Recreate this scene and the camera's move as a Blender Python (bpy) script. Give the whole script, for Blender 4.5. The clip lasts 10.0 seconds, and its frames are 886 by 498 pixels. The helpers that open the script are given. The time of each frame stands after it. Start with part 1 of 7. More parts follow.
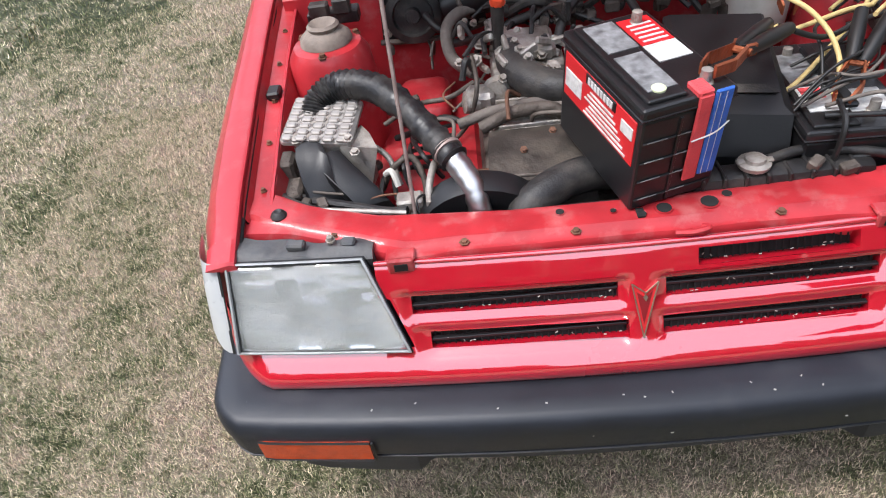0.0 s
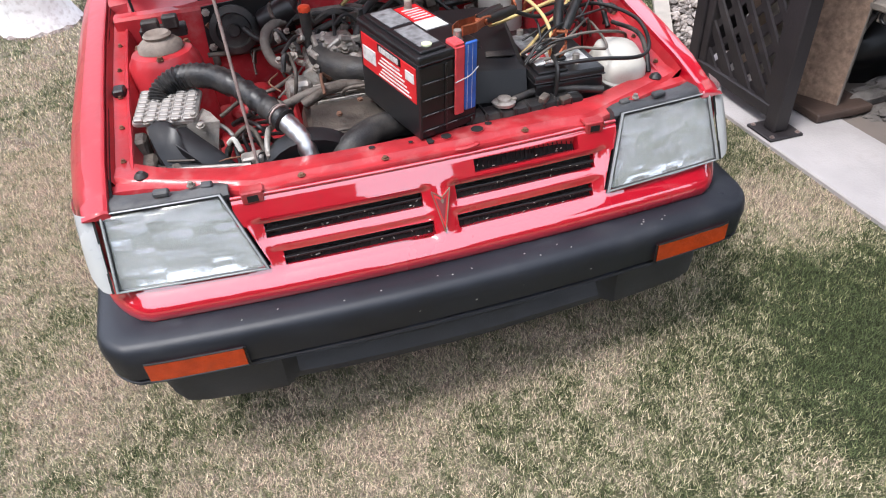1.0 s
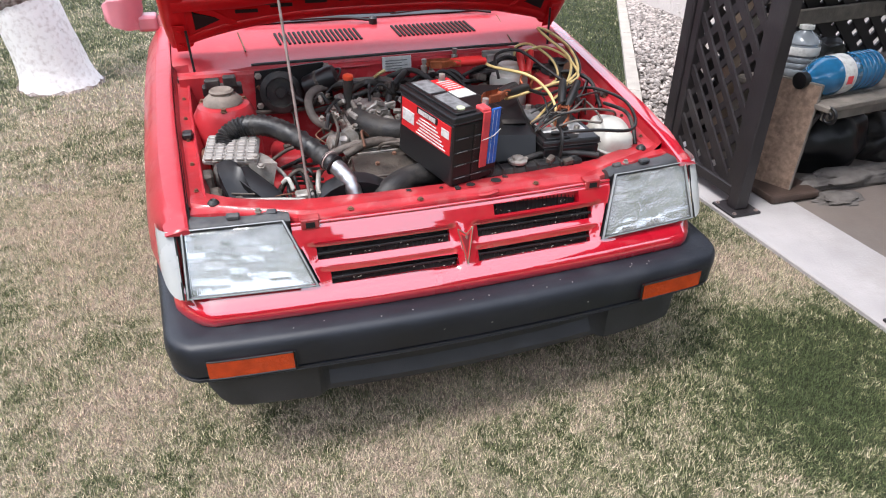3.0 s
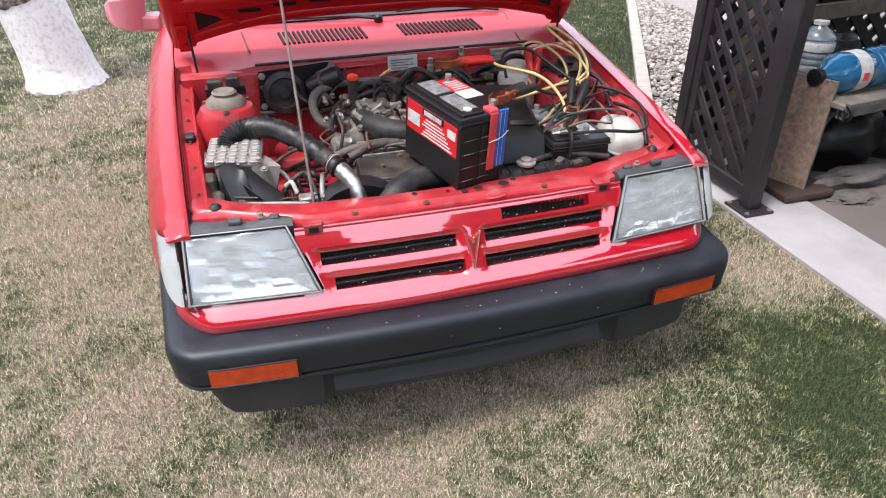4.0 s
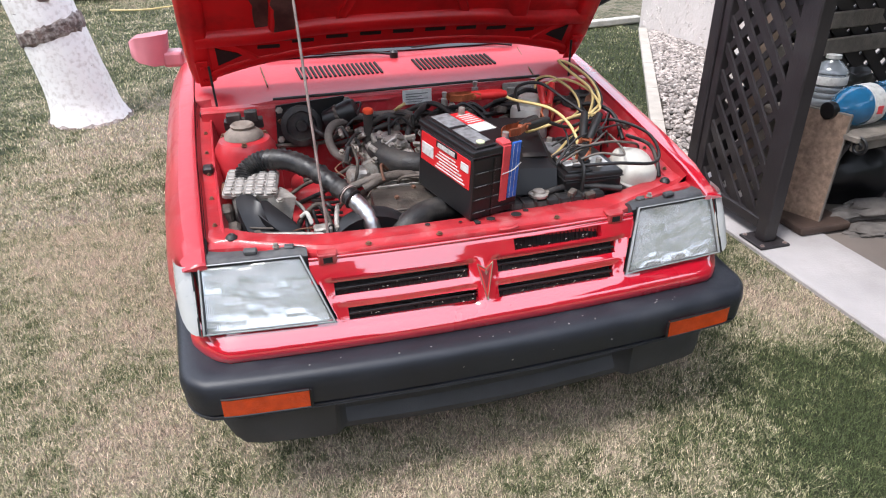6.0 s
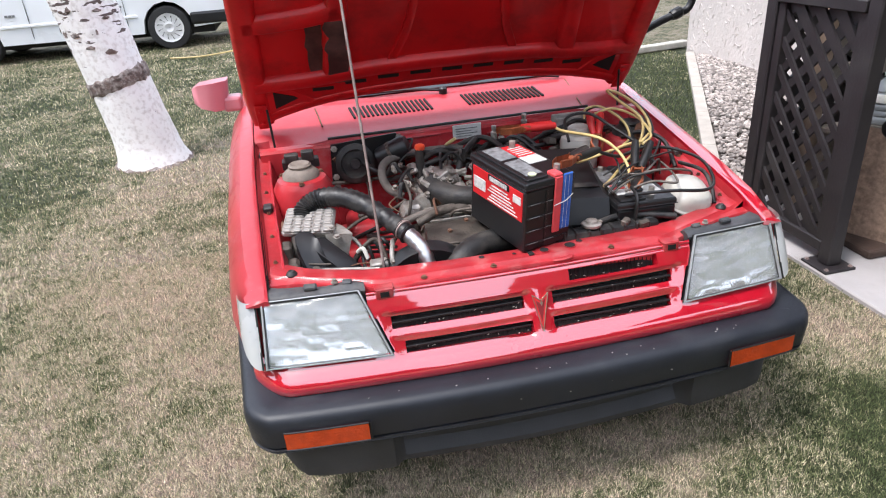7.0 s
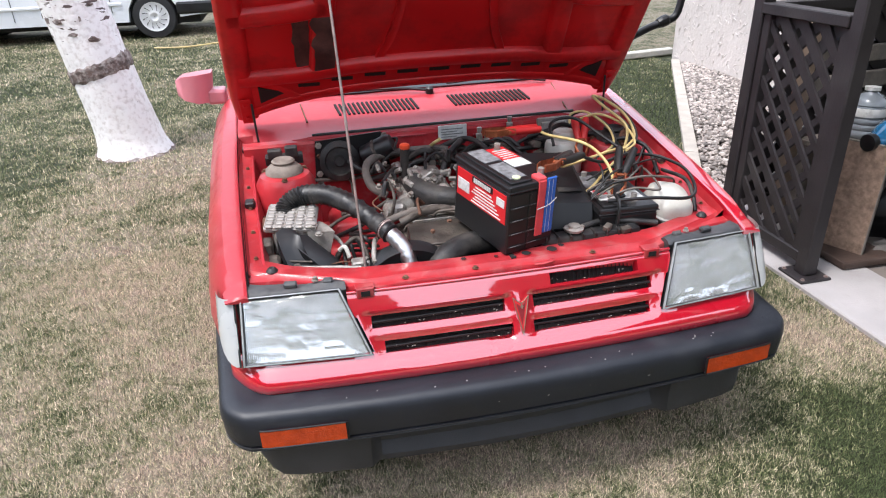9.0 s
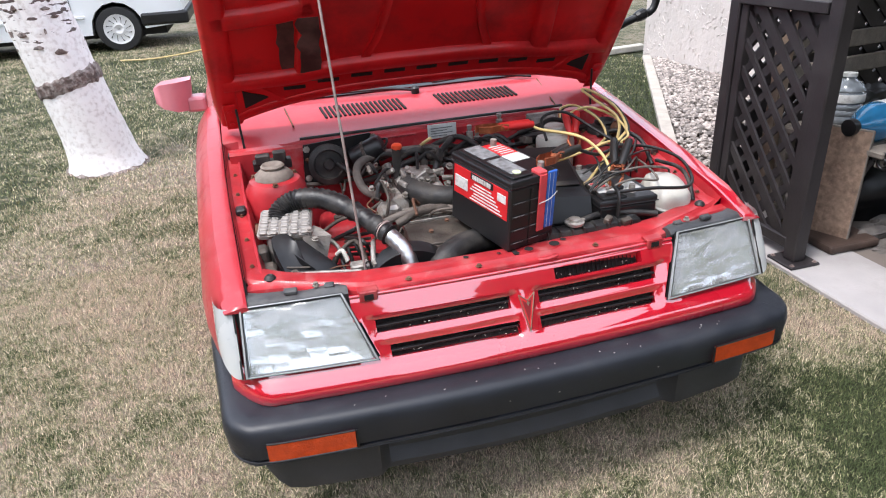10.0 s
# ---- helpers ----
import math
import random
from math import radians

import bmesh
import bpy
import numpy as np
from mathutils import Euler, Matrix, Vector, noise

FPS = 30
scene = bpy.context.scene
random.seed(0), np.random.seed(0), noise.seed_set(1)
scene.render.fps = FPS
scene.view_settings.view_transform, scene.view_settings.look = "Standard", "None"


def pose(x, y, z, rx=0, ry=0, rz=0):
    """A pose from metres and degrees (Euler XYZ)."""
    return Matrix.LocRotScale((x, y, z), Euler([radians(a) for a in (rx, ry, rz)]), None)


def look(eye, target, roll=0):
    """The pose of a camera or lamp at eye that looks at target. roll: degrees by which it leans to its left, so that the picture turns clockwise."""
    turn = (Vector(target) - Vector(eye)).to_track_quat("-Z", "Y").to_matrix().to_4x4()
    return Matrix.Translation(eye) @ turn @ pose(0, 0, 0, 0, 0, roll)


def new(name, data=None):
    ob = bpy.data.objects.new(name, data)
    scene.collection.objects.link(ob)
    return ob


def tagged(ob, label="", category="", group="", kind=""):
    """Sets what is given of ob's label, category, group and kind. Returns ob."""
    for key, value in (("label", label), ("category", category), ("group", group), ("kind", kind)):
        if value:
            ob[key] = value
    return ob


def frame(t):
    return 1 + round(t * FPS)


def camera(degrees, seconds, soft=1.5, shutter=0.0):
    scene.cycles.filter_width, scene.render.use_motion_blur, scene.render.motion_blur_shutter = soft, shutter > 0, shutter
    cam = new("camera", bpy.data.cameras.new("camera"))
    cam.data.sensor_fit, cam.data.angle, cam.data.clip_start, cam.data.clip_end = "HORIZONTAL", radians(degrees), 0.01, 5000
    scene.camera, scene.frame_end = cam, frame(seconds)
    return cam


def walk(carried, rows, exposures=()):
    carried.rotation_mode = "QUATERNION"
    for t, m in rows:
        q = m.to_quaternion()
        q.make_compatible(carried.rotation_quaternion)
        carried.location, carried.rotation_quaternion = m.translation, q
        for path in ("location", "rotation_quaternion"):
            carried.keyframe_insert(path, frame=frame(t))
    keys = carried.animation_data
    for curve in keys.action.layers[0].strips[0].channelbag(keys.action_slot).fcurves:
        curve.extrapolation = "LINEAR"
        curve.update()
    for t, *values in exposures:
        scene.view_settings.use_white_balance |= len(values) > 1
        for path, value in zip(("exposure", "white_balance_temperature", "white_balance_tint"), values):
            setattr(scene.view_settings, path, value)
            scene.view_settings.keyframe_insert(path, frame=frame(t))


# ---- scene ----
cam = camera(67.8, 10.0, soft=1.1)
PATH = [
    (0, (-0.238, -0.629, 1.38), (-0.383, 0.845, 0.037), -9.3),
    (0.2, (-0.302, -0.681, 1.398), (-0.18, 0.777, 0.04), -6.1),
    (0.5, (-0.34, -0.817, 1.422), (0.03, 0.711, 0.186), -4.7),
    (1, (-0.285, -1.055, 1.381), (0.084, 0.469, 0.139), -4.5),
    (1.5, (-0.305, -1.198, 1.409), (0.215, 0.376, 0.291), -3.3),
    (2, (-0.416, -1.275, 1.428), (0.197, 0.26, 0.302), -2.9),
    (2.5, (-0.49, -1.294, 1.428), (0.058, 0.322, 0.385), 1.1),
    (2.7, (-0.496, -1.294, 1.429), (0.014, 0.339, 0.393), 0.2),
    (3.8, (-0.49, -1.24, 1.433), (0.033, 0.375, 0.376), 0.3),
    (4, (-0.479, -1.244, 1.43), (0.008, 0.387, 0.38), -0.3),
    (4.5, (-0.476, -1.25, 1.423), (-0.044, 0.393, 0.367), -1.0),
    (5, (-0.463, -1.262, 1.429), (0.023, 0.371, 0.382), -1.8),
    (5.2, (-0.471, -1.249, 1.432), (0.04, 0.371, 0.377), -1.3),
    (6.3, (-0.484, -1.256, 1.431), (-0.036, 0.453, 0.494), -0.7),
    (6.5, (-0.492, -1.257, 1.439), (-0.034, 0.454, 0.51), -0.5),
    (7, (-0.494, -1.265, 1.447), (-0.165, 0.501, 0.568), -4.2),
    (7.5, (-0.489, -1.265, 1.451), (-0.167, 0.505, 0.577), -4.2),
    (8, (-0.5, -1.278, 1.454), (-0.202, 0.502, 0.593), -3.5),
    (8.5, (-0.493, -1.263, 1.448), (-0.154, 0.49, 0.548), -2.2),
    (9, (-0.493, -1.261, 1.45), (-0.112, 0.492, 0.566), -1.9),
    (9.5, (-0.501, -1.252, 1.444), (-0.156, 0.516, 0.577), -3.0),
    (10, (-0.552, -1.218, 1.425), (-0.097, 0.522, 0.55), -3.3),
]
walk(cam, [(t, look(eye, target, roll)) for t, eye, target, roll in PATH])

scene.view_settings.exposure = 0.17

# ---- light: a bright overcast sky ----
world = bpy.data.worlds.new("overcast_sky")
world.use_nodes = True
scene.world = world
wn, wl = world.node_tree.nodes, world.node_tree.links
sky = wn.new("ShaderNodeTexSky")
sky.sky_type, sky.sun_disc = "NISHITA", False
sky.sun_elevation, sky.sun_rotation = radians(64), radians(250)
sky.air_density, sky.dust_density, sky.ozone_density = 1.0, 4.0, 1.0
cloud = wn.new("ShaderNodeMix")
cloud.data_type = "RGBA"
cloud.inputs["Factor"].default_value = 0.75
cloud.inputs["B"].default_value = (7.15, 7.7, 9.2, 1)
wl.new(sky.outputs["Color"], cloud.inputs["A"])
wl.new(cloud.outputs["Result"], wn["Background"].inputs["Color"])
wn["Background"].inputs["Strength"].default_value = 0.252

sun = new("sun", bpy.data.lights.new("sun", "SUN"))
sun.data.energy, sun.data.angle, sun.data.color = 3.25, radians(16), (1.0, 0.98, 0.985)
sun.matrix_world = look((-2.4, -0.9, 5.2), (0, 0, 0))


# ---- materials ----
def mat(name, color, rough=0.5, metal=0.0, var=0.15, scale=8.0, bump=0.0, bscale=120.0, coat=0.0,
        dirt=None, dirt_amount=0.4, dirt_scale=5.0, spec=0.5, island=0.0, trans=0.0):
    m = bpy.data.materials.new(name)
    m.use_nodes = True
    n, l = m.node_tree.nodes, m.node_tree.links
    b = n["Principled BSDF"]
    b.inputs["Metallic"].default_value = metal
    b.inputs["Coat Weight"].default_value = coat
    b.inputs["Coat Roughness"].default_value = 0.12
    b.inputs["Specular IOR Level"].default_value = spec
    b.inputs["Transmission Weight"].default_value = trans
    tc = n.new("ShaderNodeTexCoord")
    no = n.new("ShaderNodeTexNoise")
    no.inputs["Scale"].default_value, no.inputs["Detail"].default_value = scale, 6
    l.new(tc.outputs["Object"], no.inputs["Vector"])
    ramp = n.new("ShaderNodeMapRange")
    ramp.inputs["From Min"].default_value, ramp.inputs["From Max"].default_value = 0.3, 0.7
    ramp.inputs["To Min"].default_value, ramp.inputs["To Max"].default_value = 1 - var, 1 + var
    l.new(no.outputs["Fac"], ramp.inputs["Value"])
    last = ramp.outputs["Result"]
    if island:
        geo = n.new("ShaderNodeNewGeometry")
        isl = n.new("ShaderNodeMapRange")
        isl.inputs["To Min"].default_value, isl.inputs["To Max"].default_value = 1 - island, 1 + island
        l.new(geo.outputs["Random Per Island"], isl.inputs["Value"])
        mu = n.new("ShaderNodeMath")
        mu.operation = "MULTIPLY"
        l.new(last, mu.inputs[0]), l.new(isl.outputs["Result"], mu.inputs[1])
        last = mu.outputs[0]
    col = n.new("ShaderNodeVectorMath")
    col.operation = "SCALE"
    col.inputs[0].default_value = color
    l.new(last, col.inputs["Scale"])
    out = col.outputs["Vector"]
    rmap = n.new("ShaderNodeMapRange")
    rmap.inputs["To Min"].default_value, rmap.inputs["To Max"].default_value = max(0.02, rough - 0.1), min(1, rough + 0.1)
    l.new(no.outputs["Fac"], rmap.inputs["Value"])
    rout = rmap.outputs["Result"]
    if dirt:
        d = n.new("ShaderNodeTexNoise")
        d.inputs["Scale"].default_value, d.inputs["Detail"].default_value, d.inputs["Roughness"].default_value = dirt_scale, 10, 0.65
        l.new(tc.outputs["Object"], d.inputs["Vector"])
        dm = n.new("ShaderNodeMapRange")
        dm.inputs["From Min"].default_value, dm.inputs["From Max"].default_value = 0.62 - 0.35 * dirt_amount, 0.78 - 0.2 * dirt_amount
        dm.inputs["To Max"].default_value = min(1, 0.55 + 0.4 * dirt_amount)
        l.new(d.outputs["Fac"], dm.inputs["Value"])
        mx = n.new("ShaderNodeMix")
        mx.data_type = "RGBA"
        mx.inputs["B"].default_value = (*dirt, 1)
        l.new(dm.outputs["Result"], mx.inputs["Factor"]), l.new(out, mx.inputs["A"])
        out = mx.outputs["Result"]
        ra = n.new("ShaderNodeMix")
        ra.inputs["B"].default_value = 0.85
        l.new(dm.outputs["Result"], ra.inputs["Factor"]), l.new(rout, ra.inputs["A"])
        rout = ra.outputs["Result"]
    l.new(out, b.inputs["Base Color"])
    l.new(rout, b.inputs["Roughness"])
    if bump:
        bn = n.new("ShaderNodeTexNoise")
        bn.inputs["Scale"].default_value, bn.inputs["Detail"].default_value = bscale, 4
        l.new(tc.outputs["Object"], bn.inputs["Vector"])
        bp = n.new("ShaderNodeBump")
        bp.inputs["Strength"].default_value, bp.inputs["Distance"].default_value = bump, 0.01
        l.new(bn.outputs["Fac"], bp.inputs["Height"])
        l.new(bp.outputs["Normal"], b.inputs["Normal"])
    return m


RED = mat("red_paint", (0.52, 0.006, 0.022), 0.3, var=0.06, scale=3, spec=0.2, coat=1.0, bump=0.03, bscale=9, dirt=(0.4, 0.03, 0.04), dirt_amount=0.05, dirt_scale=30)
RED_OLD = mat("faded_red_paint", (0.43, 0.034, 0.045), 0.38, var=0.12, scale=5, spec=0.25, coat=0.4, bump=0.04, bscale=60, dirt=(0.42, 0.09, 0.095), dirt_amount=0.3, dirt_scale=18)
for socket, v in (("Coat Roughness", 0.03), ("Coat IOR", 2.65)):
    RED.node_tree.nodes["Principled BSDF"].inputs[socket].default_value = v
RED_BAY = mat("dusty_red_paint", (0.41, 0.026, 0.033), 0.4, var=0.22, scale=12, spec=0.3, coat=0.3, bump=0.1, bscale=60, dirt=(0.43, 0.14, 0.135), dirt_amount=0.3, dirt_scale=18)
RED_HOOD = mat("hood_inner_red_paint", (0.62, 0.008, 0.012), 0.4, var=0.15, scale=3, spec=0.25, coat=0.3, dirt=(0.16, 0.012, 0.014), dirt_amount=0.35, dirt_scale=4)
BUMPER = mat("black_bumper_plastic", (0.0115, 0.0135, 0.019), 0.42, var=0.3, scale=6, bump=0.12, bscale=700, dirt=(0.035, 0.036, 0.04), dirt_amount=0.15, dirt_scale=6)
SPOILER = mat("grey_spoiler_plastic", (0.046, 0.046, 0.049), 0.6, var=0.3, scale=5, bump=0.15, bscale=300, dirt=(0.05, 0.048, 0.046), dirt_amount=0.5, dirt_scale=4)
CARRIER = mat("weathered_lamp_plastic", (0.05, 0.052, 0.056), 0.5, var=0.35, scale=25, bump=0.1, bscale=150, dirt=(0.12, 0.115, 0.11), dirt_amount=0.4, dirt_scale=20)
BLACK = mat("black_plastic", (0.009, 0.009, 0.01), 0.4, var=0.3, scale=12, bump=0.05, bscale=300)
# near black; fills holes, slots and gaps in place of their shade
DARK = mat("black_parts_and_recess_shade", (0.008, 0.008, 0.008), 0.8, var=0.3, scale=20)
RUBBER = mat("dusty_rubber", (0.017, 0.016, 0.016), 0.5, var=0.4, scale=14, bump=0.15, bscale=200, dirt=(0.09, 0.078, 0.066), dirt_amount=0.4, dirt_scale=14)
GRIME = mat("grimy_cast_metal", (0.12, 0.1, 0.085), 0.62, metal=0.35, var=0.4, scale=22, bump=0.4, bscale=90, dirt=(0.06, 0.045, 0.035), dirt_amount=0.55, dirt_scale=18)
DARK_GRIME = mat("oily_brown_sheet_metal", (0.055, 0.046, 0.039), 0.55, metal=0.3, var=0.4, scale=14, bump=0.3, bscale=60, dirt=(0.11, 0.09, 0.07), dirt_amount=0.4, dirt_scale=16)
DUSTY_HOSE = mat("dust_caked_hose", (0.13, 0.11, 0.095), 0.75, var=0.35, scale=25, bump=0.2, bscale=120, dirt=(0.22, 0.19, 0.16), dirt_amount=0.4, dirt_scale=30)
HOSE = mat("shiny_black_hose", (0.012, 0.012, 0.013), 0.4, var=0.3, scale=20, bump=0.1, bscale=150, dirt=(0.085, 0.078, 0.07), dirt_amount=0.45, dirt_scale=24)
ALU = mat("dusty_cast_aluminium", (0.4, 0.37, 0.335), 0.5, metal=0.6, var=0.3, scale=25, bump=0.25, bscale=160, dirt=(0.2, 0.16, 0.12), dirt_amount=0.5, dirt_scale=20)
SHIELD = mat("stamped_heat_shield", (0.4, 0.375, 0.35), 0.5, metal=0.45, var=0.25, scale=30, bump=0.2, bscale=120, dirt=(0.3, 0.25, 0.2), dirt_amount=0.45, dirt_scale=25)
FOIL = mat("bright_foil", (0.5, 0.5, 0.5), 0.36, metal=1.0, var=0.15, scale=20, bump=0.12, bscale=30)
STEEL = mat("worn_steel_rod", (0.3, 0.23, 0.21), 0.45, metal=0.3, var=0.3, scale=30)
RUST = mat("rusty_steel", (0.16, 0.075, 0.045), 0.75, metal=0.2, var=0.4, scale=40, bump=0.3, bscale=200)
COPPER = mat("copper_clamp", (0.42, 0.13, 0.06), 0.45, metal=0.7, var=0.35, scale=40, bump=0.2, bscale=150)
BEIGE = mat("dusty_rubber_mount", (0.22, 0.18, 0.15), 0.8, var=0.25, scale=30, bump=0.2, bscale=120)
CHAFF = mat("dry_chaff", (0.42, 0.4, 0.36), 0.8, var=0.3, scale=60)
BLACK_RED = mat("dark_red_enamel", (0.2, 0.008, 0.012), 0.3, var=0.1, scale=30, coat=0.5)
CHROME = mat("chrome", (0.62, 0.62, 0.62), 0.26, metal=1.0, var=0.05)
GOLD = mat("gilt_trim", (0.3, 0.24, 0.17), 0.4, metal=0.7, var=0.2, scale=60)
AMBER = mat("amber_lens", (0.5, 0.045, 0.004), 0.22, var=0.2, scale=30, bump=0.25, bscale=140, coat=0.6)
WHITE_P = mat("aged_white_plastic", (0.52, 0.5, 0.45), 0.45, var=0.12, scale=12, bump=0.05, bscale=60, dirt=(0.36, 0.33, 0.26), dirt_amount=0.35, dirt_scale=10)
RIM = mat("grey_lamp_rim", (0.3, 0.31, 0.31), 0.35, var=0.15, scale=20, coat=0.4)
RED_GRIP = mat("red_grip_rubber", (0.6, 0.025, 0.025), 0.45, var=0.1, scale=20)
FOLIAGE = mat("distant_foliage", (0.05, 0.07, 0.035), 0.9, var=0.5, scale=0.6)
CLEARP = mat("cloudy_lamp_plastic", (0.44, 0.45, 0.45), 0.25, var=0.1, scale=10, coat=0.5, dirt=(0.45, 0.45, 0.42), dirt_amount=0.3)
BAT = mat("battery_case_black", (0.012, 0.012, 0.013), 0.35, var=0.2, scale=15, bump=0.04, bscale=300)
LAB_RED = mat("label_red", (0.62, 0.02, 0.025), 0.4, var=0.06, scale=20)
LAB_WHITE = mat("label_white", (0.64, 0.64, 0.62), 0.5, var=0.1, scale=40, dirt=(0.3, 0.29, 0.28), dirt_amount=0.4, dirt_scale=45)
LAB_GREY = mat("label_grey", (0.2, 0.205, 0.21), 0.4, var=0.5, scale=60)
LAB_BLUE = mat("strap_blue", (0.03, 0.13, 0.5), 0.6, var=0.2, scale=40, bump=0.3, bscale=300)
LAB_CORAL = mat("strap_red", (0.72, 0.07, 0.08), 0.6, var=0.15, scale=40, bump=0.3, bscale=300)
LIME = mat("lime_indicator", (0.66, 0.7, 0.45), 0.3, var=0.05)
ORANGE = mat("orange_red_plastic", (0.75, 0.08, 0.03), 0.4, var=0.1, scale=20)
CABLE_Y = mat("yellow_cable", (0.62, 0.47, 0.2), 0.5, var=0.2, scale=30)
CABLE_K = mat("black_cable", (0.014, 0.014, 0.014), 0.45, var=0.2, scale=30)
WOOD = mat("weathered_bench_wood", (0.2, 0.175, 0.15), 0.75, var=0.3, scale=14, bump=0.3, bscale=80, dirt=(0.12, 0.1, 0.085), dirt_amount=0.4)
OSB = mat("chipboard_flakes", (0.27, 0.185, 0.135), 0.75, var=0.35, scale=38, bump=0.2, bscale=90, dirt=(0.12, 0.075, 0.055), dirt_amount=0.42, dirt_scale=30)
DARK_WOOD = mat("dark_stained_wood", (0.055, 0.034, 0.026), 0.6, var=0.3, scale=12, bump=0.15, bscale=60)
PLY = mat("plywood", (0.25, 0.185, 0.135), 0.7, var=0.2, scale=6, bump=0.15, bscale=60, dirt=(0.2, 0.14, 0.1), dirt_amount=0.35, dirt_scale=5)
TRELLIS = mat("dark_brown_trellis_paint", (0.024, 0.02, 0.022), 0.55, var=0.2, scale=10, bump=0.1, bscale=90, dirt=(0.045, 0.04, 0.038), dirt_amount=0.3)
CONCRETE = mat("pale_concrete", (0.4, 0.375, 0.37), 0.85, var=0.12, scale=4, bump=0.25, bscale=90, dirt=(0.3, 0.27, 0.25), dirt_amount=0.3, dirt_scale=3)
# darker than the edging: the shelter's shade is put into the colour
SLAB = mat("worn_shaded_floor_slab", (0.15, 0.125, 0.11), 0.8, var=0.2, scale=3, bump=0.2, bscale=60, dirt=(0.18, 0.14, 0.12), dirt_amount=0.45, dirt_scale=2.5)
KERB = mat("kerb_concrete", (0.42, 0.38, 0.335), 0.85, var=0.15, scale=8, bump=0.3, bscale=100)
STUCCO = mat("stucco", (0.59, 0.54, 0.51), 0.9, var=0.07, scale=3, bump=0.9, bscale=24)
GRAVEL = mat("gravel_stone", (0.34, 0.3, 0.275), 0.85, var=0.2, scale=30, bump=0.2, bscale=120, island=0.65)
EARTH = mat("earth", (0.055, 0.045, 0.036), 0.95, var=0.3, scale=20)
VAN = mat("white_van_paint", (0.84, 0.86, 0.88), 0.3, var=0.03, scale=2, coat=0.5)
TYRE = mat("tyre_rubber", (0.02, 0.02, 0.021), 0.75, var=0.25, scale=20, bump=0.1)
# sun-faded red, paled further by sky glare put into the colour
PINK = mat("faded_red_with_sky_glare", (0.62, 0.22, 0.26), 0.35, var=0.12, scale=8, coat=0.4)
HUB = mat("silver_wheel_trim", (0.75, 0.75, 0.75), 0.4, metal=0.1, var=0.05)
BOTTLE = mat("blue_water_bottle", (0.03, 0.2, 0.42), 0.12, var=0.2, scale=14, coat=0.5, trans=0.35)
CLEARB = mat("clear_bottle", (0.45, 0.5, 0.55), 0.1, var=0.15, scale=14, coat=0.5, trans=0.6)
CLOTH = mat("grey_cloth", (0.14, 0.125, 0.115), 0.9, var=0.3, scale=18, bump=0.5, bscale=200)
GLASS_DARK = mat("car_window_glass", (0.02, 0.025, 0.027), 0.06, var=0.1, coat=1.0)
ORANGE_BIN = mat("orange_bin_plastic", (0.6, 0.12, 0.03), 0.5, var=0.15, scale=10)
REFLECTOR = mat("lamp_reflector", (0.9, 0.91, 0.92), 0.1, metal=0.8, var=0.06, scale=10, bump=0.15, bscale=14)


def lamp_glass():
    m = bpy.data.materials.new("fluted_lamp_glass")
    m.use_nodes = True
    n, l = m.node_tree.nodes, m.node_tree.links
    n.remove(n["Principled BSDF"])
    tc = n.new("ShaderNodeTexCoord")
    rf, gl, df = n.new("ShaderNodeBsdfRefraction"), n.new("ShaderNodeBsdfGlossy"), n.new("ShaderNodeBsdfDiffuse")
    rf.inputs["Color"].default_value = (0.96, 0.975, 0.97, 1)
    rf.inputs["Roughness"].default_value, rf.inputs["IOR"].default_value = 0.02, 1.42
    gl.inputs["Roughness"].default_value = 0.08
    df.inputs["Color"].default_value = (0.75, 0.77, 0.77, 1)
    noi = n.new("ShaderNodeTexNoise")
    noi.inputs["Scale"].default_value, noi.inputs["Detail"].default_value = 18, 6
    l.new(tc.outputs["Object"], noi.inputs["Vector"])
    haze = n.new("ShaderNodeMapRange")
    for k, v in (("From Min", 0.35), ("From Max", 0.75), ("To Min", 0.06), ("To Max", 0.24)):
        haze.inputs[k].default_value = v
    l.new(noi.outputs["Fac"], haze.inputs["Value"])
    a, c = n.new("ShaderNodeMixShader"), n.new("ShaderNodeMixShader")
    l.new(haze.outputs["Result"], a.inputs["Fac"])
    l.new(rf.outputs[0], a.inputs[1]), l.new(df.outputs[0], a.inputs[2])
    c.inputs["Fac"].default_value = 0.1
    l.new(a.outputs[0], c.inputs[1]), l.new(gl.outputs[0], c.inputs[2])
    l.new(c.outputs[0], n["Material Output"].inputs["Surface"])
    return m


LENS = lamp_glass()


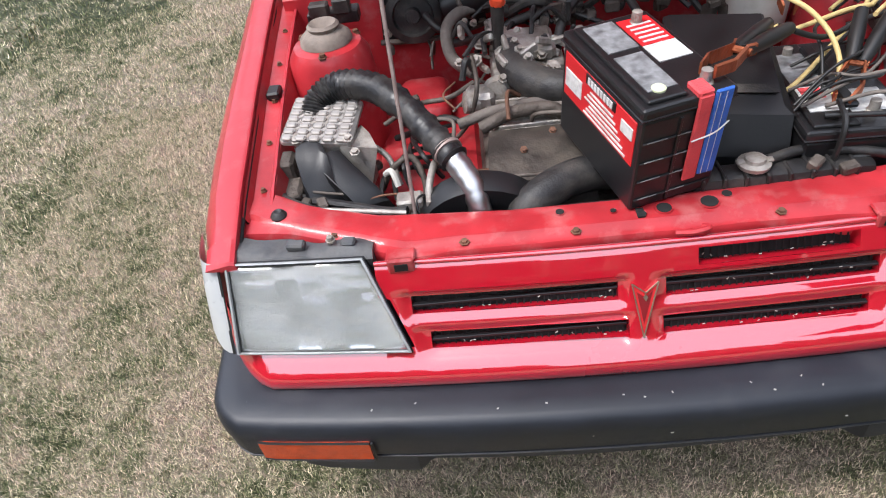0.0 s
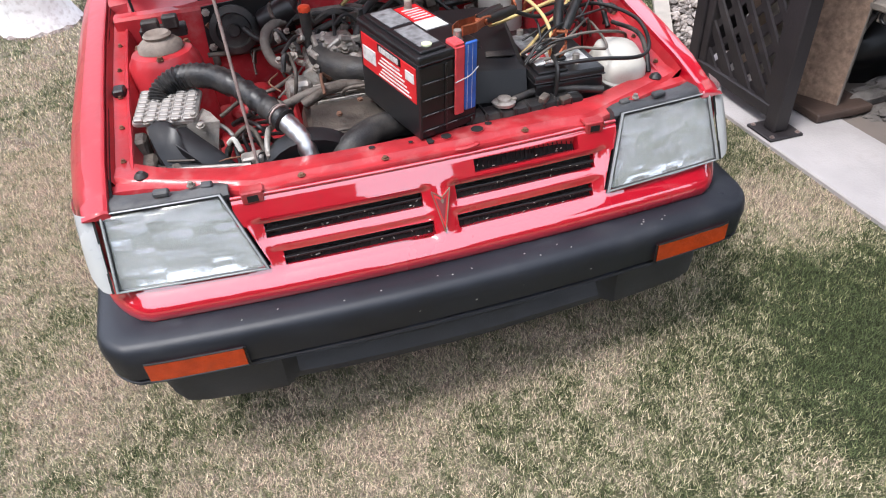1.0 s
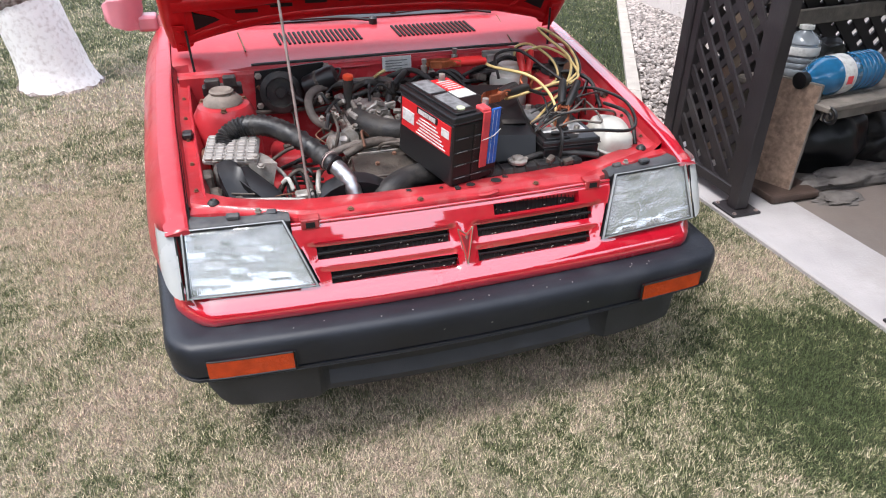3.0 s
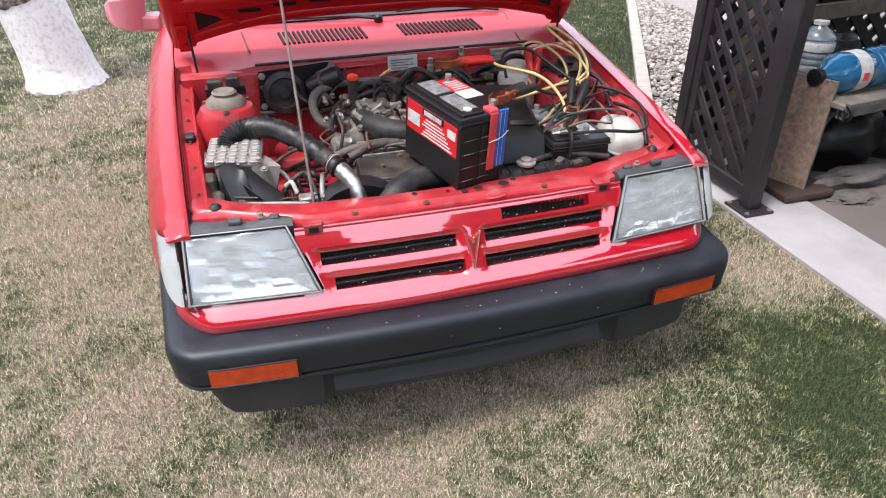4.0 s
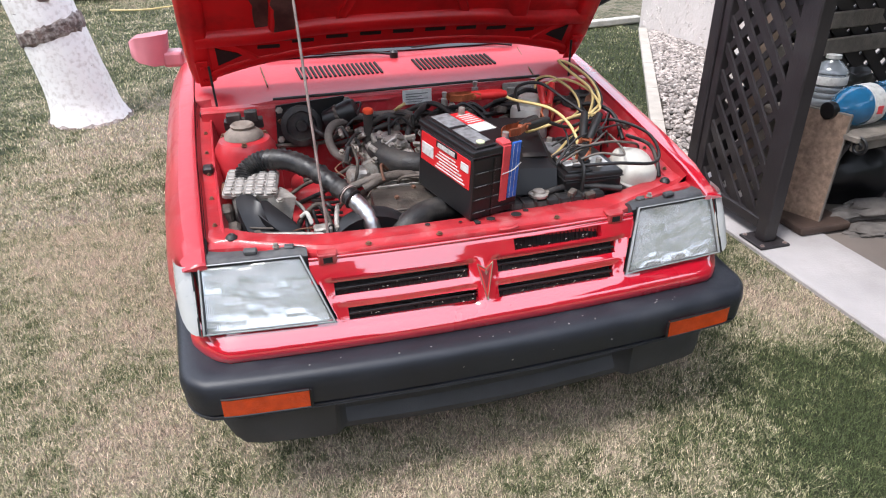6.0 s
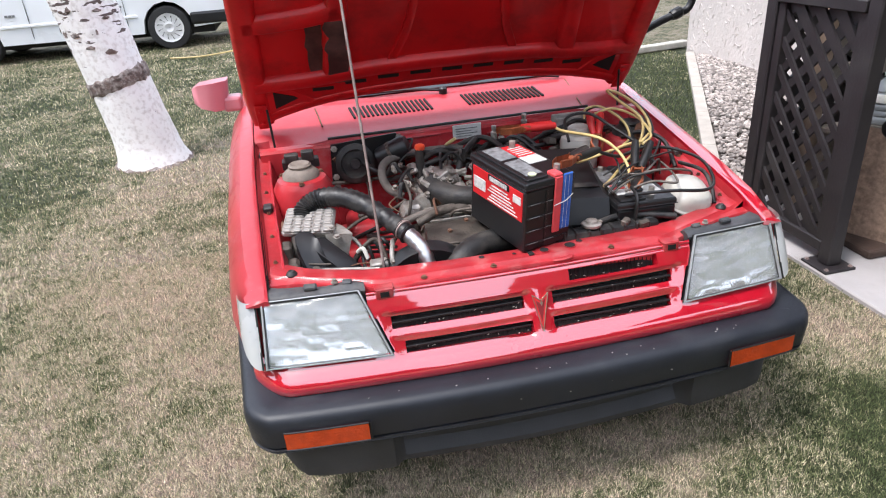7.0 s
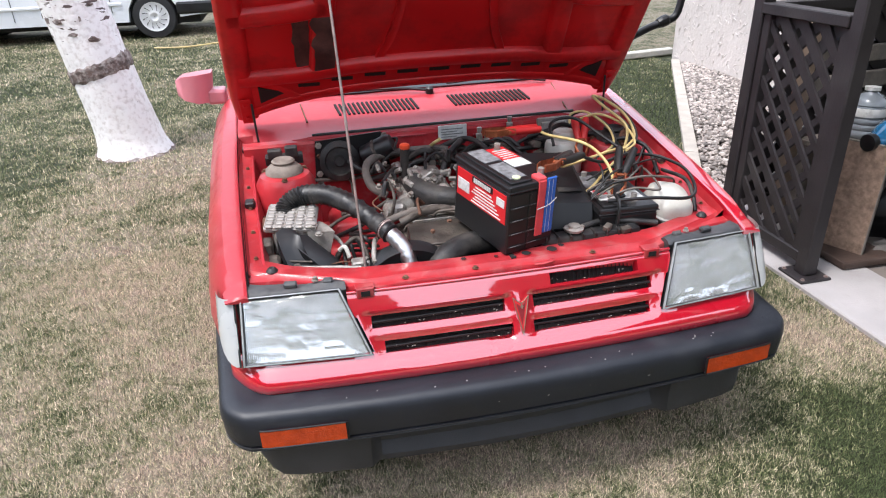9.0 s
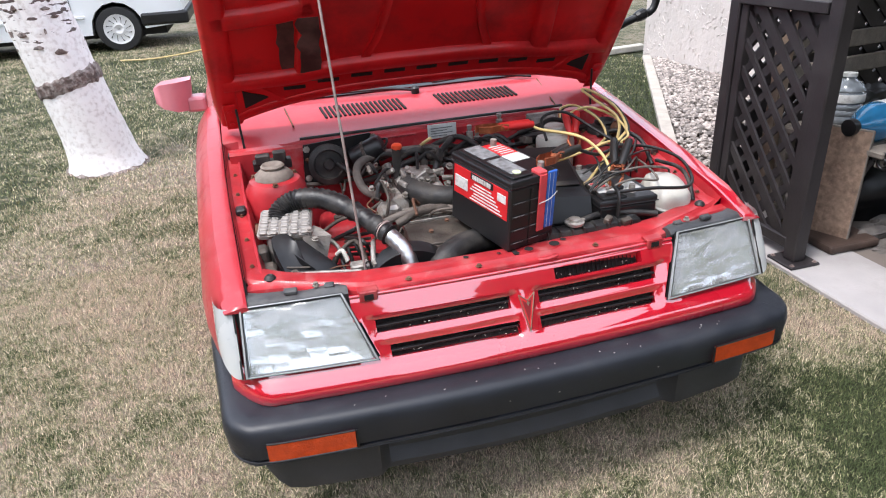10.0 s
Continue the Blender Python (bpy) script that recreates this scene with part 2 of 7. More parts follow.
def lawn(name, blades):
    m = bpy.data.materials.new(name)
    m.use_nodes = True
    n, l = m.node_tree.nodes, m.node_tree.links
    b = n["Principled BSDF"]
    b.inputs["Roughness"].default_value, b.inputs["Specular IOR Level"].default_value = 0.75, 0.25
    tc = n.new("ShaderNodeTexCoord")

    def noise_at(s, detail=5):
        t = n.new("ShaderNodeTexNoise")
        t.inputs["Scale"].default_value, t.inputs["Detail"].default_value = s, detail
        l.new(tc.outputs["Object"], t.inputs["Vector"])
        return t.outputs["Fac"]

    def math_node(op, x, y):
        t = n.new("ShaderNodeMath")
        t.operation = op
        for i, v in enumerate((x, y)):
            if isinstance(v, float):
                t.inputs[i].default_value = v
            else:
                l.new(v, t.inputs[i])
        return t.outputs[0]

    def patch(centre, r0, r1, amount):
        d = n.new("ShaderNodeVectorMath")
        d.operation = "DISTANCE"
        d.inputs[1].default_value = centre
        l.new(tc.outputs["Object"], d.inputs[0])
        r = n.new("ShaderNodeMapRange")
        r.interpolation_type = "SMOOTHSTEP"
        for k, v in (("From Min", r0), ("From Max", r1), ("To Min", amount), ("To Max", 0.0)):
            r.inputs[k].default_value = v
        l.new(d.outputs["Value"], r.inputs["Value"])
        return r.outputs["Result"]

    g = math_node("ADD", math_node("MULTIPLY", noise_at(1.3), 0.71), math_node("MULTIPLY", noise_at(6.0), 0.75))
    g = math_node("ADD", g, math_node("MULTIPLY", math_node("SUBTRACT", noise_at(22.0), 0.5), 0.8))
    for centre, r0, r1, amount in (((1.25, -0.65, 0), 0.35, 1.3, 0.13), ((1.05, -0.1, 0), 0.1, 0.6, 0.22), ((1.25, 0.85, 0), 0.05, 0.4, 0.2), ((1.45, 0.3, 0), 0.1, 0.6, 0.12), ((-2.3, 3.2, 0), 0.2, 0.9, 0.12), ((2.6, 4.2, 0), 1.1, 2.8, 0.4), ((-3.3, 3.4, 0), 0.4, 1.7, 0.16),
                                   ((-0.97, 0.35, 0), 0.04, 0.34, -0.2), ((-0.3, 0.04, 0), 0.1, 0.5, -0.1), ((1.34, 0.42, 0), 0.1, 0.36, -0.26), ((-2.6, 7.0, 0), 1.5, 4.5, 0.16), ((-1.3, 1.6, 0), 0.2, 1.0, -0.06),
                                   ((-1.4, 3.2, 0), 0.2, 0.8, -0.14), ((0.0, 1.6, 0), 0.6, 1.8, -0.1)):
        g = math_node("ADD", g, patch(centre, r0, r1, amount))
    if blades:
        geo = n.new("ShaderNodeNewGeometry")
        g = math_node("ADD", g, math_node("MULTIPLY", math_node("SUBTRACT", geo.outputs["Random Per Island"], 0.5), 0.62))
    ramp = n.new("ShaderNodeValToRGB")
    e = ramp.color_ramp.elements
    e[0].position, e[0].color = 0.45, (0.47, 0.36, 0.285, 1)
    e[1].position, e[1].color = 1.05, (0.075, 0.094, 0.04, 1)
    for p, c in ((0.62, (0.64, 0.55, 0.41, 1)), (0.75, (0.42, 0.385, 0.24, 1)), (0.9, (0.155, 0.172, 0.08, 1))):
        k = e.new(p)
        k.color = c
    l.new(g, ramp.inputs["Fac"])
    sc = n.new("ShaderNodeVectorMath")
    sc.operation = "SCALE"
    if blades:
        geo2 = n.new("ShaderNodeNewGeometry")
        mr = n.new("ShaderNodeMapRange")
        mr.inputs["To Min"].default_value, mr.inputs["To Max"].default_value = 0.3, 1.8
        mu = math_node("FRACT", math_node("MULTIPLY", geo2.outputs["Random Per Island"], 37.0), 0.0)
        l.new(mu, mr.inputs["Value"])
    else:
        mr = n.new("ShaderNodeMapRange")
        # blade colours scaled down: shade in the gaps between blades, put into the ground
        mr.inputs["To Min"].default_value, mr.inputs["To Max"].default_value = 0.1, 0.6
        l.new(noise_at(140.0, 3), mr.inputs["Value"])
    l.new(ramp.outputs["Color"], sc.inputs[0])
    l.new(mr.outputs["Result"], sc.inputs["Scale"])
    l.new(sc.outputs["Vector"], b.inputs["Base Color"])
    if not blades:
        bp = n.new("ShaderNodeBump")
        bp.inputs["Strength"].default_value, bp.inputs["Distance"].default_value = 0.8, 0.02
        l.new(noise_at(120.0, 4), bp.inputs["Height"]), l.new(bp.outputs["Normal"], b.inputs["Normal"])
    return m


SOIL, BLADE = lawn("shaded_lawn_ground", False), lawn("grass_blades", True)


def birch():
    m = bpy.data.materials.new("birch_bark")
    m.use_nodes = True
    n, l = m.node_tree.nodes, m.node_tree.links
    b = n["Principled BSDF"]
    b.inputs["Roughness"].default_value = 0.85
    tc = n.new("ShaderNodeTexCoord")
    mp = n.new("ShaderNodeMapping")
    mp.inputs["Scale"].default_value = (5, 5, 22)
    l.new(tc.outputs["Object"], mp.inputs["Vector"])
    a = n.new("ShaderNodeTexNoise")
    a.inputs["Scale"].default_value, a.inputs["Detail"].default_value = 1.6, 6
    l.new(mp.outputs["Vector"], a.inputs["Vector"])
    fine = n.new("ShaderNodeTexNoise")
    fine.inputs["Scale"].default_value, fine.inputs["Detail"].default_value = 34, 8
    l.new(tc.outputs["Object"], fine.inputs["Vector"])
    sep = n.new("ShaderNodeSeparateXYZ")
    l.new(tc.outputs["Object"], sep.inputs[0])
    hi = n.new("ShaderNodeMapRange")          # fewer scars low down, where the trunk is limewashed
    for k, v in (("From Min", 0.6), ("From Max", 1.2), ("To Min", 0.74), ("To Max", 0.55)):
        hi.inputs[k].default_value = v
    l.new(sep.outputs["Z"], hi.inputs["Value"])
    gt = n.new("ShaderNodeMath")
    gt.operation = "GREATER_THAN"
    l.new(a.outputs["Fac"], gt.inputs[0]), l.new(hi.outputs["Result"], gt.inputs[1])
    r = n.new("ShaderNodeValToRGB")
    r.color_ramp.elements[0].position, r.color_ramp.elements[0].color = 0.3, (0.66, 0.62, 0.6, 1)
    r.color_ramp.elements[1].position, r.color_ramp.elements[1].color = 0.52, (0.88, 0.86, 0.85, 1)
    l.new(fine.outputs["Fac"], r.inputs["Fac"])
    mx = n.new("ShaderNodeMix")
    mx.data_type = "RGBA"
    mx.inputs["B"].default_value = (0.12, 0.09, 0.085, 1)
    l.new(gt.outputs[0], mx.inputs["Factor"]), l.new(r.outputs["Color"], mx.inputs["A"])
    l.new(mx.outputs["Result"], b.inputs["Base Color"])
    bp = n.new("ShaderNodeBump")
    bp.inputs["Strength"].default_value, bp.inputs["Distance"].default_value = 0.4, 0.012
    l.new(fine.outputs["Fac"], bp.inputs["Height"]), l.new(bp.outputs["Normal"], b.inputs["Normal"])
    return m


BIRCH = birch()
BARK = mat("rough_dark_bark", (0.12, 0.085, 0.075), 0.95, var=0.6, scale=30, bump=1.0, bscale=60, dirt=(0.55, 0.5, 0.47), dirt_amount=0.5, dirt_scale=24)


# ---- builders ----
def part(name, bm, material, parent=None, label="", smooth=None):
    me = bpy.data.meshes.new(name)
    if smooth is not None:
        bmesh.ops.recalc_face_normals(bm, faces=bm.faces)
    bm.to_mesh(me)
    bm.free()
    me.materials.append(material)
    if smooth:
        me.shade_smooth()
        me.set_sharp_from_angle(angle=radians(smooth))
    ob = new(name, me)
    if parent is not None:
        ob.parent = parent
        if parent.parent is None:
            ob.matrix_parent_inverse = parent.matrix_basis.inverted()
    if label:
        ob["label"] = label
    return ob


def thing(name, at, label, category, group=""):
    ob = new(name)
    ob.matrix_basis = Matrix.Translation(at)
    ob.empty_display_size = 0.1
    return tagged(ob, label, category, group)


def grown(*shapes):
    bm = bmesh.new()
    for f in shapes:
        f(bm)
    return bm


def box(bm, lo, hi, bevel=0.0, m=None, seg=1):
    lo, hi = Vector(lo), Vector(hi)
    made = bmesh.ops.create_cube(bm, size=1.0)["verts"]
    bmesh.ops.transform(bm, matrix=Matrix.Translation((lo + hi) / 2) @ Matrix.Diagonal((*(hi - lo), 1)), verts=made)
    if bevel:
        edges = list({e for v in made for e in v.link_edges})
        got = bmesh.ops.bevel(bm, geom=edges, offset=bevel, segments=seg, affect="EDGES", profile=0.5)
        made = list({v for f in got["faces"] for v in f.verts} | {v for v in made if v.is_valid})
    if m is not None:
        bmesh.ops.transform(bm, matrix=m, verts=made)
    return bm


def boxes(lo, hi, bevel=0.0, m=None, seg=1):
    return box(bmesh.new(), lo, hi, bevel, m, seg)


def loft(bm, rings, closed=True, caps=True):
    rows = [[bm.verts.new(p) for p in ring] for ring in rings]
    n = len(rows[0])
    for a, b in zip(rows, rows[1:]):
        for i in range(n if closed else n - 1):
            j = (i + 1) % n
            bm.faces.new((a[i], a[j], b[j], b[i]))
    if caps and closed:
        bm.faces.new(rows[0][::-1])
        bm.faces.new(rows[-1])
    return bm


def smooth_line(pts, per=6):
    pts = [Vector(p) for p in pts]
    if len(pts) < 3:
        return [pts[0].lerp(pts[-1], i / per) for i in range(per + 1)]
    q = [2 * pts[0] - pts[1], *pts, 2 * pts[-1] - pts[-2]]
    out = []
    for i in range(1, len(q) - 2):
        a, b, c, d = q[i - 1:i + 3]
        for k in range(per):
            t = k / per
            out.append(0.5 * (2 * b + (c - a) * t + (2 * a - 5 * b + 4 * c - d) * t * t + (3 * b - a - 3 * c + d) * t ** 3))
    return out + [pts[-1]]


def tube(bm, pts, r, seg=8, per=6, radius=None, straight=False):
    line = [Vector(p) for p in pts] if straight else smooth_line(pts, per)
    up = Vector((0.13, 0.21, 0.97))
    rings = []
    for i, p in enumerate(line):
        d = (line[min(i + 1, len(line) - 1)] - line[max(i - 1, 0)]).normalized()
        s = d.cross(up)
        s = s.normalized() if s.length > 1e-4 else Vector((1, 0, 0))
        u = s.cross(d).normalized()
        up = u
        rr = radius(i, len(line)) if radius else r
        rings.append([p + rr * (math.cos(a) * s + math.sin(a) * u) for a in (2 * math.pi * k / seg for k in range(seg))])
    return loft(bm, rings)


def tubes(pts, r, seg=8, per=6, radius=None, straight=False):
    return tube(bmesh.new(), pts, r, seg, per, radius, straight)


def lathe(bm, profile, m=None, seg=20):
    m = m or Matrix.Identity(4)
    rings = [[m @ Vector((r * math.cos(a), r * math.sin(a), z)) for a in (2 * math.pi * k / seg for k in range(seg))] for r, z in profile]
    return loft(bm, rings)


def lathes(profile, m=None, seg=20):
    return lathe(bmesh.new(), profile, m, seg)


def aim(at, d, up=(0, 0, 1)):
    """A frame at a place whose z runs along d."""
    z = Vector(d).normalized()
    x = Vector(up).cross(z)
    x = x.normalized() if x.length > 1e-4 else Vector((1, 0, 0))
    y = z.cross(x)
    return Matrix(((x.x, y.x, z.x, at[0]), (x.y, y.y, z.y, at[1]), (x.z, y.z, z.z, at[2]), (0, 0, 0, 1)))


def rod(bm, a, b, r, seg=8):
    a, b = Vector(a), Vector(b)
    return lathe(bm, [(r, 0), (r, (b - a).length)], aim(a, b - a), seg)


def plate(bm, corners, thick, n=None):
    """A flat piece of any outline with a thickness along its normal."""
    c = [Vector(p) for p in corners]
    n = Vector(n) if n else (c[1] - c[0]).cross(c[2] - c[0]).normalized()
    return loft(bm, [c, [p + thick * n for p in c]])


def plates(corners, thick, n=None):
    return plate(bmesh.new(), corners, thick, n)


def bolt(bm, at, d=(0, 0, 1), r=0.009, h=0.007):
    return lathe(bm, [(r * 1.5, 0), (r * 1.5, h * 0.3), (r, h * 0.3), (r * 0.95, h), (r * 0.2, h)], aim(at, d), 6)


# ---- ground, kerb, gravel, concrete ----
def on_lawn(x, y):
    """False where concrete, gravel, the house or the trunk stand."""
    pad = (x > 1.5) & (y < 1.75)
    kerb_x = 1.64 + (y - 1.75) * 0.548
    bed = (y >= 1.75) & (x > kerb_x)
    bed &= (y < 5.45)
    house = (x > 3.6) & (y > 3.0)
    trunk = (x + 1.69) ** 2 + (y - 3.86) ** 2 < 0.25 ** 2
    return ~(pad | bed | house | trunk)


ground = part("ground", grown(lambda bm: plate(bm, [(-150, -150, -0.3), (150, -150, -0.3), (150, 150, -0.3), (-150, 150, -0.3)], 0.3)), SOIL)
tagged(ground, "dry lawn with straw-coloured and green patches", "lawn", kind="structure")


def blades(name, x0, x1, y0, y1, count, size, width, seed, skip_car=True):
    rng = np.random.default_rng(seed)
    x, y = rng.uniform(x0, x1, count), rng.uniform(y0, y1, count)
    keep = on_lawn(x, y)
    if skip_car:
        keep &= ~((np.abs(x) < 0.66) & (y > 0.55) & (y < 3.6))
    x, y = x[keep], y[keep]
    n = len(x)
    a = rng.uniform(0, 2 * np.pi, n)
    lean = rng.uniform(0.35, 1.5, n)
    h = size * rng.uniform(0.5, 1.25, n)
    w = width * rng.uniform(0.6, 1.3, n)
    b = a + np.pi / 2 + rng.normal(0, 0.5, n)
    co = np.zeros((n, 3, 3))
    co[:, 0] = np.stack([x - w * np.cos(a), y - w * np.sin(a), np.full(n, -0.002)], 1)
    co[:, 1] = np.stack([x + w * np.cos(a), y + w * np.sin(a), np.full(n, -0.002)], 1)
    co[:, 2] = np.stack([x + h * np.sin(lean) * np.cos(b), y + h * np.sin(lean) * np.sin(b), h * np.cos(lean) + 0.002], 1)
    me = bpy.data.meshes.new(name)
    me.vertices.add(3 * n), me.loops.add(3 * n), me.polygons.add(n)
    me.vertices.foreach_set("co", co.reshape(-1))
    me.loops.foreach_set("vertex_index", np.arange(3 * n, dtype=np.int32))
    me.polygons.foreach_set("loop_start", np.arange(0, 3 * n, 3, dtype=np.int32))
    me.update(calc_edges=True)
    me.materials.append(BLADE)
    return tagged(new(name, me), "short dry lawn grass, straw-coloured with green tufts", "grass", kind="stuff")


blades("grass", -1.9, 1.52, -1.0, 2.0, 1150000, 0.0155, 0.00125, 3)
blades("grass", -2.7, 1.52, 2.0, 3.2, 130000, 0.02, 0.0018, 8)
blades("grass", -2.7, -1.9, -0.6, 2.0, 90000, 0.019, 0.0018, 9)
blades("grass", -1.3, 1.52, -1.6, -1.0, 70000, 0.019, 0.0018, 10)
blades("grass", -5.5, 3.6, 3.2, 6.0, 170000, 0.026, 0.0028, 4, False)
blades("grass", -5.5, 3.6, 6.0, 11.0, 130000, 0.03, 0.004, 11, False)
blades("grass", 1.4, 3.6, 1.75, 3.2, 30000, 0.022, 0.002, 5, False)
blades("grass", -5.0, -2.7, -1.0, 3.2, 50000, 0.035, 0.004, 6, False)

# the concrete edge of the shelter and the slab within it, coloured darker for roof shade
pad = part("pavement", boxes((1.51, -1.6, -0.1), (1.9, 1.72, 0.02), 0.006), CONCRETE)
tagged(pad, "pale concrete edging strip beside the lawn", "pavement", kind="structure")
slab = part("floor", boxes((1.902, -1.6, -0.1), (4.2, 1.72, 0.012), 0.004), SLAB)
tagged(slab, "worn brownish concrete floor of the garden shelter, darkened for roof shade", "floor", kind="structure")

# edging strip between lawn and gravel
kerb = thing("kerb", (2.4, 3.2, 0), "weathered concrete garden edging strip between lawn and gravel", "kerb")
kerb["kind"] = "structure"
k0, k1 = Vector((1.60, 1.78, 0)), Vector((3.60, 5.42, 0))
kd = (k1 - k0).normalized()
ks = Vector((kd.y, -kd.x, 0))
for i in range(5):
    a, b = k0 + (k1 - k0) * (i / 5) + kd * 0.004, k0 + (k1 - k0) * ((i + 1) / 5) - kd * 0.004
    part("edging_block", plates([a + Vector((0, 0, -0.05)), b + Vector((0, 0, -0.05)), b + ks * 0.085 + Vector((0, 0, -0.05)), a + ks * 0.085 + Vector((0, 0, -0.05))], 0.09, (0, 0, 1)), KERB, kerb)

bed = part("gravel_bed", plates([k0 + ks * 0.09, k1 + ks * 0.09, (3.7, 5.4, 0), (3.7, 1.78, 0)], 0.008, (0, 0, 1)), EARTH)
tagged(bed, "earth under the gravel beside the house wall", "gravel bed", kind="structure")


def gravel():
    rng = np.random.default_rng(11)
    t = (1 + 5 ** 0.5) / 2
    ico = np.array([(-1, t, 0), (1, t, 0), (-1, -t, 0), (1, -t, 0), (0, -1, t), (0, 1, t), (0, -1, -t), (0, 1, -t), (t, 0, -1), (t, 0, 1), (-t, 0, -1), (-t, 0, 1)]) / 1.9
    tri = [(0, 11, 5), (0, 5, 1), (0, 1, 7), (0, 7, 10), (0, 10, 11), (1, 5, 9), (5, 11, 4), (11, 10, 2), (10, 7, 6), (7, 1, 8),
           (3, 9, 4), (3, 4, 2), (3, 2, 6), (3, 6, 8), (3, 8, 9), (4, 9, 5), (2, 4, 11), (6, 2, 10), (8, 6, 7), (9, 8, 1)]
    tri = np.array(tri)
    v, f = [], []
    for i in range(13000):
        y = rng.uniform(1.8, 5.2)
        x0 = 1.60 + (y - 1.78) * 0.5495 + 0.115
        x = rng.uniform(x0, 3.66)
        s = rng.uniform(0.010, 0.023)
        p = ico * s * rng.uniform(0.6, 1.3, 3) + rng.normal(0, 0.12 * s, (12, 3))
        a = rng.uniform(0, 6.28)
        c, d = math.cos(a), math.sin(a)
        p = p @ np.array([[c, d, 0], [-d, c, 0], [0, 0, 1]]) * (1, 1, 0.75)
        v.append(p + (x, y, 0.012 + rng.uniform(0, 0.03)))
        f.append(tri + 12 * i)
    me = bpy.data.meshes.new("gravel")
    me.from_pydata(np.concatenate(v).tolist(), [], np.concatenate(f).tolist())
    me.materials.append(GRAVEL)
    return tagged(new("gravel", me), "rounded grey and beige gravel between edging and house wall", "gravel", kind="stuff")


gravel()

# ---- house wall ----
wall = part("wall_house", boxes((3.68, 1.3, -0.2), (3.98, 5.55, 3.0), 0.01), STUCCO)
tagged(wall, "pale stucco house wall with a coarse trowelled finish", "wall", kind="structure")
wall2 = part("wall_house_end", boxes((3.98, 5.25, -0.2), (8.5, 5.55, 3.0), 0.01), STUCCO)
tagged(wall2, "pale stucco end wall of the house", "wall", kind="structure")


def stucco_ridges():
    """Raised trowel marks of the stucco."""
    rng = np.random.default_rng(5)
    bm = bmesh.new()
    for i in range(420):
        y, z = rng.uniform(3.2, 5.5), rng.uniform(0.03, 1.6)
        a, n = rng.uniform(0, 3.1), rng.integers(2, 5)
        p = [Vector((3.679, y, z))]
        for k in range(n):
            a += rng.normal(0, 0.7)
            p.append(p[-1] + 0.022 * Vector((0, math.cos(a), math.sin(a))))
        tube(bm, p, 0.006, 5, 2, radius=lambda i, n: 0.0055 * math.sin(math.pi * (i + 0.6) / (n + 0.2)))
    return bm


part("trowel_marks", stucco_ridges(), STUCCO, wall, smooth=40)
spout = thing("downspout_extension", (3.0, 5.75, 0), "white metal downspout extension lying on the lawn by the house corner", "downspout")
part("channel", grown(lambda bm: box(bm, (-0.95, -0.045, 0.0), (0.75, 0.045, 0.075), 0.012, pose(3.1, 5.72, 0.012, 0, 0, 9))), WHITE_P, spout)

# ---- birch ----
tree = thing("birch_tree", (-1.69, 3.86, 0), "thick leaning birch trunk limewashed white, with a dark bark band", "tree")


def trunk(z0, z1, grow=0.0, seed=1, steps=22):
    rng = random.Random(seed)
    rings = []
    for i in range(steps + 1):
        z = z0 + (z1 - z0) * i / steps
        cx, cy = -1.69 - 0.15 * z - 0.02 * z * z, 3.88 + 0.02 * z
        r = 0.222 - 0.016 * z + 0.05 * math.exp(-max(z, 0) / 0.07) + grow
        ring = []
        for k in range(36):
            a = 2 * math.pi * k / 36
            w = 1 + 0.035 * noise.noise(Vector((2.2 * math.cos(a), 2.2 * math.sin(a), z * 2.0))) + 0.03 * noise.noise(Vector((9 * math.cos(a), 9 * math.sin(a), z * 9)))
            ring.append((cx + r * w * math.cos(a), cy + r * w * math.sin(a), z))
        rings.append(ring)
    return rings


part("trunk", loft(bmesh.new(), trunk(-0.05, 4.2, steps=70)), BIRCH, tree, smooth=60)


def bark_band():
    """A ragged ring of dark bark, tilted, lying on the trunk."""
    bm = bmesh.new()
    rings = []
    for j in range(7):
        ring = []
        for k in range(48):
            a = 2 * math.pi * k / 48
            edge = 0.055 + 0.02 * noise.noise(Vector((6 * math.cos(a), 6 * math.sin(a), 3)))
            z = 0.618 + 0.055 * math.cos(a) + edge * (j / 3 - 1)
            r = 0.222 - 0.016 * z + (0.009 if 0 < j < 6 else -0.004) + 0.006 * noise.noise(Vector((9 * math.cos(a), 9 * math.sin(a), z * 30)))
            ring.append((-1.69 - 0.15 * z - 0.02 * z * z + r * math.cos(a), 3.88 + 0.02 * z + r * math.sin(a), z))
        rings.append(ring)
    return loft(bm, rings, caps=False)


def root_flare():
    """Bare dark bark showing where the limewash ends at the grass."""
    rings = []
    for j in range(4):
        ring = []
        for k in range(60):
            a = 2 * math.pi * k / 60
            up = 0.028 + 0.03 * noise.noise(Vector((5 * math.cos(a), 5 * math.sin(a), 7)))
            z = -0.01 + up * j / 3
            r = 0.288 - 0.03 * j / 3 + (0.006 if j < 3 else -0.012) + 0.012 * noise.noise(Vector((8 * math.cos(a), 8 * math.sin(a), j)))
            ring.append((-1.69 - 0.15 * z + r * math.cos(a), 3.88 + r * math.sin(a), z))
        rings.append(ring)
    return loft(bmesh.new(), rings, caps=False)


part("root_bark", root_flare(), BARK, tree, "dark bark at the foot of the trunk", smooth=60)
part("bark_band", bark_band(), BARK, tree, "dark rough bark band", smooth=60)


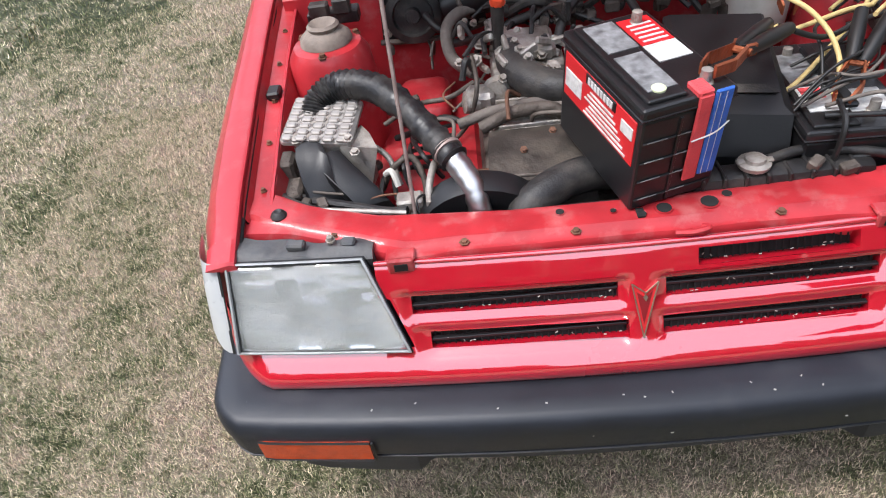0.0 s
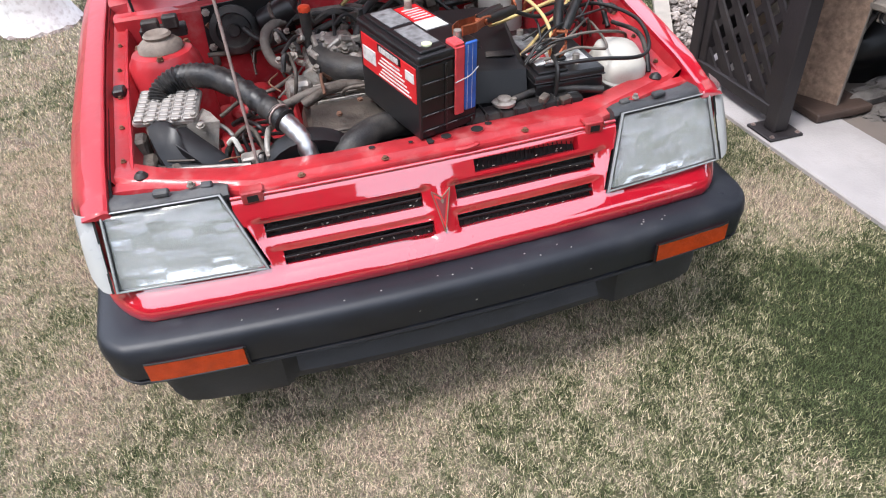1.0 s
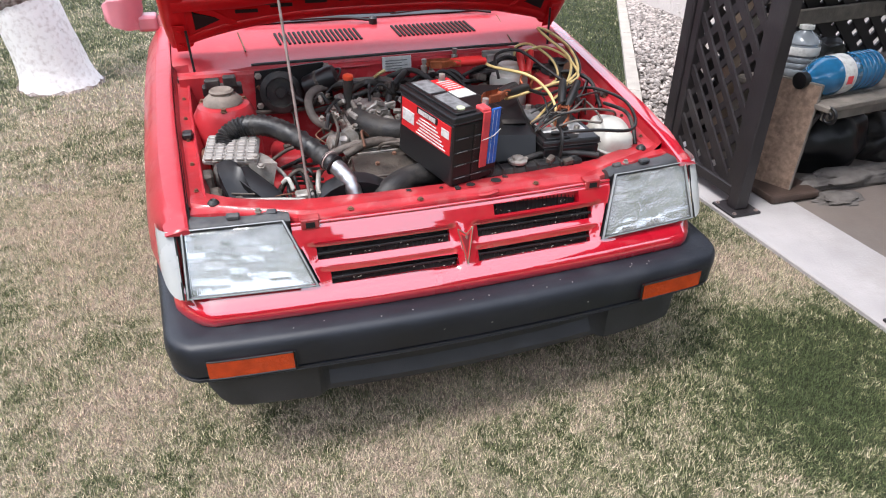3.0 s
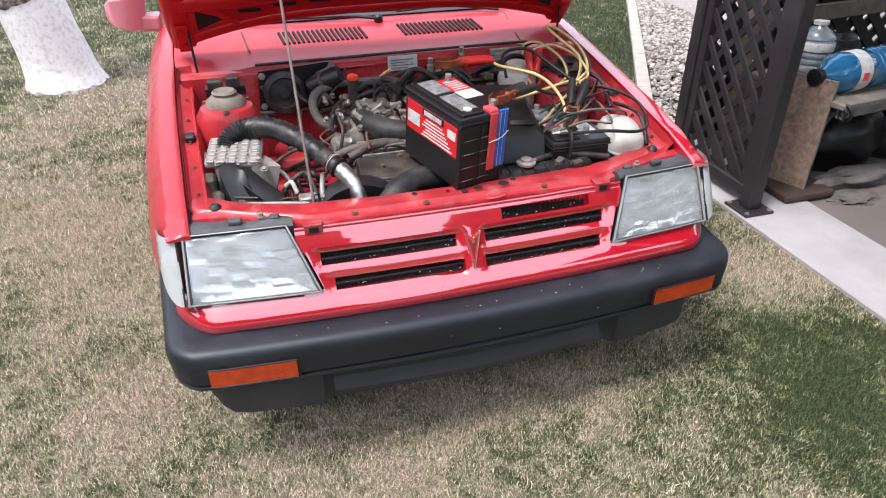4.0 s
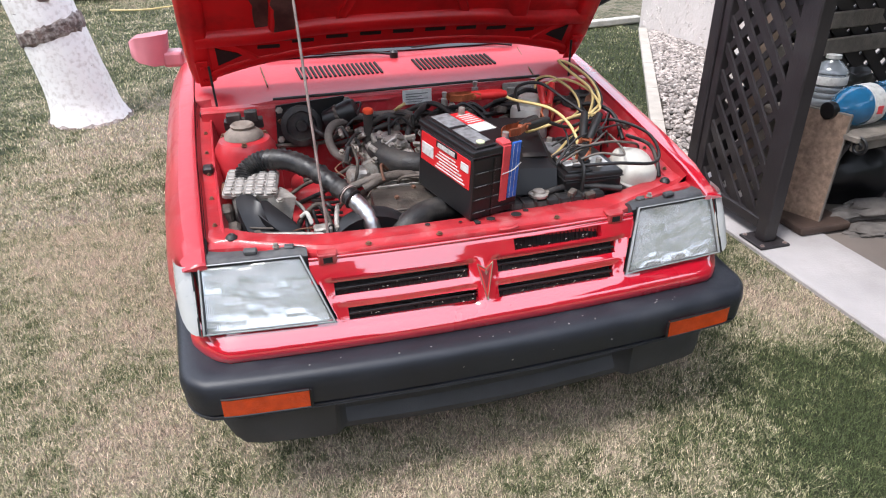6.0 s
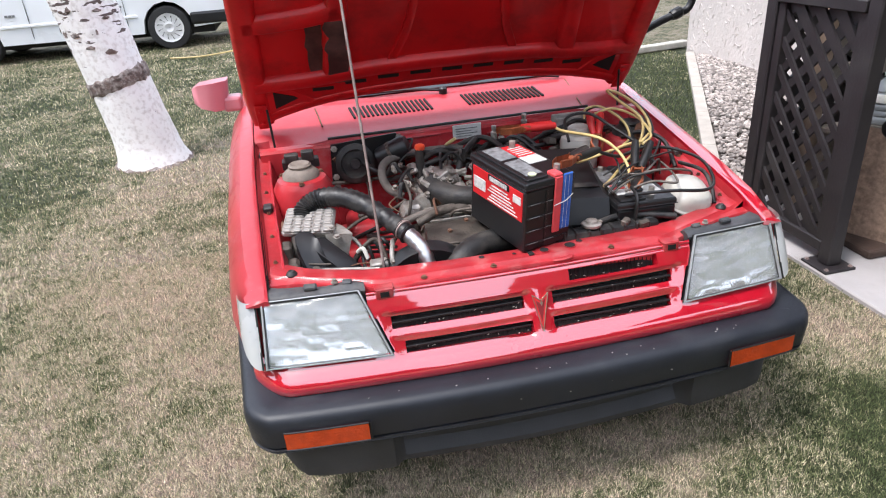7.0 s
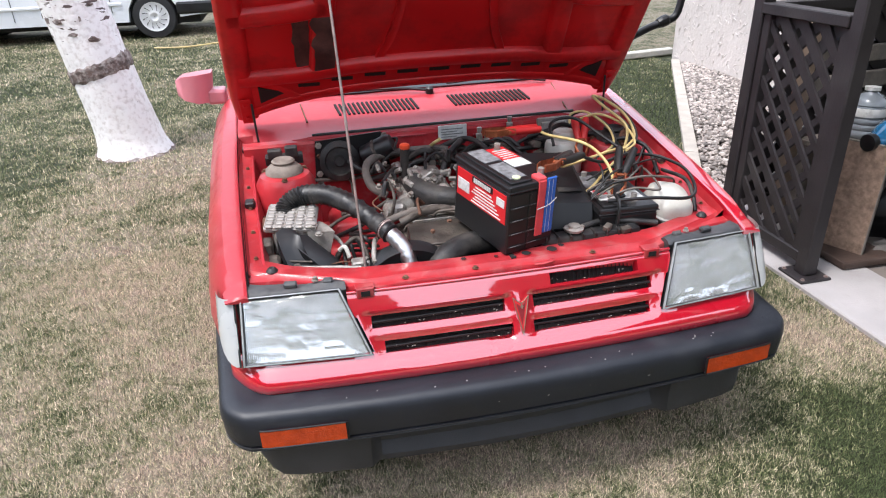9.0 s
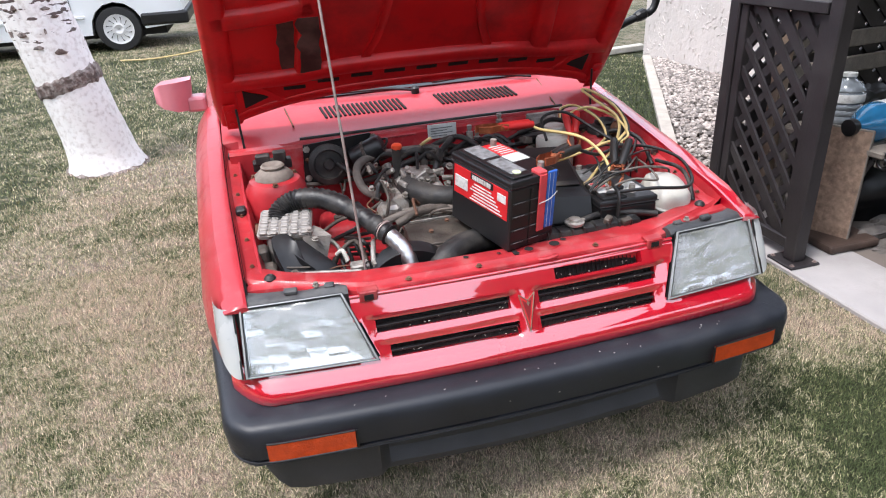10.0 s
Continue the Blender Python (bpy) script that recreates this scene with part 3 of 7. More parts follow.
def bark_scars():
    rng = random.Random(8)
    for i in range(64):
        bm = bmesh.new()
        z, a = rng.uniform(0.82, 1.9), rng.uniform(math.pi * 0.9, math.pi * 2.1)
        w, h = rng.uniform(0.008, 0.04), rng.uniform(0.006, 0.022)
        c = Vector((-1.69 - 0.15 * z - 0.02 * z * z, 3.88 + 0.02 * z, z))
        r = 0.222 - 0.016 * z + 0.002
        m = aim(c + r * Vector((math.cos(a), math.sin(a), 0)), (math.cos(a), math.sin(a), 0))
        ring = [m @ Vector((w * math.cos(t) * rng.uniform(0.7, 1.2), h * math.sin(t) * rng.uniform(0.6, 1.3), 0)) for t in (2 * math.pi * k / 9 for k in range(9))]
        loft(bm, [ring, [m @ ((m.inverted() @ c2) * 0.6 + Vector((0, 0, 0.003))) for c2 in ring]])
        part("bark_scar", bm, BARK, tree)


bark_scars()
for i, (z, dx, dy) in enumerate(((2.6, 0.9, 0.2), (3.0, -0.9, -0.3), (3.5, 0.3, 0.9), (3.9, -0.4, 0.6))):
    c = Vector((-1.69 - 0.15 * z - 0.02 * z * z, 3.88 + 0.02 * z, z))
    part("limb", tubes([c, c + Vector((dx * 0.4, dy * 0.4, 0.4)), c + Vector((dx, dy, 1.2))], 0.05, 8, radius=lambda i, n: 0.07 * (1 - 0.8 * i / n)), BIRCH, tree, smooth=60)

# ---- the van beyond the tree ----
van = thing("van", (-3.8, 10.9, 0), "white passenger van with silver wheel trims parked on the lawn", "van")
VX0, VX1 = -6.4, -1.45


def van_body(bm):
    """Side profile lofted across, with rounded shoulders and open wheel arches."""
    def outline(inset, y):
        pts = [(VX0 + inset, 0.32), (-5.13 - 0.37, 0.30)]
        pts += [(-5.13 + 0.37 * math.cos(a), 0.30 + 0.40 * math.sin(a)) for a in (math.pi * (1 - k / 8) for k in range(1, 8))]
        pts += [(-5.13 + 0.37, 0.27), (-2.40 - 0.37, 0.26)]
        pts += [(-2.40 + 0.37 * math.cos(a), 0.30 + 0.40 * math.sin(a)) for a in (math.pi * (1 - k / 8) for k in range(1, 8))]
        pts += [(-2.40 + 0.37, 0.30), (VX1 - inset, 0.34), (VX1 - inset, 0.95), (VX1 - 0.85, 1.1), (VX1 - 1.6 - inset, 1.85 - inset), (VX0 + 0.25 + inset, 1.9 - inset), (VX0 + inset, 1.0)]
        return [(x, y, z) for x, z in pts]
    loft(bm, [outline(0.08, 9.98), outline(0.02, 10.0), outline(0, 10.05), outline(0, 11.6), outline(0.08, 11.7)])


part("body", grown(van_body), VAN, van, smooth=30)
part("front_bumper", boxes((VX1 - 0.62, 9.955, 0.33), (VX1 + 0.06, 11.7, 0.52), 0.04, seg=2), BLACK, van, "black bumper")
part("underbody", boxes((VX0 + 0.2, 10.1, 0.2), (VX1 - 0.3, 11.6, 0.62)), DARK, van)
part("side_moulding", boxes((-4.72, 9.962, 0.5), (-2.82, 9.985, 0.54), 0.006), VAN, van)
part("door_gap", boxes((-4.32, 9.972, 0.34), (-4.313, 9.99, 1.5)), DARK, van)
part("door_gap", boxes((-2.98, 9.972, 0.4), (-2.974, 9.99, 1.5)), DARK, van)
for x in (-4.62, -3.15):
    part("side_badge", grown(*[(lambda bm, k=k: box(bm, (x + 0.05 * k, 9.97, 0.66), (x + 0.04 + 0.05 * k, 9.982, 0.69))) for k in range(3)]), LAB_GREY, van, "grey lettering")
for x in (-5.9, -4.0, -3.2):
    part("window", boxes((x, 9.965, 1.15), (x + 0.7, 9.985, 1.7), 0.02), GLASS_DARK, van)


def wheel(at, radius, width, parent, side):
    """A tyre with a trim ring of curved vanes; its face looks along side * y."""
    m = aim(at, (0, side, 0))
    t = part("wheel", lathes([(radius * 0.62, -width), (radius * 0.94, -width), (radius, -width * 0.75), (radius, -width * 0.2), (radius * 0.94, 0), (radius * 0.68, 0.004), (radius * 0.62, -0.02)], m, 36), TYRE, parent, smooth=40)
    part("rim", lathes([(0.01, -0.02), (radius * 0.2, 0.002), (radius * 0.24, -0.004), (radius * 0.55, -0.006), (radius * 0.66, 0.006), (radius * 0.64, -0.02), (radius * 0.6, -0.06)], m, 36), HUB, t, "silver wheel trim", smooth=40)
    bm = bmesh.new()
    for k in range(12):
        a = 2 * math.pi * k / 12
        pts = [(0.3, 0.0), (0.54, 0.16), (0.55, 0.27), (0.42, 0.14), (0.3, 0.07)]
        plate(bm, [m @ Vector((radius * r * math.cos(a + d), radius * r * math.sin(a + d), -0.004)) for r, d in pts], 0.004, (0, side, 0))
    part("trim_slot", bm, DARK, t)
    return t


wheel((-5.1, 9.98, 0.32), 0.32, 0.2, van, -1)
wheel((-2.40, 9.98, 0.32), 0.32, 0.2, van, -1)
for x in (-5.1, -2.40):
    wheel((x, 11.7, 0.32), 0.32, 0.2, van, 1)
hose = part("garden_hose", tubes([(-2.3, 8.9, 0.02), (-1.9, 8.8, 0.02), (-1.5, 9.0, 0.02), (-1.1, 9.3, 0.02), (-0.4, 9.2, 0.02)], 0.012, 6), CABLE_Y)
tagged(hose, "pale yellow cord lying on the grass", "cord")


# ---- garden shelter ----
def post(at, height, size=0.085):
    t = thing("shelter_post", at, "dark brown square shelter post on a bolted base plate", "post", "posts of the garden shelter")
    x, y, z = at
    s = size / 2
    part("shaft", boxes((x - s, y - s, z + 0.012), (x + s, y + s, z + height), 0.006), TRELLIS, t)
    part("base_plate", boxes((x - 0.075, y - 0.075, z), (x + 0.075, y + 0.075, z + 0.012), 0.003), TRELLIS, t)
    for dx in (-0.058, 0.058):
        for dy in (-0.058, 0.058):
            part("anchor_bolt", grown(lambda bm: bolt(bm, (x + dx, y + dy, z + 0.012), r=0.007)), STEEL, t)
    return t


def trellis(name, a, b, z0, z1, pitch=0.085, strip=0.054):
    """A framed panel of crossed diagonal strips between two plan points."""
    a, b = Vector((*a, 0)), Vector((*b, 0))
    L, d = (b - a).length, (b - a).normalized()
    n = Vector((d.y, -d.x, 0))
    t = thing(name, ((a.x + b.x) / 2, (a.y + b.y) / 2, z0), "dark brown wooden lattice panel of the garden shelter", "lattice panel", "lattice panels of the garden shelter")
    to = Matrix(((d.x, n.x, 0, a.x), (d.y, n.y, 0, a.y), (0, 0, 1, 0), (0, 0, 0, 1)))
    for lo, hi in (((0, -0.025, z0), (L, 0.025, z0 + 0.05)), ((0, -0.04, z1 - 0.045), (L, 0.04, z1))):
        part("rail", boxes(lo, hi, 0.004, to), TRELLIS, t)
    for u in (0.0, L - 0.045):
        part("stile", boxes((u, -0.022, z0 + 0.05), (u + 0.045, 0.022, z1 - 0.045), 0.004, to), TRELLIS, t)
    H = z1 - z0 - 0.09
    zb = z0 + 0.045
    for side, off in ((1, -0.012), (-1, 0.002)):
        c = -H if side > 0 else 0.0
        end = L if side > 0 else L + H
        c += pitch / 2
        while c < end:
            # the strip's centre line is u = c + side * v, clipped to the frame
            v0, v1 = 0.0, H
            if side > 0:
                v0, v1 = max(0, -c), min(H, L - c)
            else:
                v0, v1 = max(0, c - L), min(H, c)
            if v1 - v0 > 0.03:
                w = strip * 0.7071
                p = [(c + side * v0 - w, zb + v0), (c + side * v0 + w, zb + v0), (c + side * v1 + w, zb + v1), (c + side * v1 - w, zb + v1)]
                p = [(min(max(u, 0), L), v) for u, v in p]
                part("slat", plates([to @ Vector((u, off, v)) for u, v in p], 0.012, n), TRELLIS, t)
            c += pitch * 1.414
    return t


post((1.59, 0.872, 0.02), 2.3, 0.066)
post((1.60, 1.45, 0.02), 2.3, 0.066)
post((1.60, -0.06, 0.02), 2.3)
post((1.60, -0.75, 0.02), 2.3)
post((3.1, 1.55, 0.012), 2.3)
trellis("lattice_panel", (1.592, 0.908), (1.60, 1.414), 0.07, 1.1)
trellis("lattice_panel", (1.60, -0.105), (1.60, -0.705), 0.07, 1.08)
trellis("lattice_panel", (1.67, 1.56), (3.05, 1.56), 0.07, 1.08, 0.085, 0.072)

# the shelter's roof, which keeps the bench in shade
roof = thing("shelter_roof", (2.8, 0.1, 2.32), "dark boarded roof of the garden shelter", "roof")
roof["kind"] = "structure"
for k in range(18):
    part("roof_board", boxes((1.45 + 0.155 * k, -1.7, 2.36), (1.6 + 0.155 * k, 1.85, 2.38), 0.003), TRELLIS, roof)
for y in (-0.75, -0.06, 0.95, 1.55):
    part("rafter", boxes((1.5, y - 0.03, 2.32), (4.2, y + 0.03, 2.36), 0.003), TRELLIS, roof)

bench = thing("bench", (2.4, 1.2, 0.012), "weathered grey wooden slatted bench in the garden shelter", "bench")
for y in (0.93, 1.04, 1.15, 1.26, 1.37):
    part("seat_slat", boxes((1.88, y - 0.048, 0.445), (3.05, y + 0.048, 0.475), 0.006), WOOD, bench)
part("front_rail", boxes((1.9, 0.9, 0.4), (3.03, 0.925, 0.444), 0.004), WOOD, bench)
for y in (1.46, 1.49):
    part("back_rail", boxes((1.88, y, 0.66 + (y - 1.46) * 4), (3.05, y + 0.025, 0.74 + (y - 1.46) * 4), 0.005), WOOD, bench)
for x in (1.93, 3.0):
    for y in (1.12, 1.4):
        part("leg", boxes((x - 0.03, y - 0.03, 0.012), (x + 0.03, y + 0.03, 0.445), 0.004), WOOD, bench)
part("back_post", boxes((1.845, 1.42, 0.012), (1.9, 1.48, 1.0), 0.004), PLY, bench)

def scroll(bm):
    pts = []
    for k in range(30):
        a, r = 0.35 * k, 0.045 - 0.0013 * k
        pts.append((1.90, 0.885 + r * math.cos(a), 0.43 + r * math.sin(a)))
    tube(bm, pts, 0.007, 8, 1, straight=True)
    tube(bm, [(1.90, 0.93, 0.43), (1.90, 0.96, 0.36), (1.90, 0.99, 0.2), (1.90, 0.96, 0.02)], 0.011, 8)


part("scroll_end", grown(scroll), BLACK, bench, "dark cast-iron scrolled bench end", smooth=50)
bench.matrix_basis = Matrix.Translation((2.4, 1.225, 0.012)) @ Matrix.Rotation(radians(7), 4, "Z")

ply = thing("plywood_board", (1.84, 1.05, 0.05), "upright brown plywood offcut leaning against the bench end", "board")
PLY_AT = pose(1.862, 1.0, 0.052, 0, 3, 24)
part("panel", boxes((-0.008, -0.105, 0), (0.008, 0.105, 0.5), 0.002, PLY_AT), OSB, ply)
part("worn_top_edge", boxes((-0.009, -0.105, 0.496), (0.009, 0.105, 0.503), 0.001, PLY_AT), WOOD, ply, "pale chipped edge")
part("worn_side_edge", boxes((-0.009, -0.108, 0.002), (0.009, -0.103, 0.5), 0.001, PLY_AT), WOOD, ply, "pale chipped edge")
tray = part("wooden_base", boxes((1.77, 0.85, 0.021), (2.04, 1.2, 0.058), 0.012, None, 2), DARK_WOOD)
tagged(tray, "dark brown board lying on the concrete under the plywood", "board")


def bottle(name, at, d, r, length, material, label, cap):
    t = thing(name, at, label, "bottle")
    m = aim(at, d)
    ribs = [(r * 0.9, 0.0), (r, 0.012)]
    for k in range(5):
        z = 0.03 + k * 0.028
        ribs += [(r, z), (r * 0.94, z + 0.008), (r, z + 0.016)]
    L = length
    ribs += [(r, L * 0.66), (r * 0.96, L * 0.72), (r * 0.7, L * 0.82), (r * 0.36, L * 0.9), (r * 0.34, L * 0.95)]
    part("body", lathes(ribs, m, 28), material, t, smooth=50)
    part("label_band", lathes([(r + 0.0015, L * 0.44), (r + 0.002, L * 0.445), (r + 0.002, L * 0.6), (r + 0.0015, L * 0.605)], m, 28), LAB_WHITE, t, "white paper label", smooth=50)
    part("cap", lathes([(r * 0.42, L * 0.93), (r * 0.42, L), (r * 0.36, L * 1.005)], m, 20), cap, t, "cap", smooth=50)
    return t


blue = bottle("water_bottle", (2.31, 1.04, 0.563), (-1, -0.1, -0.02), 0.088, 0.44, BOTTLE, "large blue water bottle lying on the bench", BLACK)
part("label_print", boxes((2.07, 0.9255, 0.54), (2.10, 0.931, 0.575)), LAB_CORAL, blue, "red print")
bottle("clear_bottle", (2.14, 1.29, 0.476), (0.02, 0.05, 1), 0.08, 0.235, CLEARB, "clear plastic bottle with a white cap on the bench", LAB_WHITE)


def heap(name, centre, size, material, label, category, seed, amp=0.35, crumple=0.18):
    rng = Vector((seed * 3.1, seed * 1.7, seed))
    bm = bmesh.new()
    bmesh.ops.create_icosphere(bm, subdivisions=4, radius=1.0)
    for v in bm.verts:
        k = 1 + amp * noise.noise(v.co * 1.7 + rng) + crumple * noise.noise(v.co * 5 + rng)
        v.co = v.co * k
        v.co.z = max(v.co.z, -0.55)
        v.co = Vector((v.co.x * size[0], v.co.y * size[1], (v.co.z + 0.55) * size[2])) + Vector(centre)
    ob = part(name, bm, material, smooth=50)
    return tagged(ob, label, category)


heap("black_bag", (2.32, 1.2, 0.012), (0.26, 0.16, 0.2), BLACK, "slumped black bag stored under the bench", "bag", 2, 0.22, 0.05)
heap("dark_jacket", (2.28, 1.33, 0.476), (0.16, 0.07, 0.1), BLACK, "dark folded jacket lying on the bench", "jacket", 3)
heap("grey_cloth", (2.3, 0.96, 0.012), (0.31, 0.07, 0.05), CLOTH, "crumpled grey cloth on the floor before the bench", "cloth", 5, 0.5)
heap("grey_rag", (2.13, 0.82, 0.012), (0.12, 0.07, 0.015), CLOTH, "flattened grey rag on the shelter floor", "rag", 7, 0.6)
heap("rubbish_sack", (2.72, 1.22, 0.012), (0.16, 0.14, 0.14), RUBBER, "dark sack pushed under the bench", "sack", 9, 0.25, 0.08)
bin_ = thing("orange_crate", (3.3, 1.05, 0.012), "orange plastic crate standing on the shelter floor", "crate")
for lo, hi in (((3.02, 0.9, 0.012), (3.38, 0.915, 0.32)), ((3.02, 1.2, 0.012), (3.38, 1.215, 0.32)), ((3.02, 0.915, 0.012), (3.035, 1.2, 0.32)), ((3.365, 0.915, 0.012), (3.38, 1.2, 0.32))):
    part("side_panel", boxes(lo, hi, 0.004), ORANGE_BIN, bin_)
matt = thing("rubber_mat", (2.9, 0.72, 0.013), "dark striped floor mat on the shelter slab", "mat")
for k in range(7):
    part("strip", plates([(2.5 + 0.13 * k, 0.86, 0.0125), (2.56 + 0.13 * k, 0.86, 0.0125), (2.64 + 0.13 * k, 0.6, 0.0125), (2.58 + 0.13 * k, 0.6, 0.0125)], 0.006, (0, 0, 1)), RUBBER, matt)


# unseen trees and hedges, added far behind the camera and round it for reflections
def tree_line(bm):
    rng = np.random.default_rng(21)
    for i in range(70):
        a = 2 * math.pi * i / 70
        r = rng.uniform(24, 30)
        h, w = rng.uniform(4.0, 7.0), rng.uniform(1.6, 2.6)
        bearing = math.degrees(math.atan2(math.cos(a), -math.sin(a)))
        # tall towards the nose to darken reflections; the low gap mirrors sky in the grille
        if -75 < bearing < 75:
            h = rng.uniform(11.5, 14.0) if not -1 < bearing < 15 else rng.uniform(4.8, 6.2)
        c = Vector((r * math.cos(a), 2 + r * math.sin(a), 0))
        got = bmesh.ops.create_icosphere(bm, subdivisions=4, radius=1.0)["verts"]
        for v in got:
            k = 1 + 0.35 * noise.noise(v.co * 2 + c) + 0.25 * noise.noise(v.co * 6 + c) + 0.15 * noise.noise(v.co * 14 + c)
            v.co = Vector((v.co.x * k * w, v.co.y * k * w, (v.co.z * k + 0.8) * h / 1.8)) + c


hedge = part("backdrop_trees", grown(tree_line), FOLIAGE)
tagged(hedge, "unseen dark trees and hedges added round the garden for reflections", "trees", kind="stuff")

# ---- the car: origin on the ground under the middle of the bumper, nose towards -y ----
car = thing("car", (0, 1.7, 0), "small red hatchback with its hood propped open, parked on the lawn", "car")


def face_y(x, z):
    """The sloping front of the car."""
    return 0.05 + 0.49 * (z - 0.485) + 0.063 * x * x


def fp(x, z, out=0.0):
    """A point on the front, out metres in front of it."""
    return Vector((x, face_y(x, z) - 0.9 * out, z + 0.44 * out))


# -- grille panel: a sheet with slots, folded back along every slot
SLOTS = [(-0.352, -0.026, 0.514, 0.541), (-0.378, -0.040, 0.571, 0.599), (0.030, 0.357, 0.514, 0.541), (0.036, 0.370, 0.571, 0.599), (0.084, 0.332, 0.616, 0.642)]


def ramp(v, a, b):
    """0 before a, 1 after b, easing between."""
    t = min(1.0, max(0.0, (v - a) / (b - a)))
    return t * t * (3 - 2 * t)


def pocket(x, z):
    """How far the moulded pocket round each pair of slots is sunk, 0 to 1."""
    a = abs(x)
    outer = 0.404 + (z - 0.6) * 0.3
    side = 1 - ramp(a, outer - 0.022, outer)
    return side * ramp(a, 0.020, 0.034) * ramp(z, 0.500, 0.511) * (1 - ramp(z, 0.602, 0.611))


def grille_relief(x, z):
    # a proud bar between the slots, a sill that rolls out and under, a lip along the top
    r = 0.012 * math.exp(-((z - 0.478) / 0.022) ** 2) - 0.011 * pocket(x, z)
    r += 0.007 * math.exp(-((z - 0.556) / 0.009) ** 2) * pocket(x, z)
    return r - 0.014 * (1 - ramp(z, 0.448, 0.462)) - 0.008 * ramp(z, 0.648, 0.66)


def grille_panel(bm):
    edges = {v for s in SLOTS for v in s[:2]}
    xs = sorted(edges | {x for x in (-0.43 + 0.86 * k / 56 for k in range(57)) if min(abs(x - e) for e in edges) > 0.004})
    zs = [0.448, 0.453, 0.459, 0.466, 0.474, 0.482, 0.49, 0.498, 0.504, 0.51, 0.514, 0.518, 0.522, 0.541, 0.546, 0.551, 0.556, 0.561, 0.566, 0.571, 0.599, 0.604, 0.61, 0.616, 0.624, 0.633, 0.642, 0.648, 0.653, 0.658]

    def open_at(x, z):
        return any(a < x < b and c < z < d for a, b, c, d in SLOTS)
    got = {}

    def vert(x, z):
        k = (round(x, 4), round(z, 4))
        if k not in got:
            edge = 0.374 + (z - 0.505) * 0.40 if z > 0.52 else 0.43
            u = math.copysign(min(abs(x), max(edge, 0.376)), x) if z < 0.6 else x
            got[k] = bm.verts.new(fp(u, z, grille_relief(u, z)))
        return got[k]
    for x0, x1 in zip(xs, xs[1:]):
        for z0, z1 in zip(zs, zs[1:]):
            if not open_at((x0 + x1) / 2, (z0 + z1) / 2):
                bm.faces.new((vert(x0, z0), vert(x1, z0), vert(x1, z1), vert(x0, z1)))
    for a, b, c, d in SLOTS:
        ring = [(a, c), (b, c), (b, d), (a, d)]
        loft(bm, [[fp(x, z, grille_relief(x, z)) for x, z in ring], [fp(x, z, -0.04) for x, z in ring]], caps=False)
    # the sill below the lamps, rounding back at the corners
    for s in (-1, 1):
        rows = []
        for x in (0.40, 0.43, 0.48, 0.54, 0.6, 0.64, 0.665, 0.684, 0.7, 0.712, 0.722, 0.729):
            wrap = 0.0 if x < 0.64 else 9.0 * (x - 0.64) ** 2 + 0.25 * (x - 0.64)
            rows.append([fp(s * x, z, grille_relief(0.43, z) - (0.004 if z > 0.512 else 0)) + Vector((0, wrap, 0.25 * wrap if z > 0.5 else 0)) for z in (0.448, 0.453, 0.459, 0.466, 0.474, 0.482, 0.49, 0.498, 0.506, 0.514, 0.52)])
        rows.append([Vector((s * 0.737, 0.27 + (z - 0.45) * 0.3, z)) for z in (0.448, 0.453, 0.459, 0.466, 0.474, 0.482, 0.49, 0.498, 0.51, 0.53, 0.55)])
        loft(bm, rows, closed=False, caps=False)


grille = part("grille_panel", grown(grille_panel), RED, car, "glossy red grille panel with slots", smooth=50)
part("top_lip", tubes([fp(x, 0.655, -0.002) for x in (-0.43, -0.3, -0.15, 0, 0.15, 0.3, 0.43)], 0.0045, 8, 4), RED, grille, smooth=60)
# black sheet behind the slots, standing in for the shade inside the nose
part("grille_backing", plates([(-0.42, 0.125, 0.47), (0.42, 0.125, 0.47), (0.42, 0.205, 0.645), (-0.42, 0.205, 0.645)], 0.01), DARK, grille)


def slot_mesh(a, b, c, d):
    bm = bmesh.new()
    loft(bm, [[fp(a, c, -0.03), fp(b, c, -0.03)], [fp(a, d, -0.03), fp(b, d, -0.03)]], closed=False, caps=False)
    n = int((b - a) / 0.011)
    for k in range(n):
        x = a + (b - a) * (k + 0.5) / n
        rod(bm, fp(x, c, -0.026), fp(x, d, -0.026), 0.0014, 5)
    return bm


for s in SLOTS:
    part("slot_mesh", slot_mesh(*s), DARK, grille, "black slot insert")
    if s[2] < 0.6:
        part("slot_bar", grown(lambda bm: box(bm, (s[0], -0.004, -0.003), (s[1], 0.004, 0.003), 0.001, Matrix.Translation((0, face_y((s[0] + s[1]) / 2, s[2] + 0.012) + 0.021, s[2] + 0.006)))), BLACK, grille, "thin black bar")
    rng = random.Random(int(1000 * (s[0] + s[2])))
    bm = bmesh.new()
    for k in range(9):
        x, z = rng.uniform(s[0] + 0.01, s[1] - 0.01), rng.uniform(s[2] + 0.002, s[3] - 0.012)
        box(bm, (-0.0022, -0.0006, -0.0006), (0.0022, 0.0006, 0.0006), 0, Matrix.Translation(fp(x, z, -0.014)) @ pose(0, 0, 0, 0, rng.uniform(-70, 70), 0))
    part("chaff", bm, CHAFF, grille, "bits of dry grass")["kind"] = "stuff"

# the arrowhead emblem: a thin gilt outline, red within
def arrow(k, out):
    c = Vector((-0.003, 0, 0.566))
    pts = [(-0.0215, 0.598), (0.0, 0.583), (0.0205, 0.599), (-0.005, 0.514)]
    return [fp(c.x + (x - c.x) * k, c.z + (z - c.z) * k, out) for x, z in pts]


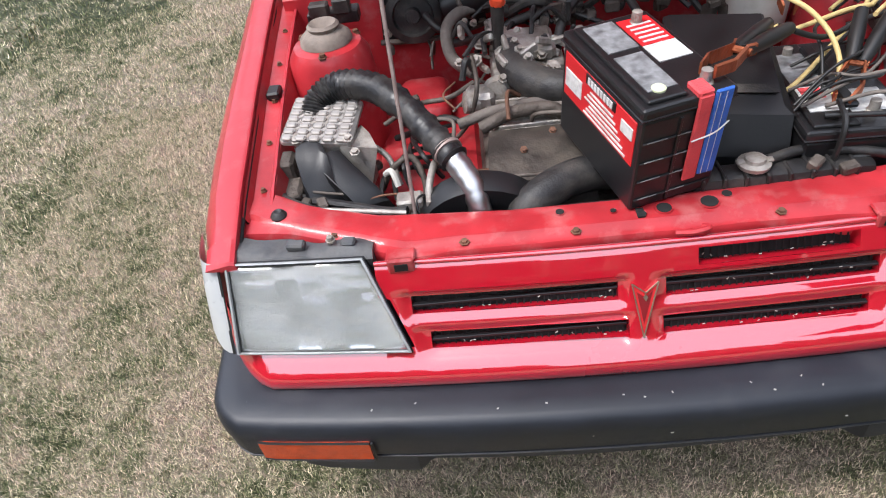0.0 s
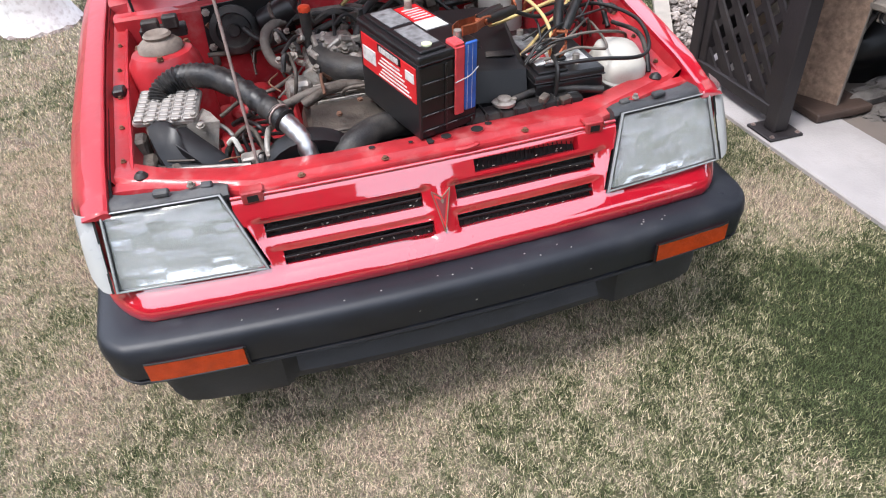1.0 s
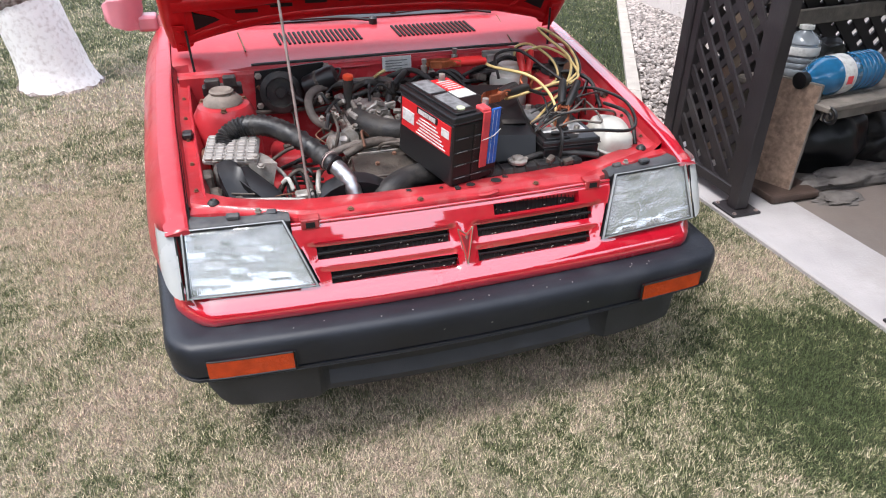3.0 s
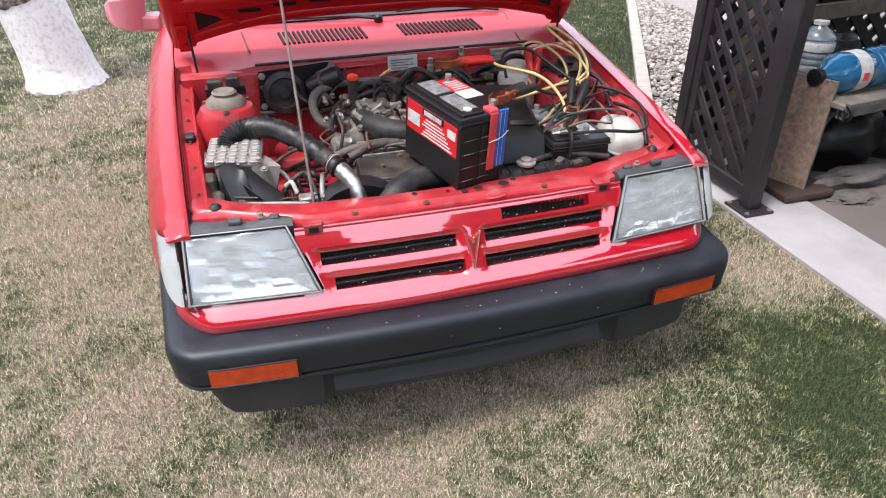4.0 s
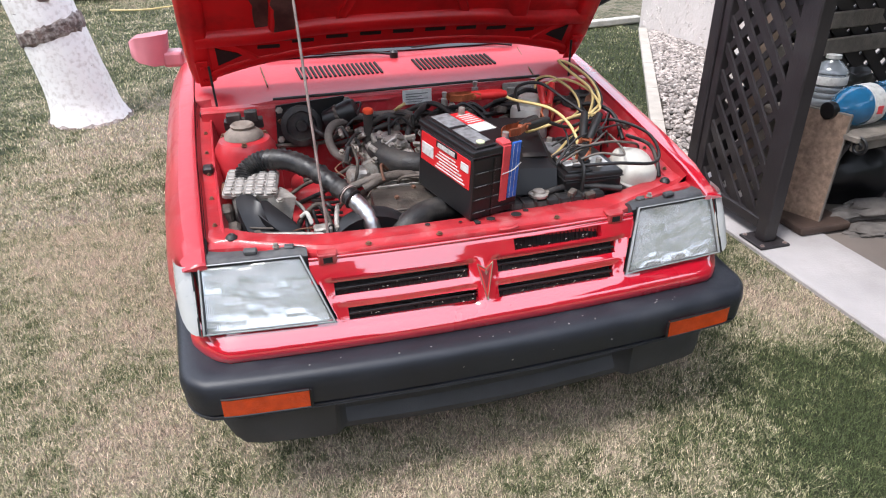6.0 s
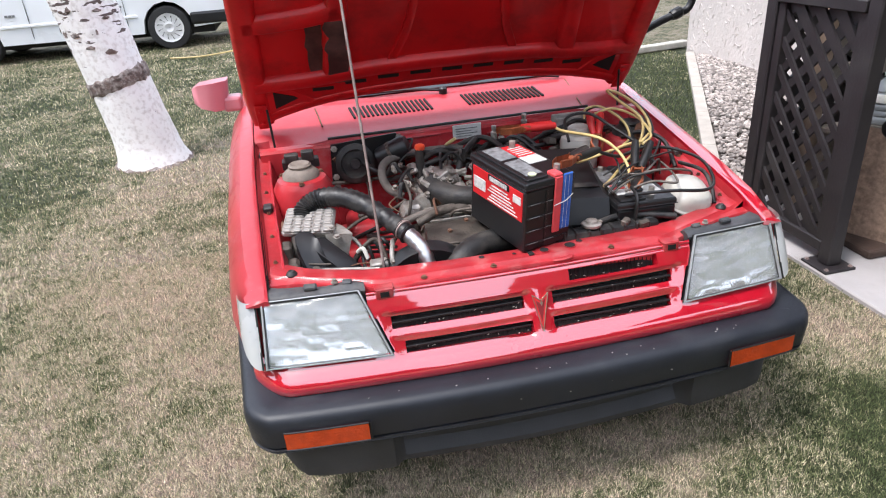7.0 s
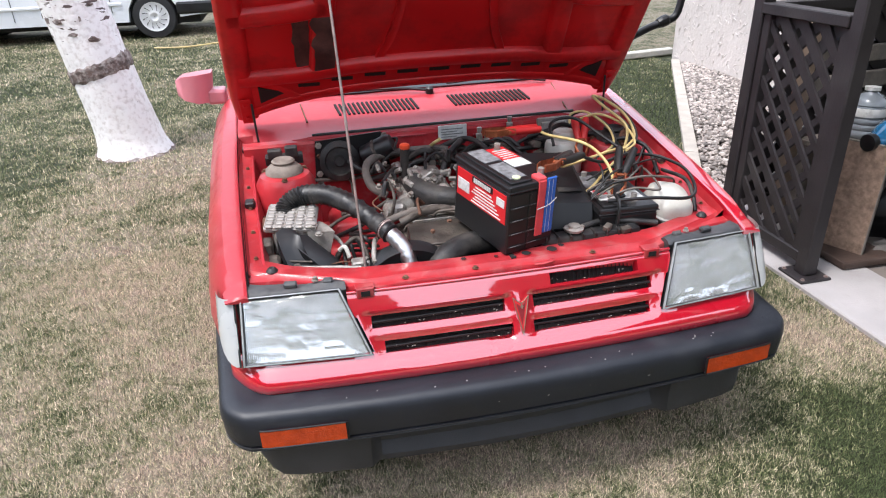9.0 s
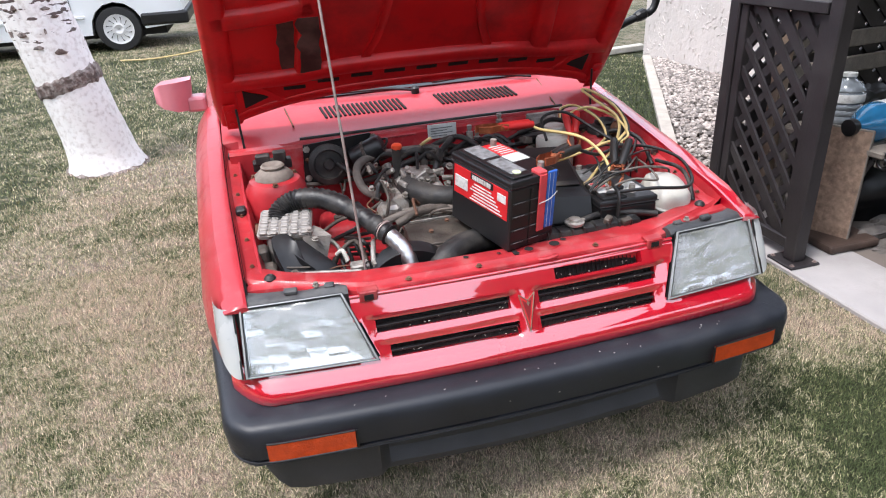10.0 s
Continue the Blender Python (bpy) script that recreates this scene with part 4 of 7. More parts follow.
OUT_N = (0, -0.9, 0.44)
emb = part("emblem", plates(arrow(1.0, -0.001), 0.004, OUT_N), LAB_RED, grille, "red arrowhead emblem with gilt edge")
part("emblem_edge", grown(*[(lambda bm, a=a, b=b: rod(bm, a, b, 0.0013, 6)) for a, b in zip(arrow(1.0, 0.0045), arrow(1.0, 0.0045)[1:] + arrow(1.0, 0.0045)[:1])]), GOLD, emb)
part("emblem_inlay", plates(arrow(0.6, 0.0032), 0.0012, OUT_N), BLACK_RED, emb)
part("emblem_star", plates([fp(-0.005, 0.577, 0.006), fp(-0.001, 0.571, 0.006), fp(0.003, 0.577, 0.006), fp(-0.001, 0.583, 0.006)], 0.0015, OUT_N), GOLD, emb)


# -- bumper
def bumper_path(off=0.0):
    """Plan line of the bumper's face from one side round to the other."""
    right = []
    for x in (0, 0.12, 0.25, 0.38, 0.5, 0.58, 0.63):
        right.append(Vector((x, -0.047 + 0.075 * x * x + off, 0)))
    c = Vector((0.655 - off, 0.095, 0))
    r = 0.108
    for k in range(1, 8):
        a = math.radians(-78 + 78 * k / 7)
        right.append(Vector((c.x + r * math.cos(a), c.y + 1.05 * r * math.sin(a), 0)))
    for x, y in ((0.77, 0.17), (0.78, 0.27), (0.79, 0.37), (0.796, 0.44), (0.79, 0.455)):
        right.append(Vector((x - off, y, 0)))
    left = [Vector((-p.x, p.y, 0)) for p in right[:0:-1]]
    return left + right


def bumper(bm):
    prof = [(0.095, 0.453), (0.05, 0.4565), (0.022, 0.4555), (0.011, 0.451), (0.004, 0.442), (0.001, 0.43), (0.0, 0.412), (0.003, 0.385), (0.004, 0.368), (0.011, 0.366), (0.011, 0.362), (0.004, 0.36), (0.005, 0.356), (0.011, 0.354), (0.012, 0.351), (0.009, 0.348), (0.02, 0.338), (0.045, 0.332), (0.085, 0.33)]
    rings = []
    base = bumper_path()
    for i, p in enumerate(base):
        d = (base[min(i + 1, len(base) - 1)] - base[max(i - 1, 0)]).normalized()
        n = Vector((-d.y, d.x, 0))
        rings.append([p + n * o + Vector((0, 0, z)) for o, z in prof])
    loft(bm, rings, closed=True, caps=True)


bump = part("bumper", grown(bumper), BUMPER, car, "black textured plastic bumper with scuffs", smooth=40)
rng = random.Random(2)
bm = bmesh.new()
for k in range(24):
    x = rng.uniform(-0.5, 0.55)
    y = -0.047 + 0.075 * x * x
    if rng.random() < 0.55:
        box(bm, (-0.0018, -0.001, -0.0008), (0.0018, 0.001, 0.0008), 0, pose(x, y + rng.uniform(0.02, 0.05), 0.4562, 0, 0, rng.uniform(0, 180)))
    else:
        box(bm, (-0.001, -0.0008, -0.0022), (0.001, 0.0008, 0.0022), 0, pose(x, y + 0.0015, rng.uniform(0.385, 0.425), 0, rng.uniform(0, 90), 0))
part("chips", bm, CHAFF, bump, "pale paint chips")["kind"] = "stuff"
for s in (-1, 1):
    xs = (0.472, 0.54, 0.6, 0.63, 0.65, 0.668)
    yy = lambda x: -0.0495 + 0.075 * x * x + (0.0 if x < 0.64 else 3.0 * (x - 0.64) ** 2)
    ring = lambda x, o: [Vector((s * x, yy(x) - o, z)) for z in (0.367, 0.372, 0.41, 0.415)]
    ind = part("indicator", loft(bmesh.new(), [[p for p in ring(x, 0.003)] + [p + Vector((0, 0.02, 0)) for p in ring(x, 0.0)][::-1] for x in xs]), AMBER, bump, "amber turn signal lens", smooth=30)
    bm = bmesh.new()
    tube(bm, [Vector((s * x, yy(x) - 0.002, 0.3655)) for x in xs], 0.0028, 6, straight=True)
    tube(bm, [Vector((s * x, yy(x) - 0.002, 0.4165)) for x in xs], 0.0024, 6, straight=True)
    rod(bm, (s * 0.468, yy(0.47) - 0.002, 0.365), (s * 0.468, yy(0.47) - 0.002, 0.417), 0.0026, 6)
    part("indicator_frame", bm, BLACK, ind)


def spoiler(bm):
    rings = []
    marks = (0.0, 0.1, 0.2, 0.3, 0.37, 0.385, 0.395, 0.405, 0.415, 0.43, 0.48, 0.54, 0.6, 0.64, 0.665, 0.69, 0.71)
    for x in [-m for m in marks[:0:-1]] + list(marks):
        a = abs(x)
        y = 0.008 + 0.09 * x * x + 12.0 * max(0.0, a - 0.62) ** 2
        rec = 0.055 * (1 - ramp(a, 0.385, 0.42))
        z0 = 0.186 + 0.03 * a * a + 5.0 * max(0.0, a - 0.62) ** 2
        z1 = 0.338 - 0.012 * (1 - ramp(a, 0.36, 0.43))
        rings.append([(x, y + 0.02, 0.352), (x, y + 0.004, z1), (x, y + rec * 0.8, z1 - 0.014), (x, y + rec, z1 - 0.03), (x, y + rec + 0.004, z0 + 0.05), (x, y + rec * 0.6 + 0.004, z0 + 0.02), (x, y + rec * 0.5 + 0.01, z0 + 0.006), (x, y + 0.04, z0), (x, y + 0.1, z0 + 0.01), (x, y + 0.1, 0.352)])
    loft(bm, rings)


part("front_spoiler", grown(spoiler), SPOILER, car, "dusty dark plastic lower spoiler", smooth=35)
# black block behind spoiler and bumper paints the shade under the nose
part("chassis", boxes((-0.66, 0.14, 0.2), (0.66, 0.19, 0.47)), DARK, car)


# -- headlights
def fluted_glass(s, quad):
    """A sheet over the lamp in blocks of vertical ribs, each block with its own depth."""
    rng = random.Random(17)
    depth = [[rng.choice((0.0, 0.25, 0.6, 1.0, 1.0)) for i in range(6)] for j in range(7)]
    bm = bmesh.new()
    tilt = [[rng.uniform(-1, 1) for i in range(6)] for j in range(7)]
    nu, nv = 240, 35
    (x0, z0), (x1, z1), (x2, z2), (x3, z3) = quad
    rows = []
    for j in range(nv + 1):
        v = j / nv
        row = []
        for i in range(nu + 1):
            u = i / nu
            a, b = 0.035 + 0.93 * u, 0.045 + 0.91 * v
            x = (x0 + (x1 - x0) * a) * (1 - b) + (x3 + (x2 - x3) * a) * b
            z = (z0 + (z1 - z0) * a) * (1 - b) + (z3 + (z2 - z3) * a) * b
            amp = depth[min(6, int(v * 7))][min(5, int(u * 6))]
            dome = 0.010 * (1 - (2 * u - 1) ** 4) * (1 - (2 * v - 1) ** 4)
            rib = 0.00035 * amp * math.sin(2 * math.pi * i / 4 + 0.4 * j * (amp == 0.6))
            rib += 0.0035 * tilt[min(6, int(v * 7))][min(5, int(u * 6))] * ((v * 7) % 1 - 0.5)
            row.append(bm.verts.new(fp(s * x, z, 0.007 + dome + rib)))
        rows.append(row)
    for p, q in zip(rows, rows[1:]):
        for i in range(nu):
            bm.faces.new((p[i], p[i + 1], q[i + 1], q[i]))
    return bm


def headlight(s):
    quad = [(0.690, 0.521), (0.386, 0.516), (0.446, 0.668), (0.680, 0.668)]
    def ring(inset, out, n=7):
        cx, cz = 0.553, 0.594
        pts = []
        for (x0, z0), (x1, z1) in zip(quad, quad[1:] + quad[:1]):
            for k in range(n):
                x, z = x0 + (x1 - x0) * k / n, z0 + (z1 - z0) * k / n
                f = 1 - inset
                x, z = cx + (x - cx) * f, cz + (z - cz) * f
                pts.append(fp(s * x, z, out))
        return pts
    house = part("headlight", loft(bmesh.new(), [ring(0.0, -0.1), ring(-0.015, -0.004), ring(-0.015, 0.004), ring(0.045, 0.005), ring(0.05, -0.01)], caps=False), BLACK, car, "rectangular headlight with fluted glass", smooth=35)
    part("rim", loft(bmesh.new(), [ring(0.0, 0.004), ring(0.0, 0.009), ring(0.03, 0.01), ring(0.04, 0.004)], caps=False), RIM, house, "pale rim", smooth=35)
    # bowl-shaped mirrored reflector, deepest in the middle, with flat cheeks
    bm = bmesh.new()
    rings = []
    for k in range(10):
        f = k / 9
        r = 0.95 - 0.85 * f
        rings.append(ring(1 - r, -0.006 - 0.1 * (0.95 ** 2 - r * r), 9))
    loft(bm, rings)
    part("reflector", bm, REFLECTOR, house, "mirrored reflector", smooth=70)
    part("bulb", lathes([(0.004, 0), (0.011, 0.004), (0.011, 0.03), (0.004, 0.045)], aim(fp(s * 0.553, 0.594, -0.08), (0, -0.9, 0.44)), 12), CHROME, house, smooth=40)
    # fluted glass, moulded in blocks whose ribs differ in depth and slant
    glass = part("lens", fluted_glass(s, quad), LENS, house, "fluted clear glass", smooth=60)
    glass.visible_shadow = False
    # side marker that wraps round the corner
    rows = []
    for x, back, low, z1 in ((0.697, 0.0, 0.522, 0.666), (0.706, 0.001, 0.522, 0.667), (0.716, 0.004, 0.527, 0.667), (0.725, 0.010, 0.536, 0.667), (0.733, 0.02, 0.549, 0.667), (0.739, 0.036, 0.563, 0.667), (0.744, 0.06, 0.578, 0.667), (0.747, 0.09, 0.59, 0.667)):
        col = []
        for f in (0, 0.06, 0.3, 0.6, 0.92, 1.0):
            z = low + (z1 - low) * f
            out = 0.006 * math.sin(math.pi * min(1, 0.12 + f * 0.8))
            p = fp(s * 0.697, z, out)
            col.append(Vector((s * (x - 0.004 * f), p.y + back, p.z)))
        rows.append(col)
    part("corner_lamp", loft(bmesh.new(), rows, closed=False, caps=False), CLEARP, house, "white corner marker lens", smooth=40)
    part("lamp_gap", plates([fp(s * 0.6945, 0.521, 0.003), fp(s * 0.699, 0.521, 0.003), fp(s * 0.696, 0.668, 0.003), fp(s * 0.6915, 0.668, 0.003)], 0.002, (0, -0.9, 0.44)), DARK, house)
    # moulded carrier above the glass, running under the radiator support
    rows = []
    for k in range(15):
        f = k / 14
        x, dip = 0.43 + 0.262 * f, 0.004 * math.sin(f * 9.0)
        p = fp(s * x, 0.668, 0.0)
        back = 0.034 + 0.03 * f + 0.006 * math.sin(f * 14)
        rows.append([(p.x, p.y - 0.002, p.z - 0.004), (p.x, p.y + 0.004, p.z + 0.003), (p.x, p.y + 0.018, p.z + 0.006 + dip), (p.x, p.y + back, p.z + 0.001 + dip), (p.x, p.y + back + 0.03, p.z - 0.03), (p.x, p.y + 0.02, p.z - 0.09)])
    carrier = part("carrier", loft(bmesh.new(), rows), CARRIER, house, "grey-black moulded lamp carrier", smooth=35)
    for x, w in ((0.47, 0.012), (0.56, 0.016)):
        p = fp(s * x, 0.668, 0.0)
        part("carrier_lug", boxes((-w, -0.008, -0.004), (w, 0.01, 0.009), 0.003, Matrix.Translation((p.x, p.y + 0.026, p.z + 0.007)) @ pose(0, 0, 0, 6, 0, s * 8)), CARRIER, carrier)
    p = fp(s * 0.5, 0.668, 0.0)
    part("adjuster_screw", grown(lambda bm: bolt(bm, (p.x, p.y + 0.03, p.z + 0.012), r=0.006, h=0.01)), ALU, carrier)


headlight(-1)
headlight(1)


# -- radiator support: a pressed beam across the nose
def support_front(a):
    return np.interp(a, [0, 0.3, 0.37, 0.42, 0.49, 0.58, 0.66, 0.7], [0.150, 0.150, 0.142, 0.165, 0.195, 0.225, 0.232, 0.225])


def support_back(a):
    return np.interp(a, [0, 0.2, 0.43, 0.56, 0.63, 0.67, 0.7], [0.236, 0.238, 0.258, 0.30, 0.345, 0.42, 0.44])


def support_z(a):
    return np.interp(a, [0, 0.4, 0.6, 0.7], [0.664, 0.664, 0.672, 0.678])


def support(bm):
    rings = []
    for i in range(57):
        x = -0.7 + 1.4 * i / 56
        a = abs(x)
        f, b, z = support_front(a), support_back(a), support_z(a)
        dent = 0.002 * noise.noise(Vector((x * 9, 0, 4)))
        m = f + (b - f) * 0.3
        rings.append([(x, f + 0.006, z - 0.05), (x, f, z - 0.012), (x, f + 0.004, z - 0.004 + dent), (x, m - 0.008, z - 0.002 + dent), (x, m, z + 0.006), (x, b - 0.012, z + 0.007 + dent), (x, b - 0.002, z + 0.002), (x, b, z - 0.02), (x, b - 0.006, z - 0.05)])
    loft(bm, rings)


sup = part("radiator_support", grown(support), RED_BAY, car, "dusty red pressed steel radiator support", smooth=40)
# each hole is a black disc on the beam, its shade given as colour
for x, y, r in ((0.045, 0.195, 0.012), (0.118, 0.2, 0.014), (-0.035, 0.2, 0.005), (0.01, 0.185, 0.005), (0.15, 0.215, 0.008), (-0.12, 0.21, 0.007)):
    part("hole", lathes([(r, 0), (r, 0.0022), (r * 0.85, 0.0025)], Matrix.Translation((x, y, 0.6715)), 16), DARK, sup)
    part("hole_lip", lathes([(r * 1.2, 0), (r * 1.15, 0.002), (r, 0.0015), (r, -0.002)], Matrix.Translation((x, y, 0.6715)), 16), RED_BAY, sup)
part("latch_slot", boxes((0.0, 0.178, 0.6705), (0.012, 0.2, 0.6735)), DARK, sup)
for x, y in ((-0.603, 0.268), (0.6, 0.268)):
    part("rubber_stop", lathes([(0.014, 0), (0.015, 0.004), (0.011, 0.01), (0.007, 0.013), (0.003, 0.011)], Matrix.Translation((x, y, 0.676)), 14), RUBBER, sup, "rubber hood stop", smooth=40)
for x in (-0.385, 0.375):
    part("tab", grown(lambda bm: box(bm, (x - 0.022, 0.134, 0.64), (x + 0.022, 0.144, 0.668), 0.003), lambda bm: box(bm, (x - 0.024, 0.138, 0.662), (x + 0.024, 0.165, 0.668), 0.002)), RED_BAY, sup)
    part("tab_hole", boxes((x - 0.011, 0.1325, 0.646), (x + 0.011, 0.135, 0.66)), DARK, sup)
part("torn_edge", tubes([(0.05, 0.142, 0.665), (0.075, 0.136, 0.668), (0.1, 0.14, 0.671), (0.092, 0.148, 0.668)], 0.005, 6), RED_BAY, sup)
for x in (-0.5, -0.28, -0.1, 0.22, 0.5):
    part("support_screw", grown(lambda bm: bolt(bm, (x, float(support_front(abs(x))) + 0.018, 0.664), r=0.006, h=0.005)), RUST, sup)


# -- fenders with their inner aprons
def fender_z(y):
    return float(np.interp(y, [0.1, 0.15, 0.18, 0.22, 0.3, 1.0, 1.2, 1.4, 1.5], [0.668, 0.6765, 0.684, 0.695, 0.714, 0.815, 0.84, 0.85, 0.85]))


def fender_in(y):
    return float(np.interp(y, [0.1, 0.7, 1.1, 1.5], [0.655, 0.690, 0.702, 0.715]))


def fender_out(y):
    return float(np.interp(y, [0.1, 0.15, 0.22, 0.32, 0.5, 1.0, 1.5], [0.702, 0.709, 0.722, 0.738, 0.752, 0.768, 0.775]))


def fender(s):
    bm = bmesh.new()
    rings = []
    for y in (0.156, 0.16, 0.17, 0.18, 0.203, 0.205, 0.22, 0.26, 0.3, 0.45, 0.6, 0.8, 1.0, 1.2, 1.45, 1.5):
        z, xi, xo = fender_z(y), fender_in(y), fender_out(y)
        swell = float(np.interp(y, [0.16, 0.2, 0.3, 0.5, 1.5], [0.0, 0.018, 0.03, 0.038, 0.042]))
        low = 0.672 if y < 0.204 else (0.49 if y < 0.34 else 0.3)
        arch = math.sqrt(max(0.0, 0.3 ** 2 - (y - 0.66) ** 2))
        low = max(low, 0.26 + arch) if y > 0.34 else low
        if y < 0.204:
            zt = z - (0.004 if y < 0.158 else 0)
            rings.append([(s * u, y, v) for u, v in ((xi, 0.660), (xi + 0.002, zt - 0.003), (xi + 0.009, zt), (xo - 0.02, zt - 0.005), (xo - 0.005, max(0.6665, zt - 0.015)), (xo + 0.002, max(0.6645, zt - 0.022)), (xo + 0.003, 0.663), (xo, 0.662), (xo - 0.02, 0.661), (xo - 0.03, 0.660))])
            continue
        rings.append([(s * xi, y, z - 0.03), (s * (xi + 0.002), y, z - 0.003), (s * (xi + 0.01), y, z), (s * (xo - 0.02), y, z - 0.006), (s * (xo - 0.004), y, z - 0.022), (s * (xo + 0.004 + 0.6 * swell), y, max(z - 0.07, low)), (s * (xo + 0.008 + swell), y, max(0.56, low)), (s * (xo + swell), y, low), (s * (xo - 0.02), y, low), (s * (xo - 0.03), y, max(z - 0.1, low + 0.001))])
    f = part("fender", loft(bm, rings), RED_OLD if s < 0 else RED, car, "red front fender with sun-faded paint" if s < 0 else "glossy red front fender", smooth=32)
    # inner flange and apron
    bm = bmesh.new()
    rings = []
    for y in (0.26, 0.32, 0.4, 0.5, 0.65, 0.8, 0.95, 1.1):
        z, xi = fender_z(y), fender_in(y)
        rings.append([(s * (xi - 0.001), y, z - 0.012), (s * (xi - 0.004), y, z - 0.034), (s * (xi - 0.048), y, z - 0.04), (s * (xi - 0.054), y, z - 0.06), (s * (xi - 0.07), y, 0.62), (s * (xi - 0.10), y, 0.42), (s * (xi - 0.04), y, 0.42), (s * (xi - 0.02), y, z - 0.06)])
    ap = part("inner_apron", loft(bm, rings), RED_BAY, car, "dusty red inner fender apron", smooth=30)
    bm = bmesh.new()
    for k in range(6):
        y = 0.34 + 0.13 * k
        bolt(bm, (s * (fender_in(y) - 0.026), y, fender_z(y) - 0.037), r=0.0045)
    part("fender_bolts", bm, RUST, ap)["kind"] = "stuff"
    if s < 0:
        part("fender_gap", tubes([(s * (fender_in(y) - 0.001), y, fender_z(y) - 0.02) for y in (0.2, 0.3, 0.5, 0.7, 0.9, 1.1)], 0.0035, 6, 3), DARK, ap, "dark gap along the fender")
    part("seam_sealer", tubes([(s * (fender_in(y) - 0.044), y, fender_z(y) - 0.037) for y in (0.3, 0.5, 0.7, 0.9, 1.05)], 0.005, 6, radius=lambda i, n: 0.004 + 0.0015 * math.sin(i * 2.3)), RED_OLD, ap)
    for y in (0.62, 0.99):
        part("rubber_bumper", grown(lambda bm: box(bm, (-0.014, -0.02, 0), (0.014, 0.02, 0.018), 0.004, pose(s * (fender_in(y) - 0.026), y, fender_z(y) - 0.038))), RUBBER, ap, "rubber rest")
    # strut tower
    x, y = s * 0.552, 0.745
    tw = part("strut_tower", lathes([(0.1, -0.28), (0.098, -0.1), (0.09, -0.03), (0.075, -0.006), (0.055, 0.0), (0.045, 0.004)], Matrix.Translation((x, y, 0.775)), 26), RED_BAY, car, "red strut tower with dusty top", smooth=40)
    part("strut_mount", lathes([(0.058, 0), (0.056, 0.012), (0.042, 0.024), (0.032, 0.028), (0.036, 0.036), (0.03, 0.042), (0.022, 0.036), (0.008, 0.03)], Matrix.Translation((x, y, 0.775)), 24), BEIGE if s < 0 else RUBBER, tw, "dusty strut mount cap", smooth=40)
    for a in (0.5, 2.6, 4.7):
        part("strut_nut", grown(lambda bm: bolt(bm, (x + 0.07 * math.cos(a), y + 0.07 * math.sin(a), 0.768), r=0.007, h=0.01)), RUST, tw)
    return f


fender(-1)
fender(1)
lc = part("relay_block", grown(lambda bm: box(bm, (-0.6, 0.845, 0.785), (-0.555, 0.875, 0.815), 0.004), lambda bm: box(bm, (-0.545, 0.85, 0.785), (-0.505, 0.88, 0.82), 0.004), lambda bm: box(bm, (-0.61, 0.86, 0.76), (-0.49, 0.9, 0.79), 0.003)), RUBBER, car, "black relays")

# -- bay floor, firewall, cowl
# near-black floor: the shade deep in the bay is in its colour
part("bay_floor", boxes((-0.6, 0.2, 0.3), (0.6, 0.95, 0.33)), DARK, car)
part("frame_rail", boxes((-0.56, 0.22, 0.4), (-0.47, 0.95, 0.52), 0.01), RED_BAY, car)
part("frame_rail", boxes((0.47, 0.22, 0.4), (0.56, 0.95, 0.52), 0.01), RED_BAY, car)


def firewall(bm):
    rings = []
    for i in range(29):
        x = -0.68 + 1.36 * i / 28
        rings.append([(x, 0.945, 0.35), (x, 0.945, 0.6), (x, 0.948, 0.795), (x, 0.956, 0.803), (x, 0.985, 0.806), (x, 0.99, 0.79), (x, 0.98, 0.6), (x, 0.98, 0.35)])
    loft(bm, rings)


fw = part("firewall", grown(firewall), RED_BAY, car, "red firewall", smooth=30)
for a, b in (((-0.19, 0.944, 0.795), (-0.06, 0.944, 0.795)), ((0.11, 0.944, 0.775), (0.3, 0.944, 0.775))):
    part("firewall_crease", grown(lambda bm: rod(bm, a, b, 0.004)), RED_OLD, fw)
lab = part("data_plate", boxes((-0.018, 0.939, 0.768), (0.085, 0.943, 0.818), 0.001), LAB_WHITE, fw, "white data plate with unreadable print")
part("plate_print", grown(*[(lambda bm, k=k: box(bm, (-0.008, 0.937, 0.776 + 0.009 * k), (0.05 + 0.02 * (k % 2), 0.9385, 0.779 + 0.009 * k))) for k in range(4)]), LAB_GREY, lab)
# heater motor in its opening
ho = part("heater_opening", plates([(-0.455, 0.943, 0.672), (-0.195, 0.943, 0.68), (-0.2, 0.943, 0.79), (-0.22, 0.943, 0.82), (-0.445, 0.943, 0.805)], 0.006, (0, -1, 0)), BLACK, car, "black heater blower housing")
part("blower_disc", lathes([(0.066, 0), (0.068, 0.03), (0.05, 0.036), (0.046, 0.026), (0.02, 0.028), (0.016, 0.04)], aim((-0.37, 0.94, 0.735), (0, -1, 0.1)), 26), RUBBER, ho, smooth=40)
part("blower_motor", lathes([(0.036, 0), (0.04, 0.008), (0.04, 0.1), (0.034, 0.112), (0.012, 0.114)], aim((-0.285, 0.915, 0.74), (0.85, -0.25, 0.42)), 22), BLACK, ho, smooth=40)
part("blower_band", lathes([(0.042, 0.045), (0.043, 0.05), (0.042, 0.056)], aim((-0.285, 0.915, 0.74), (0.85, -0.25, 0.42)), 22), GRIME, ho)
part("blower_hose", tubes([(-0.34, 0.9, 0.74), (-0.31, 0.86, 0.72), (-0.27, 0.87, 0.7), (-0.24, 0.9, 0.71)], 0.009, 8), RUBBER, ho, smooth=50)
for p in ((-0.435, 0.937, 0.79), (-0.21, 0.937, 0.805), (-0.44, 0.937, 0.69), (-0.205, 0.937, 0.69)):
    part("opening_screw", grown(lambda bm: bolt(bm, p, (0, -1, 0), 0.008)), ALU, ho)
